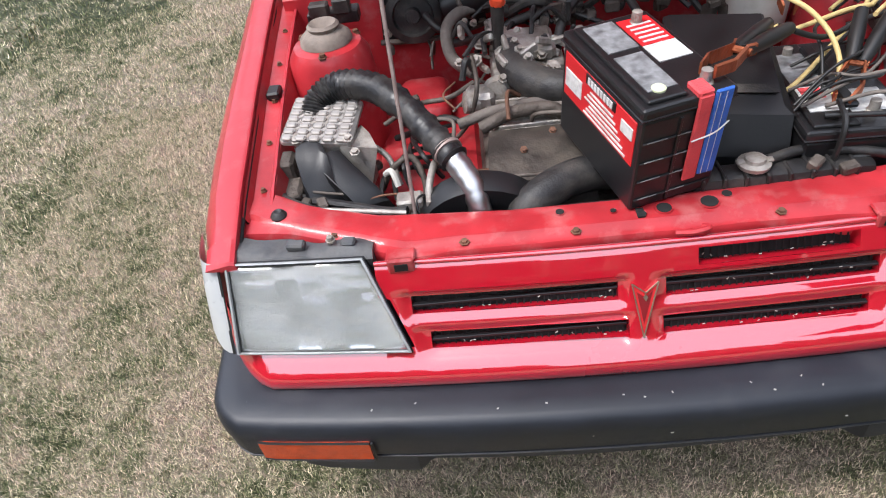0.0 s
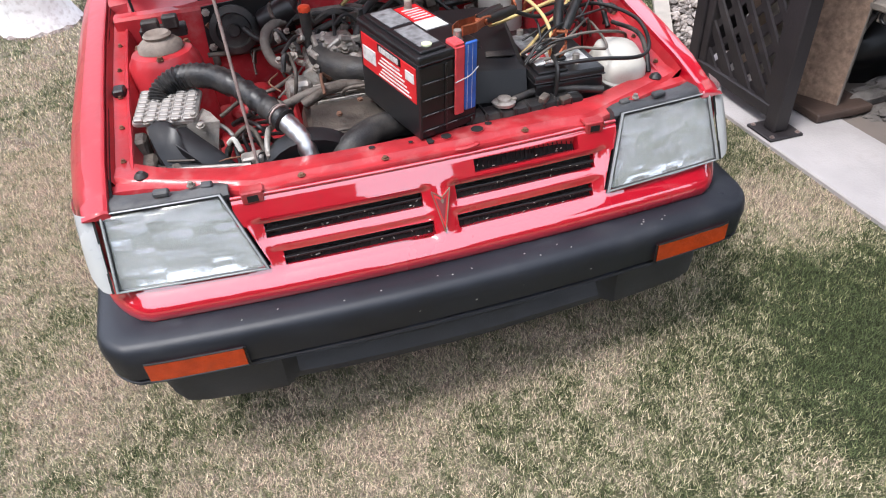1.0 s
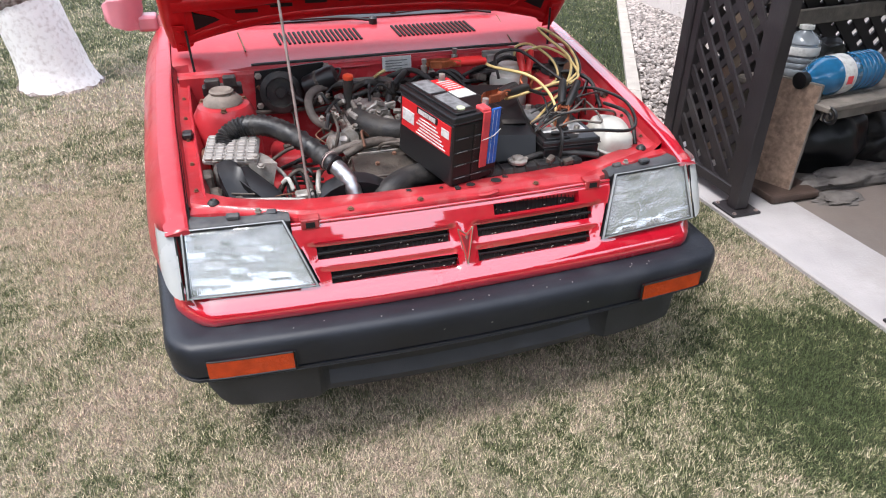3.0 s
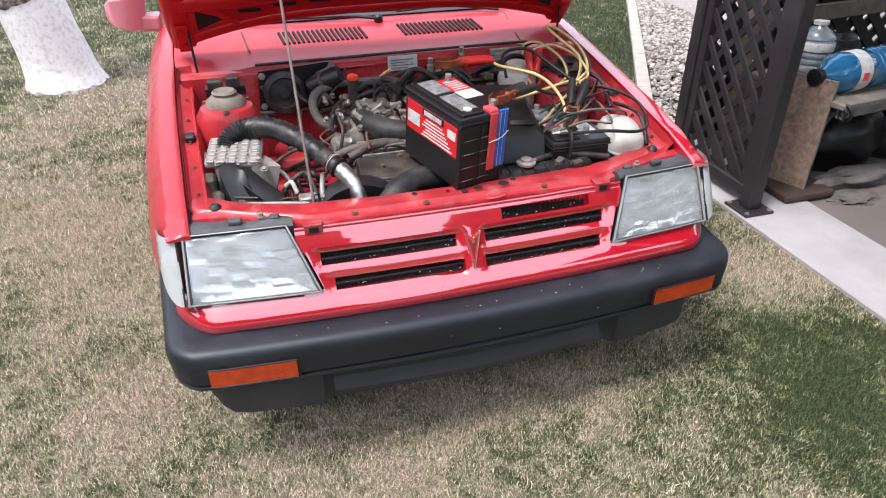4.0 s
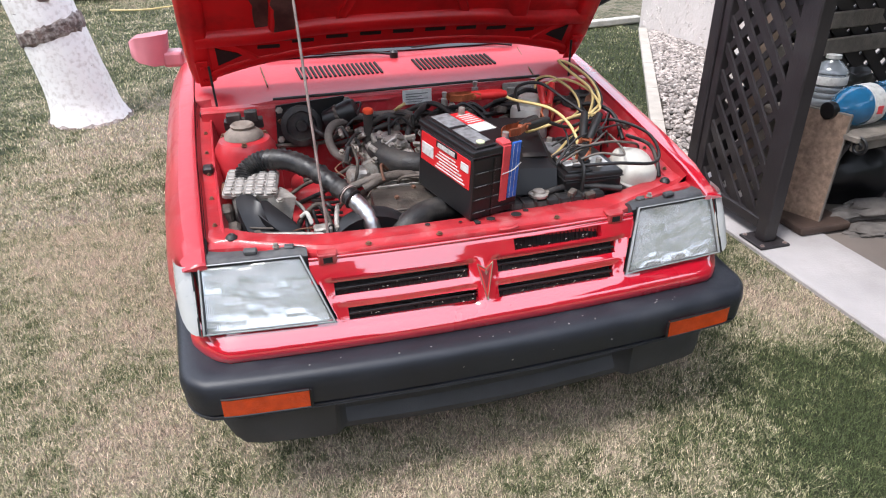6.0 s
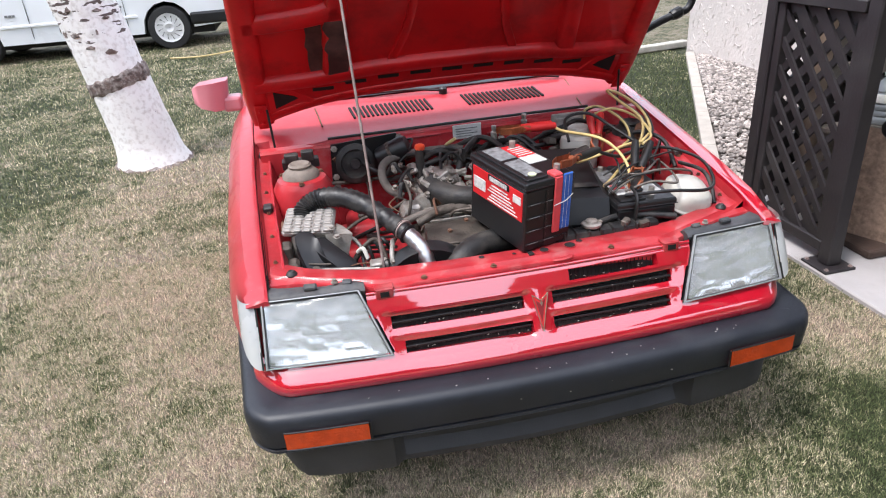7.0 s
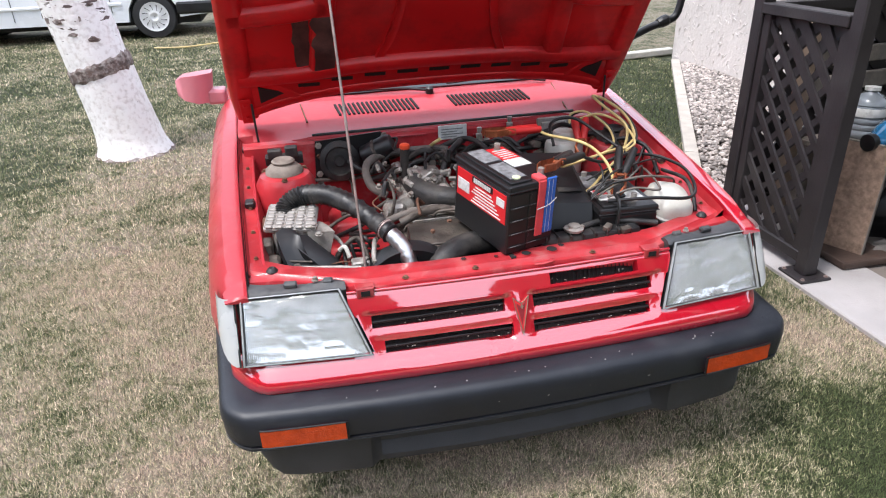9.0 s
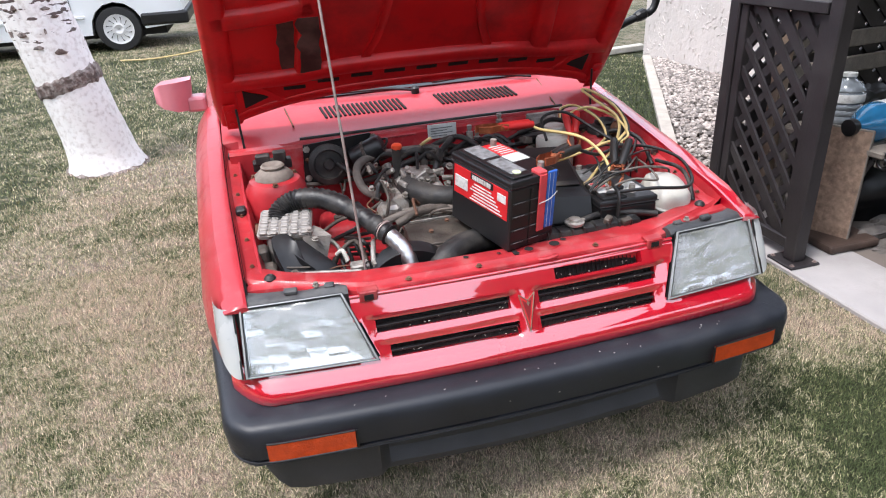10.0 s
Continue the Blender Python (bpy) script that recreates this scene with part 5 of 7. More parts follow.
cp = part("cover_plate", boxes((0.345, 0.935, 0.735), (0.47, 0.944, 0.815), 0.004), SHIELD, car, "grey cover plate")
part("cover_ridge", boxes((0.36, 0.93, 0.75), (0.455, 0.936, 0.8), 0.003), SHIELD, cp)


def cowl(bm):
    rings = []
    for i in range(29):
        x = -0.70 + 1.4 * i / 28
        dip = 0.03 * max(0, (abs(x) - 0.45) / 0.25)
        y0 = 0.965 + 0.1 * max(0, (abs(x) - 0.5) / 0.2)
        rings.append([(x, y0, 0.80 - dip), (x, y0 + 0.004, 0.815 - dip), (x, 1.06, 0.826 - dip * 0.6), (x, 1.08, 0.838 - dip * 0.4), (x, 1.24, 0.862), (x, 1.3, 0.87), (x, 1.33, 0.862), (x, 1.33, 0.8), (x, 1.0, 0.78)])
    loft(bm, rings)


cw = part("cowl", grown(cowl), RED_OLD, car, "faded red cowl panel with air slots", smooth=35)
part("cowl_seal", tubes([(-0.45, 0.972, 0.818), (-0.2, 0.969, 0.82), (0.2, 0.969, 0.822), (0.5, 0.975, 0.82)], 0.005, 8), RUBBER, cw, "black rubber cowl seal", smooth=50)
# cowl slots are solid black bars that paint the shade of the openings
slot = boxes((-0.0042, -0.052, -0.003), (0.0042, 0.052, 0.004), 0.001)
slot_me = part("air_slot", slot, DARK, cw).data
bpy.data.objects.remove(bpy.data.objects["air_slot"])
for x0 in (-0.345, 0.085):
    for k in range(18):
        ob = new("air_slot", slot_me)
        ob.parent = cw
        ob.matrix_basis = pose(x0 + 0.0168 * k, 1.155, 0.8515, 8.0, 0, 6)
for p0, p1 in (((-0.46, 1.07, 0.838), (-0.475, 1.24, 0.863)), ((0.49, 1.0, 0.815), (0.52, 1.25, 0.863))):
    part("cowl_joint", grown(lambda bm: tube(bm, [p0, p1], 0.003, 6, straight=True)), RUST, cw)

# -- wiper
wip = part("wiper", grown(lambda bm: tube(bm, [(0.02, 1.25, 0.875), (-0.1, 1.27, 0.887), (-0.28, 1.3, 0.885)], 0.006, 6), lambda bm: tube(bm, [(-0.45, 1.32, 0.88), (-0.2, 1.31, 0.892), (0.12, 1.3, 0.89)], 0.005, 6), lambda bm: lathe(bm, [(0.016, 0), (0.016, 0.02), (0.008, 0.028)], Matrix.Translation((0.02, 1.25, 0.862)), 12)), BLACK, car, "black windscreen wiper", smooth=40)
part("wiper", grown(lambda bm: tube(bm, [(0.1, 1.3, 0.885), (0.3, 1.31, 0.892), (0.56, 1.32, 0.885)], 0.005, 6), lambda bm: tube(bm, [(0.5, 1.26, 0.875), (0.38, 1.29, 0.888), (0.3, 1.3, 0.892)], 0.006, 6)), BLACK, car, "black windscreen wiper", smooth=40)

# -- hood, propped open
HOOD = Matrix(((1, 0, 0, 0), (0, -0.607, -0.795, 1.10), (0, 0.795, -0.607, 0.848), (0, 0, 0, 1)))   # x across, y up the hood, z out of its underside


def hp(x, y, z=0.0):
    return HOOD @ Vector((x, y, z))


def half(y):
    return float(np.interp(y, [0, 0.05, 0.5, 0.95, 1.0], [0.69, 0.7, 0.685, 0.66, 0.64]))


def rear(x):
    """How far the hood's rear edge arches forward at x."""
    return 0.128 * (1 - min(1.0, abs(x) / 0.703) ** 3)


def hood_skin(bm):
    rings = []
    cols = [-1, -0.9, -0.75, -0.55, -0.3, 0, 0.3, 0.55, 0.75, 0.9, 1]
    for k in range(11):
        f = k / 10
        row = []
        for x in cols:
            y0 = rear(x * 0.69)
            y = y0 + (1.0 - y0) * f
            row.append((x * half(y), y, 0.02 * abs(x) ** 3))
        rings.append([hp(x, y, -0.036 + z) for x, y, z in row] + [hp(x, y, -0.03 + z) for x, y, z in row[::-1]])
    loft(bm, rings)


hood = part("hood", grown(hood_skin), RED, car, "red hood held open by a rod, seen from below", smooth=40)


def rib(bm, pts, w, h=0.016, base=-0.02):
    """A pressed channel with sloping flanks along a line on the underside."""
    line = smooth_line([(*p, 0) for p in pts], 5) if len(pts) > 2 else [Vector((*p, 0)) for p in pts]
    rings = []
    for i, p in enumerate(line):
        d = (line[min(i + 1, len(line) - 1)] - line[max(i - 1, 0)]).normalized()
        n = Vector((-d.y, d.x, 0))
        rings.append([hp(*(p + n * o)[:2], z) for o, z in ((-w, base), (-w * 0.8, h * 0.6), (-w * 0.6, h), (w * 0.6, h), (w * 0.8, h * 0.6), (w, base))])
    loft(bm, rings)


def inner_sheet(bm):
    rows = []
    for x in (-1, -0.9, -0.75, -0.55, -0.3, 0, 0.3, 0.55, 0.75, 0.9, 1):
        y0 = rear(x * 0.66) + 0.012
        col = [(x * (half(y) - 0.02), y) for y in (y0, y0 + 0.15, 0.5, 0.75, 0.95)]
        rows.append([hp(px, py, -0.012) for px, py in col] + [hp(px, py, -0.02) for px, py in col[::-1]])
    loft(bm, rows)


part("inner_panel", grown(inner_sheet), RED_HOOD, hood, smooth=30)
XS = [-0.66, -0.58, -0.46, -0.3, -0.15, 0, 0.15, 0.3, 0.46, 0.58, 0.66]
NRM = HOOD.to_3x3() @ Vector((0, 0, 1))


def frame_rib(pts, w, h=0.011):
    part("frame_rib", grown(lambda bm: rib(bm, pts, w, h)), RED_HOOD, hood, smooth=50)


for s in (-1, 1):
    frame_rib([(s * 0.655, 0.03), (s * 0.66, 0.12), (s * 0.655, 0.3), (s * 0.64, 0.6), (s * 0.62, 0.97)], 0.042)
    frame_rib([(s * 0.655, 0.465), (s * 0.55, 0.47), (s * 0.45, 0.48), (s * 0.37, 0.5)], 0.034)
    frame_rib([(s * 0.4, 0.24), (s * 0.375, 0.5), (s * 0.33, 0.93)], 0.038)
    frame_rib([(s * 0.21, 0.26), (s * 0.15, 0.45), (s * 0.1, 0.93)], 0.016, -0.004)
    frame_rib([(s * 0.6, 0.23), (s * 0.51, 0.15), (s * 0.47, 0.11)], 0.016, 0.011)
frame_rib([(x, rear(x) + 0.025) for x in XS], 0.022, 0.012)
frame_rib([(x, rear(x) * 0.8 + 0.145 + 0.05 * max(0, abs(x) - 0.5) / 0.16) for x in XS], 0.03, 0.014)
frame_rib([(-0.64, 0.93), (-0.3, 0.935), (0.3, 0.935), (0.64, 0.93)], 0.05)
frame_rib([(x, rear(x) + 0.08) for x in XS], 0.07, 0.006)
# slots and cutouts are black pieces laid on the sheet as painted shade
for k in range(9):
    x = -0.44 + 0.11 * k
    part("frame_slot", boxes((x - 0.036, rear(x) + 0.072, 0.004), (x + 0.036, rear(x) + 0.09, 0.0075), 0.002, HOOD), DARK, hood)
for s in (-1, 1):
    part("frame_cutout", plates([hp(s * 0.605, 0.185, 0.0045), hp(s * 0.605, 0.105, 0.0045), hp(s * 0.52, 0.15, 0.0045)], 0.004, NRM), DARK, hood)
    hg = part("hinge_plate", boxes((s * 0.655 - 0.02, 0.02, 0.014), (s * 0.655 + 0.02, 0.14, 0.02), 0.002, HOOD), RED_HOOD, hood)
    for y in (0.05, 0.11):
        part("hinge_bolt", grown(lambda bm: bolt(bm, hp(s * 0.655, y, 0.02), NRM)), RED_HOOD, hg)
    part("hinge_arm", tubes([hp(s * 0.635, 0.12, 0.02), (s * 0.63, 1.0, 0.8), (s * 0.62, 0.96, 0.68)], 0.004, 6), BLACK, car, "thin dark hinge arm")
GREASE = mat("grease", (0.045, 0.02, 0.018), 0.5, var=0.5, scale=20, dirt=(0.15, 0.075, 0.07), dirt_amount=0.5, dirt_scale=14)


def stain(x0, x1, z, seed):
    rows = []
    for k in range(13):
        y = 0.205 + 0.022 * k
        a, b = x0 + 0.016 * noise.noise(Vector((y * 26, seed, 0))), x1 + 0.01 * noise.noise(Vector((y * 26, seed + 5, 0)))
        rows.append([hp(a, y, z), hp(b, y, z), hp(b, y, z + 0.0012), hp(a, y, z + 0.0012)])
    part("grease_stain", grown(lambda bm: loft(bm, rows)), GREASE, hood, "dark greasy patch")


stain(-0.475, -0.425, -0.0118, 1)
stain(-0.415, -0.352, 0.0106, 9)
st = part("hood_sticker", boxes((-0.555, 0.55, -0.012), (-0.43, 0.62, -0.008), 0.001, HOOD), LAB_WHITE, hood, "white sticker")
part("sticker_print", grown(*[(lambda bm, k=k: box(bm, (-0.545, 0.56 + 0.013 * k, -0.008), (-0.455 + 0.02 * (k % 2), 0.565 + 0.013 * k, -0.007), 0, HOOD)) for k in range(4)]), LAB_GREY, st)
ro = part("prop_rod", tubes([(-0.367, 0.262, 0.575), (-0.367, 0.285, 0.64), (-0.372, 0.39, 0.94), (-0.379, 0.548, 1.4), (-0.38, 0.57, 1.46)], 0.0036, 8), STEEL, car, "thin steel hood prop rod", smooth=50)

# -- mirror, and the dark bar behind the hood
mi = part("door_mirror", loft(bmesh.new(), [[(-0.815, 1.5, 0.84), (-0.8, 1.5, 0.955), (-0.8, 1.58, 0.955), (-0.815, 1.58, 0.84)], [(-0.86, 1.46, 0.845), (-0.85, 1.46, 0.955), (-0.85, 1.56, 0.955), (-0.86, 1.56, 0.845)], [(-0.91, 1.47, 0.86), (-0.91, 1.47, 0.95), (-0.91, 1.55, 0.95), (-0.91, 1.55, 0.86)], [(-0.935, 1.49, 0.88), (-0.935, 1.49, 0.935), (-0.935, 1.54, 0.935), (-0.935, 1.54, 0.88)]]), PINK, car, "faded red door mirror, made pinker for the sky's glare", smooth=60)
part("mirror_foot", boxes((-0.83, 1.49, 0.83), (-0.755, 1.57, 0.89), 0.012, None, 2), PINK, mi)
bar = part("door_edge_bar", tubes([(0.79, 1.72, 0.78), (1.0, 1.9, 0.82), (1.31, 2.0, 0.915), (1.42, 2.0, 0.955), (1.5, 2.0, 0.985), (1.53, 2.0, 1.1)], 0.02, 10, per=4), BLACK, car, "bent black bar of the open door", smooth=50)
part("bar_clamp", lathes([(0.024, -0.03), (0.03, -0.01), (0.03, 0.02), (0.024, 0.03)], aim((1.43, 2.0, 0.96), (1, 0, 0.35)), 12), BLACK, bar)


# -- the rest of the shell, behind the hood
def shell(bm):
    rings = []
    for y, zb, w in ((1.46, 0.85, 0.772), (1.9, 0.87, 0.785), (2.5, 0.88, 0.785), (3.1, 0.88, 0.775), (3.5, 0.86, 0.74), (3.6, 0.8, 0.7)):
        arch = math.sqrt(max(0.0, 0.3 ** 2 - (y - 2.9) ** 2))
        low = max(0.25, 0.26 + arch if arch else 0.25)
        rings.append([(-w + 0.05, y, zb), (-w, y, zb - 0.06), (-w - 0.006, y, 0.58), (-w + 0.02, y, low), (w - 0.02, y, low), (w + 0.006, y, 0.58), (w, y, zb - 0.06), (w - 0.05, y, zb)])
    loft(bm, rings)


part("body_shell", grown(shell), RED_OLD, car, smooth=30)
part("roof", grown(lambda bm: loft(bm, [[(-x, y, z - 0.03), (-x + 0.06, y, z), (x - 0.06, y, z), (x, y, z - 0.03), (x - 0.02, y, z - 0.05), (-x + 0.02, y, z - 0.05)] for x, y, z in ((0.58, 1.95, 1.27), (0.6, 2.2, 1.32), (0.6, 2.8, 1.32), (0.57, 3.25, 1.27))])), RED_OLD, car, smooth=30)
ws = part("windscreen", plates([(-0.68, 1.32, 0.868), (0.68, 1.32, 0.868), (0.575, 1.95, 1.25), (-0.575, 1.95, 1.25)], 0.006), GLASS_DARK, car)
part("rear_window", plates([(-0.66, 3.55, 0.86), (0.66, 3.55, 0.86), (0.56, 3.26, 1.24), (-0.56, 3.26, 1.24)], 0.006), GLASS_DARK, car)
for s in (-1, 1):
    part("side_window", plates([(s * 0.735, 1.5, 0.86), (s * 0.735, 3.4, 0.87), (s * 0.585, 3.2, 1.26), (s * 0.585, 2.0, 1.26)], 0.006), GLASS_DARK, car)
    for a, b in (((0.69, 1.33, 0.86), (0.585, 1.96, 1.25)), ((0.74, 2.55, 0.86), (0.6, 2.5, 1.27)), ((0.68, 3.52, 0.86), (0.57, 3.25, 1.24))):
        part("pillar", grown(lambda bm: rod(bm, (s * a[0], a[1], a[2]), (s * b[0], b[1], b[2]), 0.025, 8)), RED_OLD, car)
def car_wheel(x, y, s):
    m = aim((x, y, 0.265), (s, 0, 0))
    R = 0.265
    t = part("wheel", lathes([(R * 0.6, -0.15), (R * 0.94, -0.15), (R, -0.12), (R, -0.03), (R * 0.94, 0), (R * 0.62, 0.0), (R * 0.6, -0.02)], m, 30), TYRE, car, smooth=40)
    part("rim", lathes([(0.01, -0.01), (R * 0.3, -0.015), (R * 0.58, -0.04), (R * 0.62, -0.005)], m, 24), HUB, t, smooth=40)
for s in (-1, 1):
    car_wheel(s * 0.735, 0.66, s)
    car_wheel(s * 0.735, 2.9, s)

# ---- under the hood ----
# stamped heat-shield box with its black duct
hs = part("heat_shield", grown(lambda bm: box(bm, (-0.07, -0.06, -0.012), (0.072, 0.068, 0.008), 0.006, pose(-0.545, 0.495, 0.72, 9, 4, -8))), SHIELD, car, "dimpled grey metal heat shield")
dimple = part("dimple", boxes((-0.0115, -0.0075, 0), (0.0115, 0.0075, 0.005), 0.004), SHIELD, hs).data
bpy.data.objects.remove(bpy.data.objects["dimple"])
for i in range(5):
    for j in range(7):
        ob = new("dimple", dimple)
        ob.parent = hs
        ob.matrix_basis = pose(-0.545, 0.495, 0.7195, 9, 4, -8) @ Matrix.Translation((-0.054 + 0.027 * i, -0.054 + 0.018 * j, 0.0075))
part("shield_body", grown(lambda bm: box(bm, (-0.6, 0.44, 0.6), (-0.485, 0.55, 0.71), 0.015, seg=2), lambda bm: loft(bm, [[(-0.505, 0.43, z), (-0.462 + 0.3 * (z - 0.6), 0.412, z), (-0.452, 0.47, z), (-0.47, 0.5, z)] for z in (0.6, 0.64, 0.69, 0.703)])), ALU, hs, smooth=40)
for p in ((-0.59, 0.445, 0.717), (-0.485, 0.425, 0.722), (-0.475, 0.41, 0.70)):
    part("shield_screw", grown(lambda bm: bolt(bm, p, (0, -0.3, 1), 0.007)), ALU, hs)
du = part("air_duct", loft(bmesh.new(), [[Vector(c) + Vector((dx * w, dy * w * 0.6, dz * w * 0.5)) for dx, dy, dz in ((-1, -1, -1), (1, -1, -1), (1, -0.6, 1), (0.4, 0.2, 1.4), (-0.4, 0.2, 1.4), (-1, -0.6, 1))] for c, w in (((-0.562, 0.435, 0.70), 0.026), ((-0.556, 0.41, 0.692), 0.03), ((-0.545, 0.375, 0.66), 0.03), ((-0.52, 0.345, 0.60), 0.034))]), BLACK, car, "black moulded plastic duct", smooth=40)
part("duct_arm", loft(bmesh.new(), [[Vector(c) + Vector((0.028 * math.copysign(abs(math.cos(a)) ** 0.5, math.cos(a)) - 0.006 * math.sin(a), 0.016 * math.cos(a), 0.022 * math.copysign(abs(math.sin(a)) ** 0.5, math.sin(a)))) for a in (2 * math.pi * k / 10 for k in range(10))] for c in ((-0.53, 0.415, 0.68), (-0.5, 0.385, 0.66), (-0.465, 0.355, 0.635), (-0.44, 0.335, 0.61))]), BLACK, du, smooth=50)
part("duct_bracket", grown(lambda bm: box(bm, (-0.625, 0.36, 0.6), (-0.585, 0.42, 0.655), 0.008), lambda bm: box(bm, (-0.63, 0.41, 0.63), (-0.6, 0.46, 0.69), 0.006)), GRIME, du)
part("loom", grown(lambda bm: tube(bm, [(-0.61, 0.4, 0.63), (-0.57, 0.355, 0.64), (-0.5, 0.325, 0.645), (-0.42, 0.3, 0.64), (-0.38, 0.29, 0.645)], 0.008, 7), lambda bm: tube(bm, [(-0.62, 0.45, 0.62), (-0.6, 0.39, 0.62), (-0.55, 0.35, 0.61)], 0.012, 7)), RUBBER, car, "taped wiring loom", smooth=50)

# corrugated warm-air hose, ending in bright foil
def ridges(i, n):
    step = 2 if i < 42 else 5
    return (0.0275 if i < 42 else 0.0262) + (0.003 if i % step == 0 else -0.0014)


hz = part("corrugated_hose", tubes([(-0.565, 0.53, 0.715), (-0.548, 0.555, 0.742), (-0.50, 0.56, 0.762), (-0.43, 0.525, 0.765), (-0.365, 0.45, 0.75), (-0.318, 0.38, 0.728), (-0.285, 0.335, 0.708)], 0.03, 14, 11, ridges), HOSE, car, "dusty black corrugated hose", smooth=70)
part("hose_foil", tubes([(-0.29, 0.342, 0.711), (-0.272, 0.312, 0.697), (-0.257, 0.285, 0.675), (-0.25, 0.266, 0.64), (-0.247, 0.258, 0.57)], 0.021, 16, 6, lambda i, n: 0.0225 - 0.0001 * i + 0.0006 * math.sin(i * 1.9)), FOIL, hz, "crumpled bright foil pipe", smooth=50)
part("hose_clip", tubes([(-0.3, 0.358, 0.7185), (-0.296, 0.351, 0.7165)], 0.0285, 14, 3), STEEL, hz, smooth=50)

# battery-side shroud, fan, radiator
part("shroud_bracket", grown(lambda bm: box(bm, (-0.4, 0.3, 0.52), (-0.352, 0.335, 0.655), 0.004), lambda bm: box(bm, (-0.345, 0.29, 0.5), (-0.335, 0.33, 0.66), 0.002)), ALU, car, "dull metal bracket")
fan = part("fan_shroud", lathes([(0.125, 0), (0.13, 0.02), (0.128, 0.05), (0.115, 0.052), (0.11, 0.03), (0.05, 0.028), (0.045, 0.06), (0.02, 0.064)], aim((-0.25, 0.285, 0.56), (0, 1, 0.1)), 30), BLACK, car, "black radiator fan shroud", smooth=40)
rad = part("radiator", boxes((-0.32, 0.232, 0.33), (0.36, 0.268, 0.645), 0.006), DARK, car, "dark radiator")
part("radiator_tank", grown(lambda bm: box(bm, (0.1, 0.236, 0.64), (0.40, 0.285, 0.684), 0.014, seg=2), ), RUBBER, rad, "ribbed black header tank", smooth=40)
for k in range(8):
    part("tank_rib", boxes((0.115 + 0.035 * k, 0.232, 0.642), (0.121 + 0.035 * k, 0.289, 0.687), 0.002), RUBBER, rad)
part("radiator_cap", lathes([(0.012, -0.01), (0.014, 0.0), (0.026, 0.002), (0.027, 0.009), (0.018, 0.012), (0.016, 0.018), (0.006, 0.02)], Matrix.Translation((0.206, 0.262, 0.686)), 18), ALU, rad, "metal radiator cap", smooth=40)
part("cap_wings", boxes((0.176, 0.256, 0.694), (0.236, 0.268, 0.7), 0.002), ALU, rad)
part("overflow_hose", tubes([(0.23, 0.27, 0.69), (0.3, 0.285, 0.693), (0.38, 0.27, 0.69), (0.45, 0.25, 0.683)], 0.009, 8), RUBBER, rad, smooth=50)

# engine
en = part("engine", grown(lambda bm: box(bm, (-0.24, 0.36, 0.36), (0.08, 0.72, 0.58), 0.03, seg=2), lambda bm: box(bm, (-0.2, 0.42, 0.57), (0.04, 0.6, 0.625), 0.015, seg=2)), GRIME, car, "grimy cast engine block", smooth=35)
part("exhaust_cover", grown(lambda bm: loft(bm, [[Vector((x, y, z)) for x, y, z in ((-0.235 + i, 0.315, 0.52), (-0.235 + i, 0.31, 0.6), (-0.23 + i * 0.97, 0.335, 0.65), (-0.225 + i * 0.96, 0.42, 0.676), (-0.22 + i * 0.95, 0.48, 0.668), (-0.22 + i * 0.95, 0.49, 0.56))] for i in (0, 0.012, 0.05, 0.1, 0.15, 0.19, 0.2)])), DARK_GRIME, en, "brown sheet-metal exhaust cover", smooth=35)
for p in ((-0.21, 0.325, 0.632), (-0.1, 0.325, 0.632), (-0.16, 0.4, 0.672), (-0.1, 0.45, 0.675)):
    part("cover_bolt", grown(lambda bm: bolt(bm, p, (0, -0.6, 0.8), 0.005)), RUST, en)
part("oil_cap", lathes([(0.03, -0.03), (0.03, 0.0), (0.036, 0.002), (0.036, 0.012), (0.026, 0.016), (0.022, 0.01), (0.006, 0.01)], aim((-0.03, 0.43, 0.665), (0, -0.15, 1)), 8), GRIME, en, "scalloped oil filler cap")
part("valve_cover", grown(lambda bm: box(bm, (-0.21, 0.48, 0.61), (-0.02, 0.6, 0.665), 0.02, seg=3), *[(lambda bm, k=k: box(bm, (-0.2, 0.49 + 0.025 * k, 0.66), (-0.03, 0.495 + 0.025 * k, 0.671), 0.002)) for k in range(5)]), ALU, en, "dusty ribbed valve cover", smooth=35)
part("intake_runner", tubes([(-0.28, 0.53, 0.66), (-0.2, 0.545, 0.675), (-0.1, 0.55, 0.68), (-0.06, 0.52, 0.675), (-0.05, 0.49, 0.66)], 0.011, 10), DUSTY_HOSE, en, smooth=50)
part("coolant_neck", tubes([(-0.235, 0.5, 0.665), (-0.17, 0.505, 0.69), (-0.1, 0.51, 0.69), (-0.07, 0.5, 0.675)], 0.013, 10), GRIME, en, smooth=50)
ca = part("carburettor", grown(lambda bm: box(bm, (-0.2, 0.66, 0.62), (-0.04, 0.8, 0.7), 0.012, seg=2), lambda bm: box(bm, (-0.19, 0.68, 0.7), (-0.06, 0.79, 0.735), 0.01), lambda bm: lathe(bm, [(0.03, 0), (0.034, 0.02), (0.026, 0.035), (0.01, 0.036)], aim((-0.185, 0.66, 0.66), (-0.3, -1, 0.2)), 16), lambda bm: lathe(bm, [(0.024, 0), (0.024, 0.03), (0.01, 0.034)], aim((-0.235, 0.62, 0.655), (-1, -0.2, 0.2)), 14), lambda bm: box(bm, (-0.26, 0.6, 0.63), (-0.2, 0.66, 0.68), 0.01)), ALU, car, "pale cast carburettor with linkages", smooth=35)
rng = random.Random(12)
bm = bmesh.new()
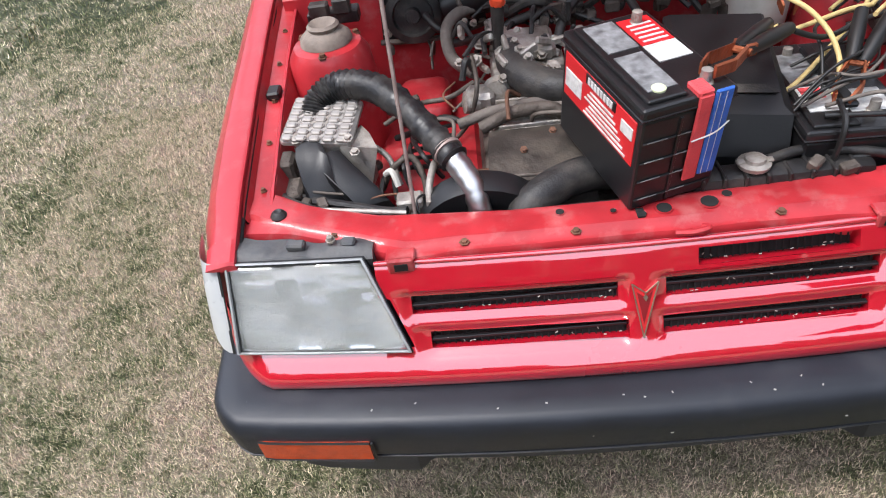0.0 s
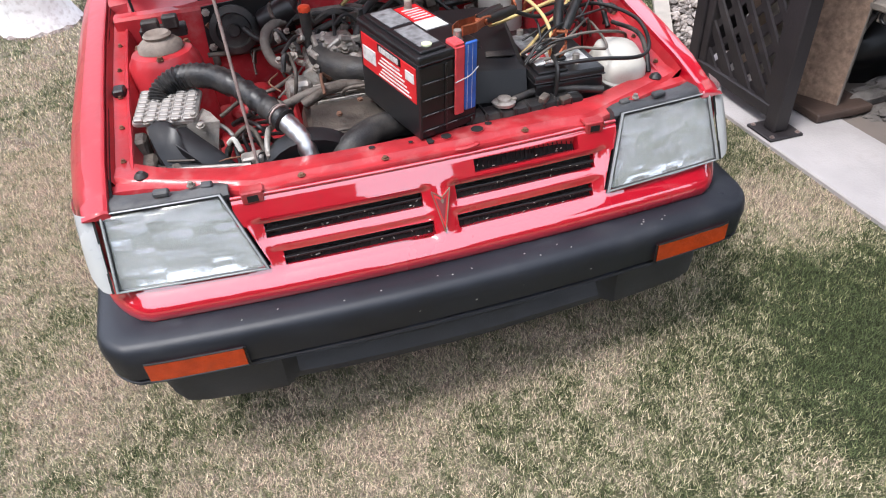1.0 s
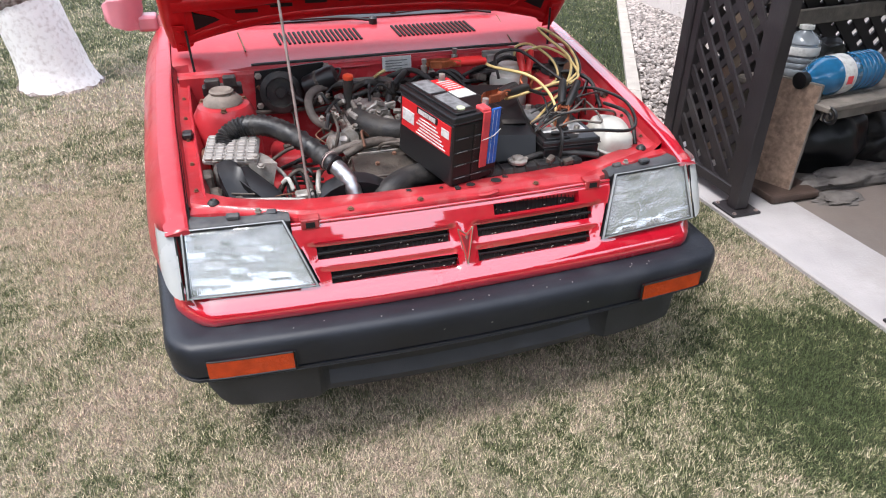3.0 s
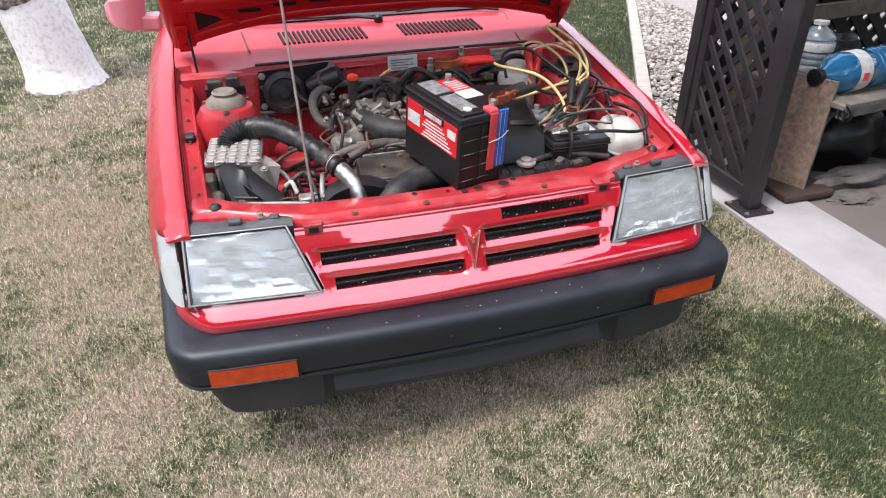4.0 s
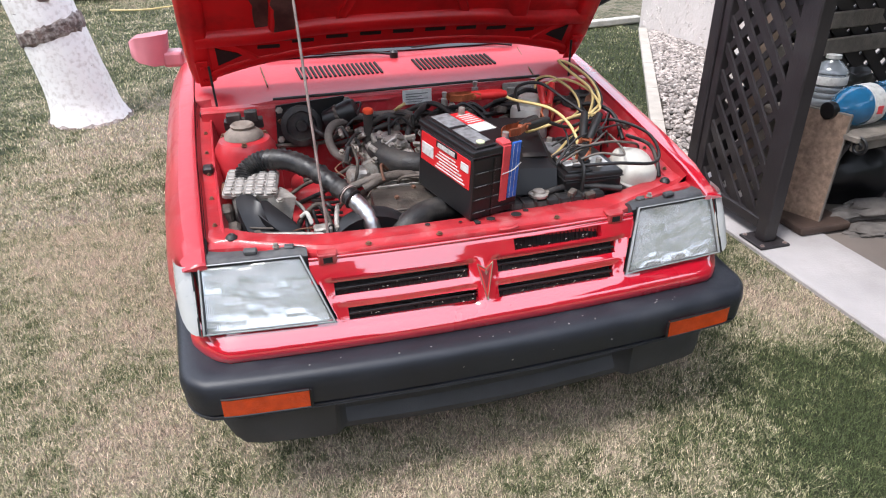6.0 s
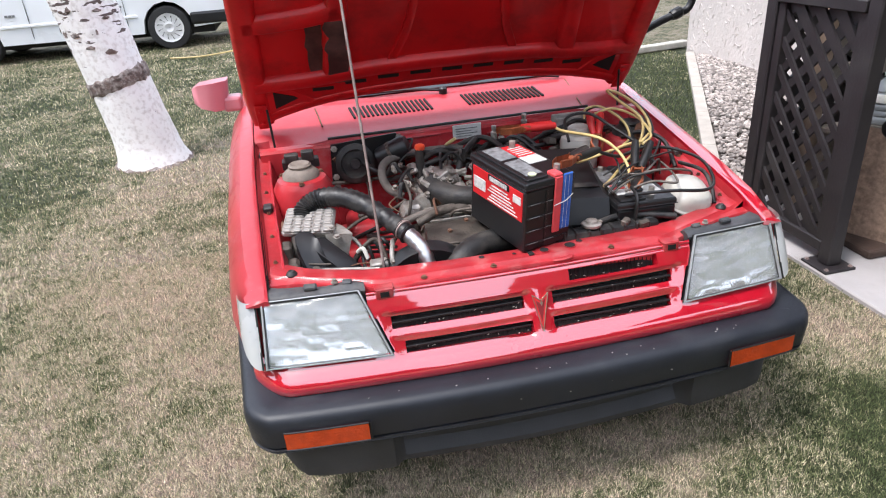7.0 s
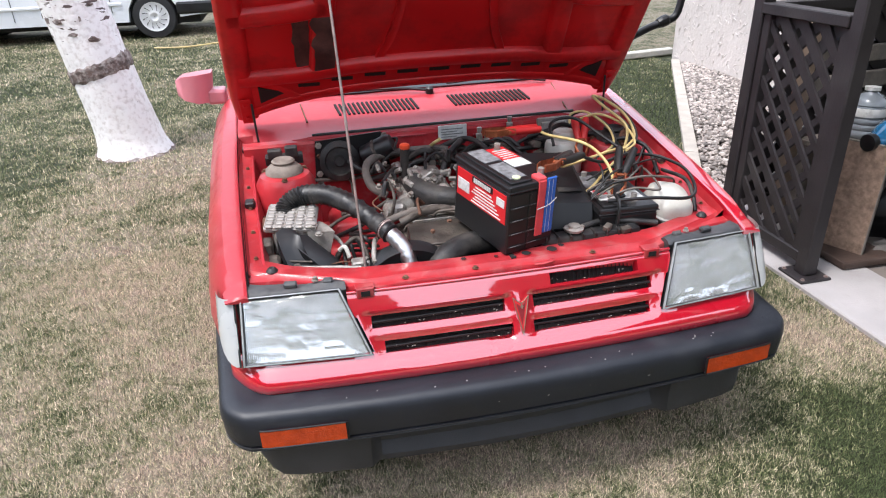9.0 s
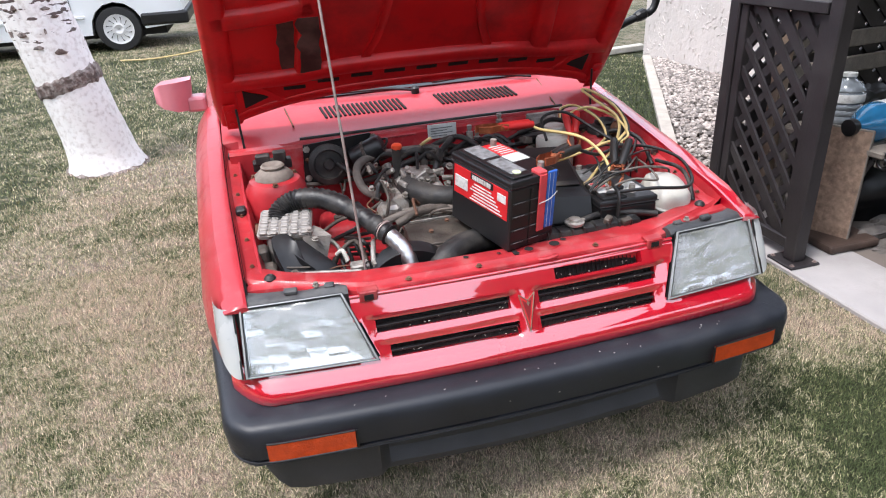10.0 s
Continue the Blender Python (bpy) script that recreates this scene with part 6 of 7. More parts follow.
for k in range(46):
    p = Vector((rng.uniform(-0.27, 0.02), rng.uniform(0.62, 0.85), rng.uniform(0.69, 0.75)))
    if rng.random() < 0.5:
        bolt(bm, p, (rng.uniform(-0.5, 0.5), -0.6, 1), rng.uniform(0.006, 0.011), 0.012)
    else:
        a = rng.uniform(0, 180)
        box(bm, (-0.02, -0.006, -0.008), (0.02, 0.006, 0.008), 0.003, Matrix.Translation(p) @ pose(0, 0, 0, rng.uniform(-30, 30), rng.uniform(-30, 30), a))
part("linkage", bm, ALU, ca)["kind"] = "stuff"
for k in range(14):
    a = Vector((rng.uniform(-0.26, -0.02), rng.uniform(0.65, 0.8), rng.uniform(0.71, 0.75)))
    b = a + Vector((rng.uniform(-0.08, 0.14), rng.uniform(-0.05, 0.12), rng.uniform(-0.06, 0.02)))
    part("vacuum_hose", tubes([a, a.lerp(b, 0.5) + Vector((0, 0, rng.uniform(0.01, 0.05))), b], rng.uniform(0.004, 0.007), 7, 6), RUBBER, ca, "thin rubber vacuum hose", smooth=50)
part("intake_elbow", tubes([(-0.155, 0.735, 0.70), (-0.15, 0.66, 0.708), (-0.11, 0.59, 0.70), (-0.04, 0.56, 0.695), (0.04, 0.585, 0.69), (0.09, 0.6, 0.68)], 0.036, 16, 6), RUBBER, car, "fat black rubber intake elbow", smooth=60)
part("lower_hose", tubes([(-0.185, 0.262, 0.56), (-0.17, 0.27, 0.63), (-0.12, 0.3, 0.655), (-0.05, 0.33, 0.655), (0.04, 0.345, 0.64)], 0.033, 16, 6), RUBBER, car, "fat black radiator hose", smooth=60)
part("small_hose", tubes([(-0.215, 0.28, 0.6), (-0.205, 0.29, 0.645), (-0.185, 0.295, 0.65), (-0.175, 0.29, 0.62)], 0.006, 7), ALU, car, smooth=50)
part("heater_hose", tubes([(-0.24, 0.74, 0.66), (-0.285, 0.77, 0.69), (-0.29, 0.83, 0.735), (-0.24, 0.87, 0.755), (-0.12, 0.88, 0.76), (0.0, 0.885, 0.755)], 0.014, 9, 7), DUSTY_HOSE, car, "grey heater hose", smooth=60)
part("brake_pipe", grown(lambda bm: tube(bm, [(-0.46, 0.92, 0.675), (-0.33, 0.93, 0.665), (-0.2, 0.93, 0.69), (-0.1, 0.925, 0.73)], 0.007, 7), lambda bm: tube(bm, [(-0.3, 0.93, 0.668), (-0.22, 0.91, 0.64), (-0.12, 0.88, 0.65)], 0.004, 6), lambda bm: box(bm, (-0.45, 0.915, 0.64), (-0.43, 0.935, 0.67), 0.003)), GRIME, car, "grimy pipes along the firewall", smooth=50)
for k in range(14):
    x0 = -0.24 + 0.045 * k
    part("bay_hose", tubes([(x0, 0.9 + rng.uniform(-0.05, 0.03), 0.73), (x0 + 0.06, 0.87 + rng.uniform(-0.05, 0.04), 0.75 + rng.uniform(-0.02, 0.03)), (x0 + 0.13, 0.85 + rng.uniform(-0.06, 0.06), 0.72 + rng.uniform(-0.03, 0.03))], rng.uniform(0.005, 0.011), 7, 6), RUBBER, car, "dusty hose before the firewall", smooth=50)
part("upright_hose", tubes([(-0.06, 0.72, 0.68), (-0.03, 0.78, 0.75), (0.03, 0.84, 0.785), (0.06, 0.9, 0.77)], 0.011, 8), RUBBER, car, smooth=50)
for k in range(26):
    p = Vector((rng.uniform(-0.1, 0.35), rng.uniform(0.8, 0.92), rng.uniform(0.7, 0.76)))
    part("connector", boxes((-0.016, -0.01, -0.012), (0.016, 0.01, 0.012), 0.003, Matrix.Translation(p) @ pose(0, 0, 0, rng.uniform(-20, 20), rng.uniform(-20, 20), rng.uniform(0, 180))), GRIME, car, "dusty connector")
for p in ((0.12, 0.9, 0.79), (0.14, 0.88, 0.775), (0.24, 0.93, 0.81)):
    part("firewall_valve", lathes([(0.012, -0.03), (0.012, 0), (0.006, 0.003), (0.009, 0.012), (0.009, 0.022)], Matrix.Translation(p), 10), ALU, car)
part("transaxle", grown(lambda bm: box(bm, (0.1, 0.38, 0.36), (0.4, 0.75, 0.56), 0.04, seg=2)), GRIME, car, smooth=35)
part("splash_panel", boxes((-0.47, 0.45, 0.5), (-0.24, 0.9, 0.53), 0.01), RED_BAY, car, "red sheet-metal panel")
part("cross_panel", grown(lambda bm: box(bm, (-0.43, 0.74, 0.52), (-0.3, 0.92, 0.58), 0.03, seg=3)), RED_BAY, car, smooth=40)
for k in range(5):
    part("bay_cable", tubes([(-0.44 + 0.03 * k, 0.36 + 0.02 * k, 0.6), (-0.43 + 0.02 * k, 0.42, 0.63 + 0.01 * k), (-0.38, 0.47 + 0.03 * k, 0.61), (-0.3, 0.5 + 0.04 * k, 0.58)], 0.005, 7), RUBBER, car, smooth=50)
part("pale_clip", tubes([(-0.425, 0.4, 0.65), (-0.41, 0.385, 0.665), (-0.4, 0.37, 0.64)], 0.006, 7), WHITE_P, car, smooth=50)

# airbox beside the loose battery
ab = part("airbox", loft(bmesh.new(), [[(0.10, 0.34, 0.6), (0.275, 0.30, 0.6), (0.30, 0.56, 0.6), (0.13, 0.6, 0.6)], [(0.10, 0.335, 0.67), (0.278, 0.295, 0.67), (0.305, 0.565, 0.67), (0.13, 0.605, 0.67)], [(0.105, 0.36, 0.74), (0.285, 0.325, 0.735), (0.31, 0.57, 0.80), (0.135, 0.61, 0.80)], [(0.115, 0.38, 0.748), (0.275, 0.345, 0.743), (0.3, 0.56, 0.808), (0.145, 0.6, 0.808)]]), BLACK, car, "black plastic airbox", smooth=25)
part("raised_print", grown(*[(lambda bm, k=k: box(bm, (-0.007, -0.01, 0), (0.007, 0.01, 0.002), 0, Matrix.Translation((0.215 + 0.013 * k, 0.39 - 0.003 * k, 0.757)) @ pose(0, 0, 0, 16, 0, -12))) for k in range(5)]), RUBBER, ab, "raised unreadable lettering")

# brake fluid jar and washer filler by the firewall
fj = part("fluid_reservoir", grown(lambda bm: lathe(bm, [(0.055, 0), (0.064, 0.015), (0.066, 0.1), (0.06, 0.118), (0.038, 0.124), (0.04, 0.146), (0.036, 0.152), (0.01, 0.153)], Matrix.Translation((0.395, 0.8, 0.65)), 24)), WHITE_P, car, "yellowed fluid reservoir", smooth=40)
def moulded_tank(bm):
    """A blow-moulded tank: squarish in plan, sloping shoulders, a raised seam round it."""
    m = pose(0.545, 0.365, 0.668, 10, 8, -10) @ Matrix.Diagonal((0.86, 0.92, 0.95, 1))
    rings = []
    for r, z in ((0.05, -0.12), (0.066, -0.112), (0.072, -0.05), (0.073, 0.0), (0.077, 0.004), (0.077, 0.009), (0.072, 0.013), (0.071, 0.03), (0.067, 0.048), (0.055, 0.06), (0.03, 0.066), (0.006, 0.067)):
        ring = []
        for k in range(36):
            a = 2 * math.pi * k / 36
            c, d = math.cos(a), math.sin(a)
            q = (abs(c) ** 3 + abs(d) ** 3) ** (-1 / 3)
            ring.append(m @ Vector((r * q * c, 1.25 * r * q * d, z)))
        rings.append(ring)
    loft(bm, rings)


part("expansion_bottle", grown(moulded_tank), WHITE_P, car, "cloudy white expansion bottle", smooth=50)
part("bottle_hose", tubes([(0.5, 0.62, 0.735), (0.57, 0.56, 0.775), (0.625, 0.44, 0.77), (0.62, 0.35, 0.74), (0.56, 0.28, 0.735), (0.44, 0.275, 0.75), (0.32, 0.3, 0.745)], 0.0048, 8, 8), CABLE_K, car, "black hose looped over the bottle", smooth=60)
part("bottle_pipe", tubes([(0.6, 0.5, 0.74), (0.615, 0.4, 0.745), (0.61, 0.34, 0.72), (0.6, 0.3, 0.68)], 0.006, 8, 6), RUBBER, car, smooth=60)
for k in range(4):
    part("loom_branch", tubes([(0.45 + 0.02 * k, 0.86, 0.76), (0.52, 0.78 - 0.03 * k, 0.79), (0.56, 0.66, 0.76 - 0.01 * k), (0.55, 0.56, 0.72)], 0.007, 7), RUBBER, car, smooth=50)
part("coil", lathes([(0.026, 0), (0.026, 0.09), (0.018, 0.1), (0.008, 0.12)], aim((0.55, 0.7, 0.72), (0.3, -0.1, 1)), 14), RUST, car, "rusty ignition coil", smooth=40)


# ---- batteries, tools and cables ----
def car_battery(name, corner, u, w, size, label):
    """A battery standing with its lower front corner there, long side along u, upright w."""
    u, w = Vector(u).normalized(), Vector(w).normalized()
    w = (w - u * w.dot(u)).normalized()
    v = u.cross(w)
    L, W, H = size
    m = Matrix(((u.x, v.x, w.x, corner[0]), (u.y, v.y, w.y, corner[1]), (u.z, v.z, w.z, corner[2]), (0, 0, 0, 1)))
    t = thing(name, corner, label, "battery")
    part("case", boxes((0, 0, 0), (L, W, H * 0.86), 0.005, m, 2), BAT, t)
    part("lid", grown(lambda bm: box(bm, (-0.003, -0.003, H * 0.86), (L + 0.003, W + 0.003, H * 0.97), 0.006, m, 2), lambda bm: box(bm, (0.008, 0.01, H * 0.965), (L - 0.008, W * 0.5, H), 0.004, m, 2), lambda bm: box(bm, (-0.0045, -0.0045, H * 0.88), (L + 0.0045, W + 0.0045, H * 0.895), 0.001, m)), BAT, t)
    return t, m, (L, W, H)


bt, BM, (BL, BW, BH) = car_battery("loose_battery", (-0.012, 0.195, 0.672), (-0.306, 0.948, 0.081), (0.036, -0.074, 0.997), (0.252, 0.15, 0.2), "loose black car battery with red label standing on the radiator support")
part("side_label", boxes((0.012, -0.0015, 0.084), (BL - 0.012, 0.002, 0.165), 0.001, BM), LAB_RED, bt, "red side label")
part("label_patch", boxes((BL - 0.075, -0.003, 0.104), (BL - 0.018, 0.0, 0.138), 0.001, BM), LAB_WHITE, bt, "white panel")
part("label_patch", boxes((0.018, -0.003, 0.128), (0.052, 0.0, 0.15), 0.001, BM), LAB_WHITE, bt, "white panel")
part("label_mark", boxes((0.07, -0.003, 0.146), (0.165, 0.0, 0.1645), 0.001, BM), BLACK, bt, "black brand field")
part("label_mark_bars", grown(*[(lambda bm, k=k: box(bm, (0.078 + 0.01 * k, -0.0045, 0.149), (0.0855 + 0.01 * k, -0.002, 0.161), 0, BM)) for k in range(8)]), LAB_WHITE, bt)
part("label_print", grown(*[(lambda bm, k=k: box(bm, (0.03 + 0.009 * k, -0.003, 0.09 + 0.009 * k), (0.165 - 0.008 * (k % 3), 0.0, 0.0932 + 0.009 * k), 0, BM)) for k in range(6)]), LAB_WHITE, bt, "rows of unreadable white print")
part("end_ribs", grown(*[(lambda bm, k=k: box(bm, (-0.003, 0.006, 0.02 + 0.037 * k), (0.001, BW - 0.006, 0.023 + 0.037 * k), 0.001, BM)) for k in range(4)], lambda bm: box(bm, (-0.003, 0.062, 0.004), (0.001, 0.068, 0.165), 0.001, BM)), BAT, bt)
part("rib_scuffs", grown(*[(lambda bm, k=k, j=j: box(bm, (-0.0036, 0.012 + 0.05 * j, 0.0225 + 0.037 * k), (-0.002, 0.045 + 0.05 * j, 0.0235 + 0.037 * k), 0, BM)) for k in range(4) for j in range(2)]), LAB_GREY, bt)["kind"] = "stuff"
part("top_label", boxes((0.03, 0.022, BH - 0.0005), (0.13, 0.07, BH + 0.0015), 0, BM), LAB_GREY, bt, "worn silver warning label")
part("top_label", boxes((0.145, 0.022, BH - 0.0005), (BL - 0.02, 0.075, BH + 0.0015), 0, BM), LAB_GREY, bt, "worn silver warning label")
part("top_sticker", boxes((0.1, 0.085, BH * 0.97), (0.15, 0.142, BH * 0.97 + 0.0016), 0, BM), LAB_WHITE, bt, "white sticker")
part("top_sticker", boxes((0.151, 0.085, BH * 0.97), (0.235, 0.142, BH * 0.97 + 0.0016), 0, BM), LAB_RED, bt, "red sticker with white print")
part("sticker_print", grown(*[(lambda bm, k=k: box(bm, (0.158 + 0.013 * k, 0.092, BH * 0.97 + 0.0015), (0.163 + 0.013 * k, 0.136, BH * 0.97 + 0.0026), 0, BM)) for k in range(5)]), LAB_WHITE, bt)
part("charge_eye", lathes([(0.011, 0), (0.011, 0.003), (0.009, 0.004)], BM @ Matrix.Translation((0.032, 0.04, BH)), 18), LIME, bt, "pale green charge indicator")
for x, y in ((0.028, 0.115), (BL - 0.03, 0.115)):
    part("terminal", lathes([(0.013, 0), (0.009, 0.003), (0.0085, 0.02), (0.004, 0.021)], BM @ Matrix.Translation((x, y, BH * 0.97)), 14), ALU, bt, "lead terminal")
# the red and blue lifting straps hang down the end of the case
part("lifting_strap", grown(lambda bm: box(bm, (-0.007, 0.086, 0.038), (-0.001, 0.11, 0.195), 0.002, BM), lambda bm: box(bm, (-0.005, 0.084, 0.19), (0.03, 0.11, 0.203), 0.003, BM)), LAB_CORAL, bt, "red woven strap")
part("lifting_strap", grown(lambda bm: box(bm, (-0.008, 0.111, 0.042), (-0.002, 0.142, 0.2), 0.003, BM)), LAB_BLUE, bt, "blue woven strap")
part("strap_stitching", grown(*[(lambda bm, k=k: box(bm, (-0.0088, 0.116 + 0.012 * k, 0.045), (-0.0078, 0.1166 + 0.012 * k, 0.195), 0, BM)) for k in range(2)], lambda bm: tube(bm, [BM @ Vector((-0.008, 0.085, 0.118)), BM @ Vector((-0.011, 0.12, 0.126)), BM @ Vector((-0.009, 0.144, 0.14))], 0.0012, 6)), LAB_WHITE, bt)

b2, CM, (CL, CW, CH) = car_battery("car_battery", (0.288, 0.275, 0.552), (0.04, 1, 0.0), (0, 0, 1), (0.3, 0.17, 0.185), "black car battery with worn pale labels fitted in the engine bay")
b2["label"] = "black car battery with worn pale labels fitted in the engine bay"
part("top_label", boxes((0.05, 0.02, CH), (0.13, 0.08, CH + 0.0015), 0, CM), LAB_WHITE, b2, "worn pale label")
part("top_label", boxes((0.05, 0.085, CH * 0.97), (0.12, 0.155, CH * 0.97 + 0.0015), 0, CM), LAB_WHITE, b2, "worn pale label")
part("top_label", boxes((0.14, 0.02, CH), (0.25, 0.08, CH + 0.0015), 0, CM), LAB_GREY, b2, "worn grey label")
part("label_mark", boxes((0.09, 0.025, CH + 0.001), (0.125, 0.06, CH + 0.003), 0, CM), LAB_CORAL, b2)
part("handle_bar", boxes((0.05, CW * 0.5 - 0.012, CH), (0.26, CW * 0.5 + 0.012, CH + 0.012), 0.004, CM), BLACK, b2)
part("hold_down", grown(lambda bm: tube(bm, [CM @ Vector((-0.008, -0.004, 0.1)), CM @ Vector((-0.008, 0.08, 0.13)), CM @ Vector((-0.008, CW, 0.13))], 0.004, 6), lambda bm: tube(bm, [CM @ Vector((-0.008, 0.04, 0.04)), CM @ Vector((-0.01, 0.05, CH)), CM @ Vector((0.05, 0.06, CH + 0.02))], 0.005, 6)), CABLE_K, b2, smooth=50)
for x, y in ((0.05, 0.12), (0.25, 0.05)):
    part("terminal", lathes([(0.014, 0), (0.009, 0.003), (0.0085, 0.02)], CM @ Matrix.Translation((x, y, CH * 0.97)), 14), ALU, b2)


def clamp(parent, jaw, tail, grip_mat, jaw_mat, spread=0.022):
    """A spring clamp: two toothed jaws at one end, two sleeved grips at the other."""
    jaw, tail = Vector(jaw), Vector(tail)
    mid = jaw.lerp(tail, 0.42)
    d = (tail - jaw).normalized()
    s = d.cross(Vector((0, 0, 1))).normalized()
    up = Vector((0, 0, 1))

    def jaw_half(bm, k):
        rings = []
        for c, o in ((jaw, 0.004), (jaw.lerp(mid, 0.4), 0.014), (mid, 0.004), (mid + d * 0.02, 0.01)):
            c = c + s * k * o
            rings.append([c + up * 0.011 + s * 0.005 * k, c - up * 0.011 + s * 0.005 * k, c - up * 0.009 + s * 0.009 * k, c + up * 0.009 + s * 0.009 * k])
        loft(bm, rings)

    for k in (-1, 1):
        j = part("clamp_jaw", grown(lambda bm: jaw_half(bm, k)), jaw_mat, parent, "copper clamp jaw")
    part("clamp_pivot", grown(lambda bm: rod(bm, mid - s * 0.018, mid + s * 0.018, 0.006)), jaw_mat, parent)
    for k in (-1, 1):
        part("grip", tubes([mid + s * k * 0.008, mid.lerp(tail, 0.5) + s * k * spread * 0.7, tail + s * k * spread], 0.012, 9, 5, lambda i, n: 0.010 + 0.003 * math.sin(math.pi * i / n)), grip_mat, parent, "insulated grip", smooth=60)
    return j


jc = thing("jumper_cables", (0.35, 0.55, 0.74), "black and yellow jumper cables with red and black clamps", "jumper cables")
clamp(jc, (0.055, 0.62, 0.875), (0.245, 0.66, 0.862), RED_GRIP, COPPER, 0.012)
clamp(jc, BM @ Vector((0.028, 0.115, BH + 0.012)), (0.275, 0.43, 0.845), CABLE_K, COPPER, 0.018)
clamp(jc, (0.36, 0.33, 0.75), (0.45, 0.46, 0.835), CABLE_K, COPPER, 0.022)
clamp(jc, (0.41, 0.68, 0.75), (0.44, 0.78, 0.845), RED_GRIP, COPPER, 0.02)


def pair_cable(a, r=0.0046):
    """Twin cable: a yellow and a black lead side by side."""
    line = smooth_line(a, 9)
    part("yellow_lead", tubes(line, r, 8, straight=True), CABLE_Y, jc, "yellow lead", smooth=60)
    part("black_lead", tubes([p + Vector((0.0085, 0.002, -0.003)) for p in line], r, 8, straight=True), CABLE_K, jc, "black lead", smooth=60)


def lead(pts, material, label, r=0.0046):
    part(label.replace(" ", "_"), tubes(pts, r, 8, 9), material, jc, label, smooth=60)


lead([(0.24, 0.655, 0.862), (0.263, 0.62, 0.85), (0.323, 0.5, 0.855), (0.364, 0.45, 0.825), (0.377, 0.4, 0.785), (0.355, 0.35, 0.75)], CABLE_Y, "yellow lead")
lead([(0.275, 0.43, 0.845), (0.24, 0.45, 0.805), (0.361, 0.5, 0.806), (0.44, 0.53, 0.81), (0.495, 0.55, 0.805)], CABLE_Y, "yellow lead")
pair_cable([(0.495, 0.55, 0.805), (0.56, 0.62, 0.82), (0.575, 0.72, 0.86), (0.54, 0.8, 0.895), (0.505, 0.83, 0.905), (0.515, 0.76, 0.885), (0.55, 0.66, 0.84), (0.512, 0.6, 0.775), (0.417, 0.5, 0.765), (0.33, 0.42, 0.745), (0.274, 0.38, 0.735)])
pair_cable([(0.42, 0.82, 0.82), (0.43, 0.83, 0.85), (0.47, 0.8, 0.86), (0.51, 0.72, 0.83), (0.51, 0.66, 0.79), (0.46, 0.62, 0.77)], 0.004)
lead([(0.44, 0.78, 0.845), (0.5, 0.76, 0.86), (0.55, 0.68, 0.84), (0.53, 0.56, 0.82), (0.45, 0.46, 0.83)], CABLE_Y, "yellow lead", 0.004)
lead([(0.3, 0.66, 0.8), (0.32, 0.74, 0.85), (0.4, 0.74, 0.86), (0.46, 0.66, 0.82), (0.5, 0.6, 0.79)], CABLE_K, "black lead", 0.005)
lead([(0.275, 0.43, 0.845), (0.36, 0.44, 0.81), (0.45, 0.5, 0.8), (0.53, 0.55, 0.79)], CABLE_K, "black lead", 0.005)

rng = random.Random(31)
for k in range(9):
    a = Vector((rng.uniform(0.28, 0.36), rng.uniform(0.3, 0.5), 0.745))
    b = Vector((rng.uniform(0.46, 0.6), rng.uniform(0.4, 0.62), rng.uniform(0.73, 0.78)))
    mid = a.lerp(b, 0.5) + Vector((rng.uniform(-0.05, 0.05), rng.uniform(-0.12, 0.06), rng.uniform(0.01, 0.05)))
    part("battery_wire", tubes([a, a.lerp(mid, 0.5) + Vector((0, 0, 0.015)), mid, b, b + Vector((0.03, 0.05, -0.06))], rng.uniform(0.0022, 0.0036), 7, 7), rng.choice((CABLE_K, CABLE_K, RUBBER, DUSTY_HOSE)), car, "thin battery wire", smooth=60)
for k in range(16):
    a = Vector((rng.uniform(-0.44, -0.1), rng.uniform(0.33, 0.9), rng.uniform(0.6, 0.7)))
    b = a + Vector((rng.uniform(-0.1, 0.16), rng.uniform(-0.12, 0.12), rng.uniform(-0.05, 0.05)))
    part("bay_wire", tubes([a, a.lerp(b, 0.4) + Vector((rng.uniform(-0.04, 0.04), 0, rng.uniform(0.0, 0.04))), b], rng.uniform(0.0022, 0.005), 7, 6), rng.choice((DUSTY_HOSE, RUBBER, GRIME, RUST)), car, "thin engine-bay wire", smooth=60)

sd = thing("screwdriver", (-0.19, 0.72, 0.7), "dark-handled screwdriver with an orange cap stuck upright in the carburettor", "screwdriver")
d = Vector((0.05, -0.06, 1)).normalized()
p0 = Vector((-0.182, 0.715, 0.725))
part("handle", tubes([p0, p0 + d * 0.05, p0 + d * 0.1], 0.015, 10, 6, lambda i, n: 0.011 + 0.005 * i / n), RUBBER, sd, smooth=60)
part("end_cap", lathes([(0.015, 0), (0.017, 0.006), (0.015, 0.014), (0.008, 0.017)], aim(p0 + d * 0.098, d), 14), ORANGE, sd, "orange cap", smooth=50)
part("shank", tubes([p0 - d * 0.03, p0], 0.004, 6), STEEL, sd)
rd = part("yellow_dipstick", tubes([(-0.06, 0.9, 0.76), (-0.05, 0.86, 0.785), (-0.03, 0.85, 0.8)], 0.006, 7), CABLE_Y, car, smooth=50)

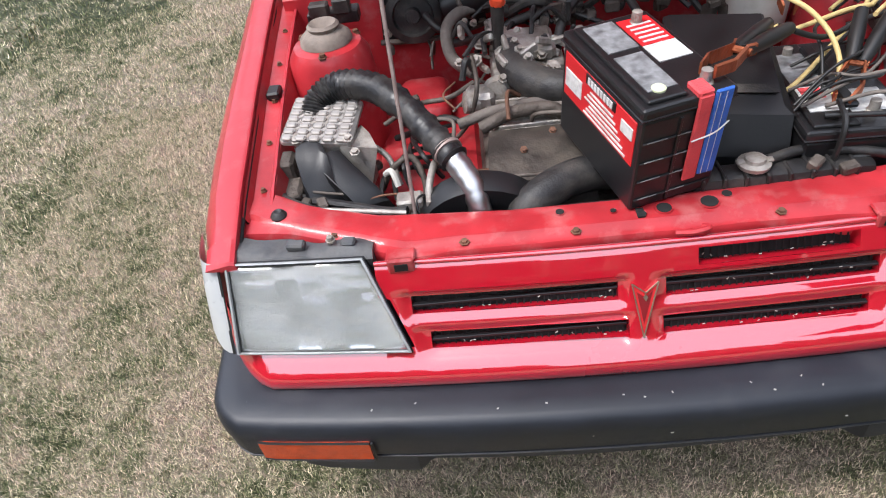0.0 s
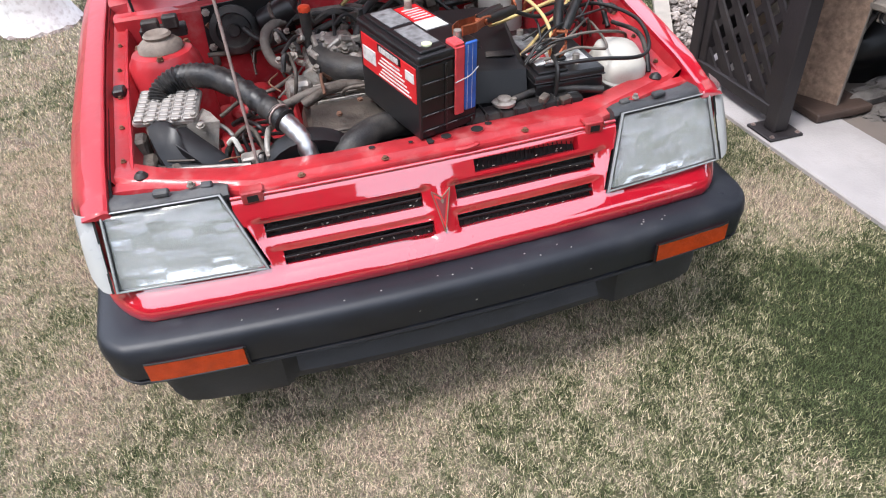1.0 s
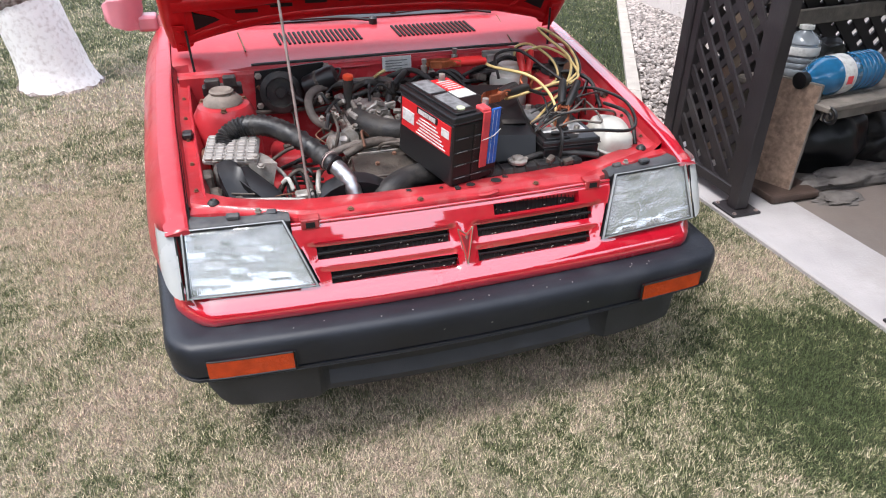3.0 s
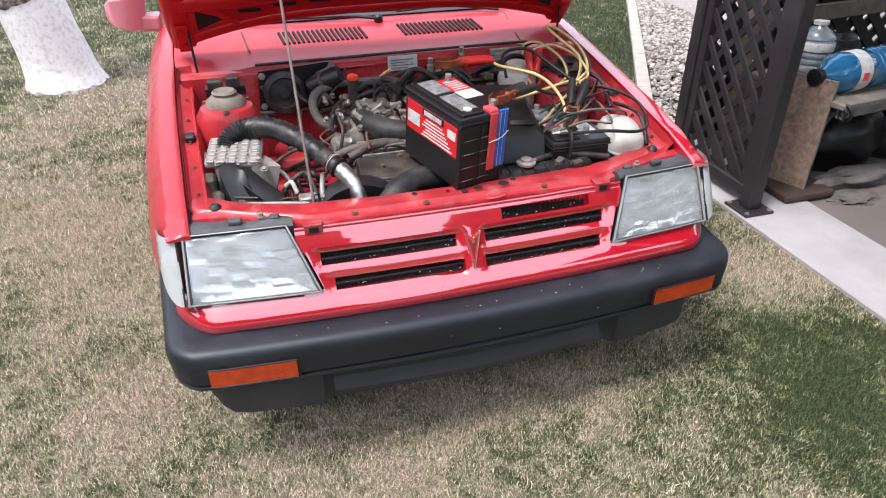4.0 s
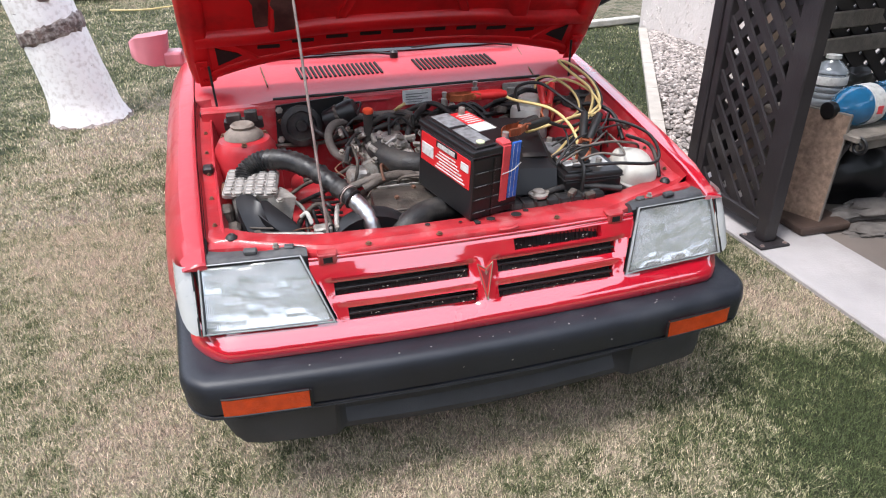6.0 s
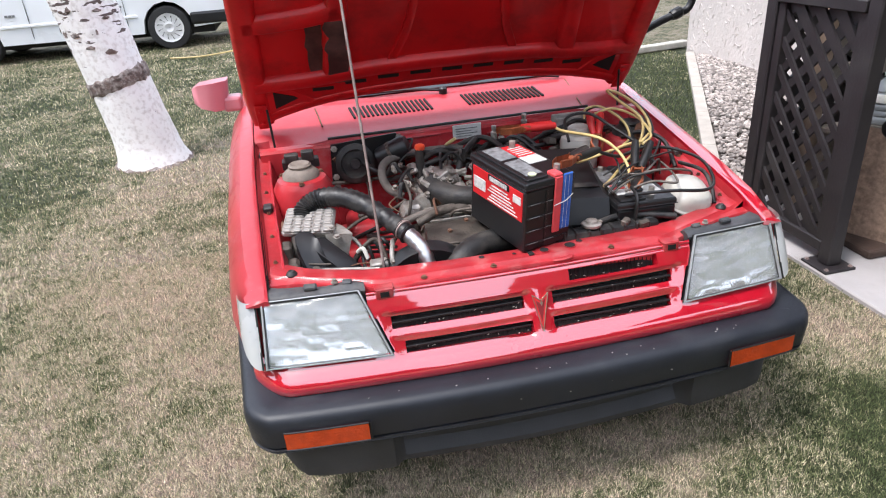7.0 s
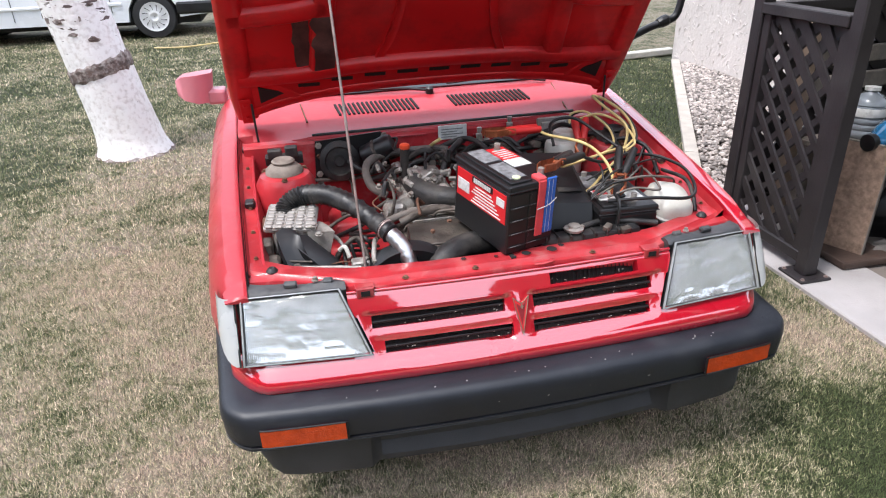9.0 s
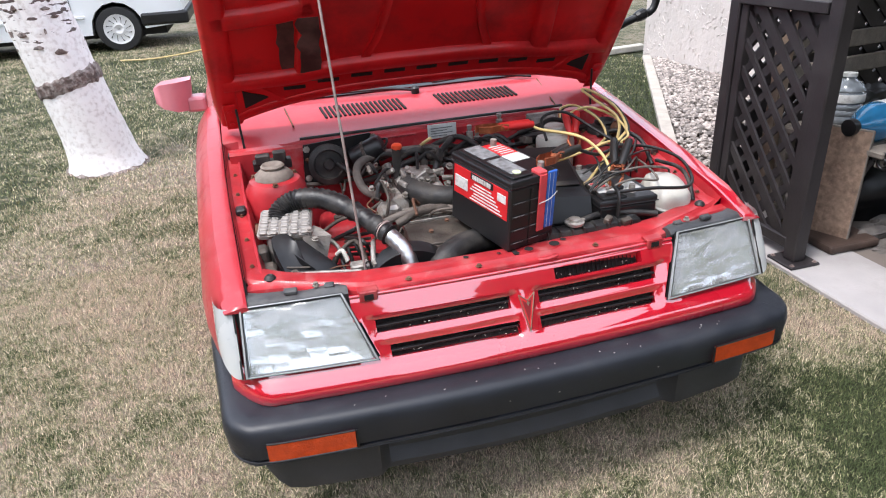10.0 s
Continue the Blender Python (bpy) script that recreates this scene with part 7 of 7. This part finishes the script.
# small fittings round the bay
for p, q in (((-0.44, 0.93, 0.76), (-0.4, 0.93, 0.7)), ((-0.62, 0.5, 0.7), (-0.62, 0.56, 0.7)), ((-0.63, 0.62, 0.68), (-0.62, 0.66, 0.66))):
    part("clip", grown(lambda bm: rod(bm, p, q, 0.007)), RUST, car)
for pts, r, m in (([(-0.2, 0.935, 0.79), (-0.17, 0.9, 0.8), (-0.2, 0.86, 0.765), (-0.23, 0.85, 0.74)], 0.004, RUBBER), ([(-0.46, 0.46, 0.69), (-0.42, 0.44, 0.66), (-0.4, 0.4, 0.62)], 0.006, ALU),
                  ([(-0.3, 0.62, 0.56), (-0.26, 0.6, 0.62), (-0.235, 0.6, 0.7), (-0.24, 0.66, 0.74)], 0.005, GRIME), ([(-0.22, 0.56, 0.675), (-0.1, 0.5, 0.685), (0.0, 0.44, 0.68), (0.06, 0.42, 0.66)], 0.0035, GRIME),
                  ([(-0.25, 0.36, 0.66), (-0.2, 0.33, 0.668), (-0.12, 0.33, 0.665), (-0.06, 0.34, 0.66)], 0.004, GRIME), ([(-0.56, 0.36, 0.655), (-0.5, 0.35, 0.65), (-0.45, 0.36, 0.645)], 0.003, GRIME),
                  ([(-0.05, 0.9, 0.745), (0.05, 0.86, 0.79), (0.1, 0.8, 0.78), (0.13, 0.72, 0.74)], 0.009, RUBBER), ([(-0.28, 0.88, 0.67), (-0.2, 0.84, 0.7), (-0.1, 0.83, 0.74), (0.02, 0.84, 0.75)], 0.01, RUBBER),
                  ([(-0.58, 0.3, 0.66), (-0.53, 0.285, 0.668), (-0.46, 0.275, 0.665), (-0.38, 0.27, 0.655)], 0.005, ALU), ([(-0.44, 0.42, 0.6), (-0.41, 0.4, 0.66), (-0.37, 0.41, 0.675), (-0.35, 0.38, 0.63), (-0.36, 0.34, 0.58)], 0.006, GRIME),
                  ([(-0.42, 0.6, 0.6), (-0.36, 0.56, 0.64), (-0.31, 0.58, 0.65), (-0.26, 0.56, 0.64)], 0.007, RUBBER), ([(-0.45, 0.66, 0.6), (-0.38, 0.68, 0.63), (-0.3, 0.66, 0.65), (-0.24, 0.68, 0.67)], 0.006, GRIME),
                  ([(-0.6, 0.42, 0.62), (-0.62, 0.36, 0.65), (-0.58, 0.32, 0.655), (-0.53, 0.31, 0.64)], 0.01, RUBBER), ([(-0.33, 0.3, 0.56), (-0.34, 0.31, 0.65), (-0.33, 0.36, 0.68), (-0.32, 0.42, 0.66)], 0.007, ALU),
                  ([(0.3, 0.9, 0.76), (0.36, 0.86, 0.79), (0.42, 0.88, 0.8), (0.5, 0.86, 0.78)], 0.008, RUBBER), ([(0.5, 0.7, 0.78), (0.55, 0.66, 0.8), (0.6, 0.6, 0.78), (0.6, 0.52, 0.72)], 0.007, RUBBER)):
    part("bay_pipe", tubes(pts, r, 8, 7), m, car, smooth=50)
for x, y, z, a in ((-0.6, 0.36, 0.645, 20), (-0.575, 0.34, 0.64, 70), (-0.54, 0.33, 0.645, 110), (-0.46, 0.5, 0.6, 30), (-0.4, 0.55, 0.58, 60), (0.35, 0.24, 0.68, 10), (0.3, 0.25, 0.688, 40), (-0.38, 0.7, 0.63, 15), (-0.15, 0.62, 0.69, 35), (0.3, 0.8, 0.73, 10), (0.52, 0.8, 0.76, 50)):
    part("fitting", boxes((-0.014, -0.009, -0.008), (0.014, 0.009, 0.01), 0.003, pose(x, y, z, 8, -6, a)), GRIME, car)
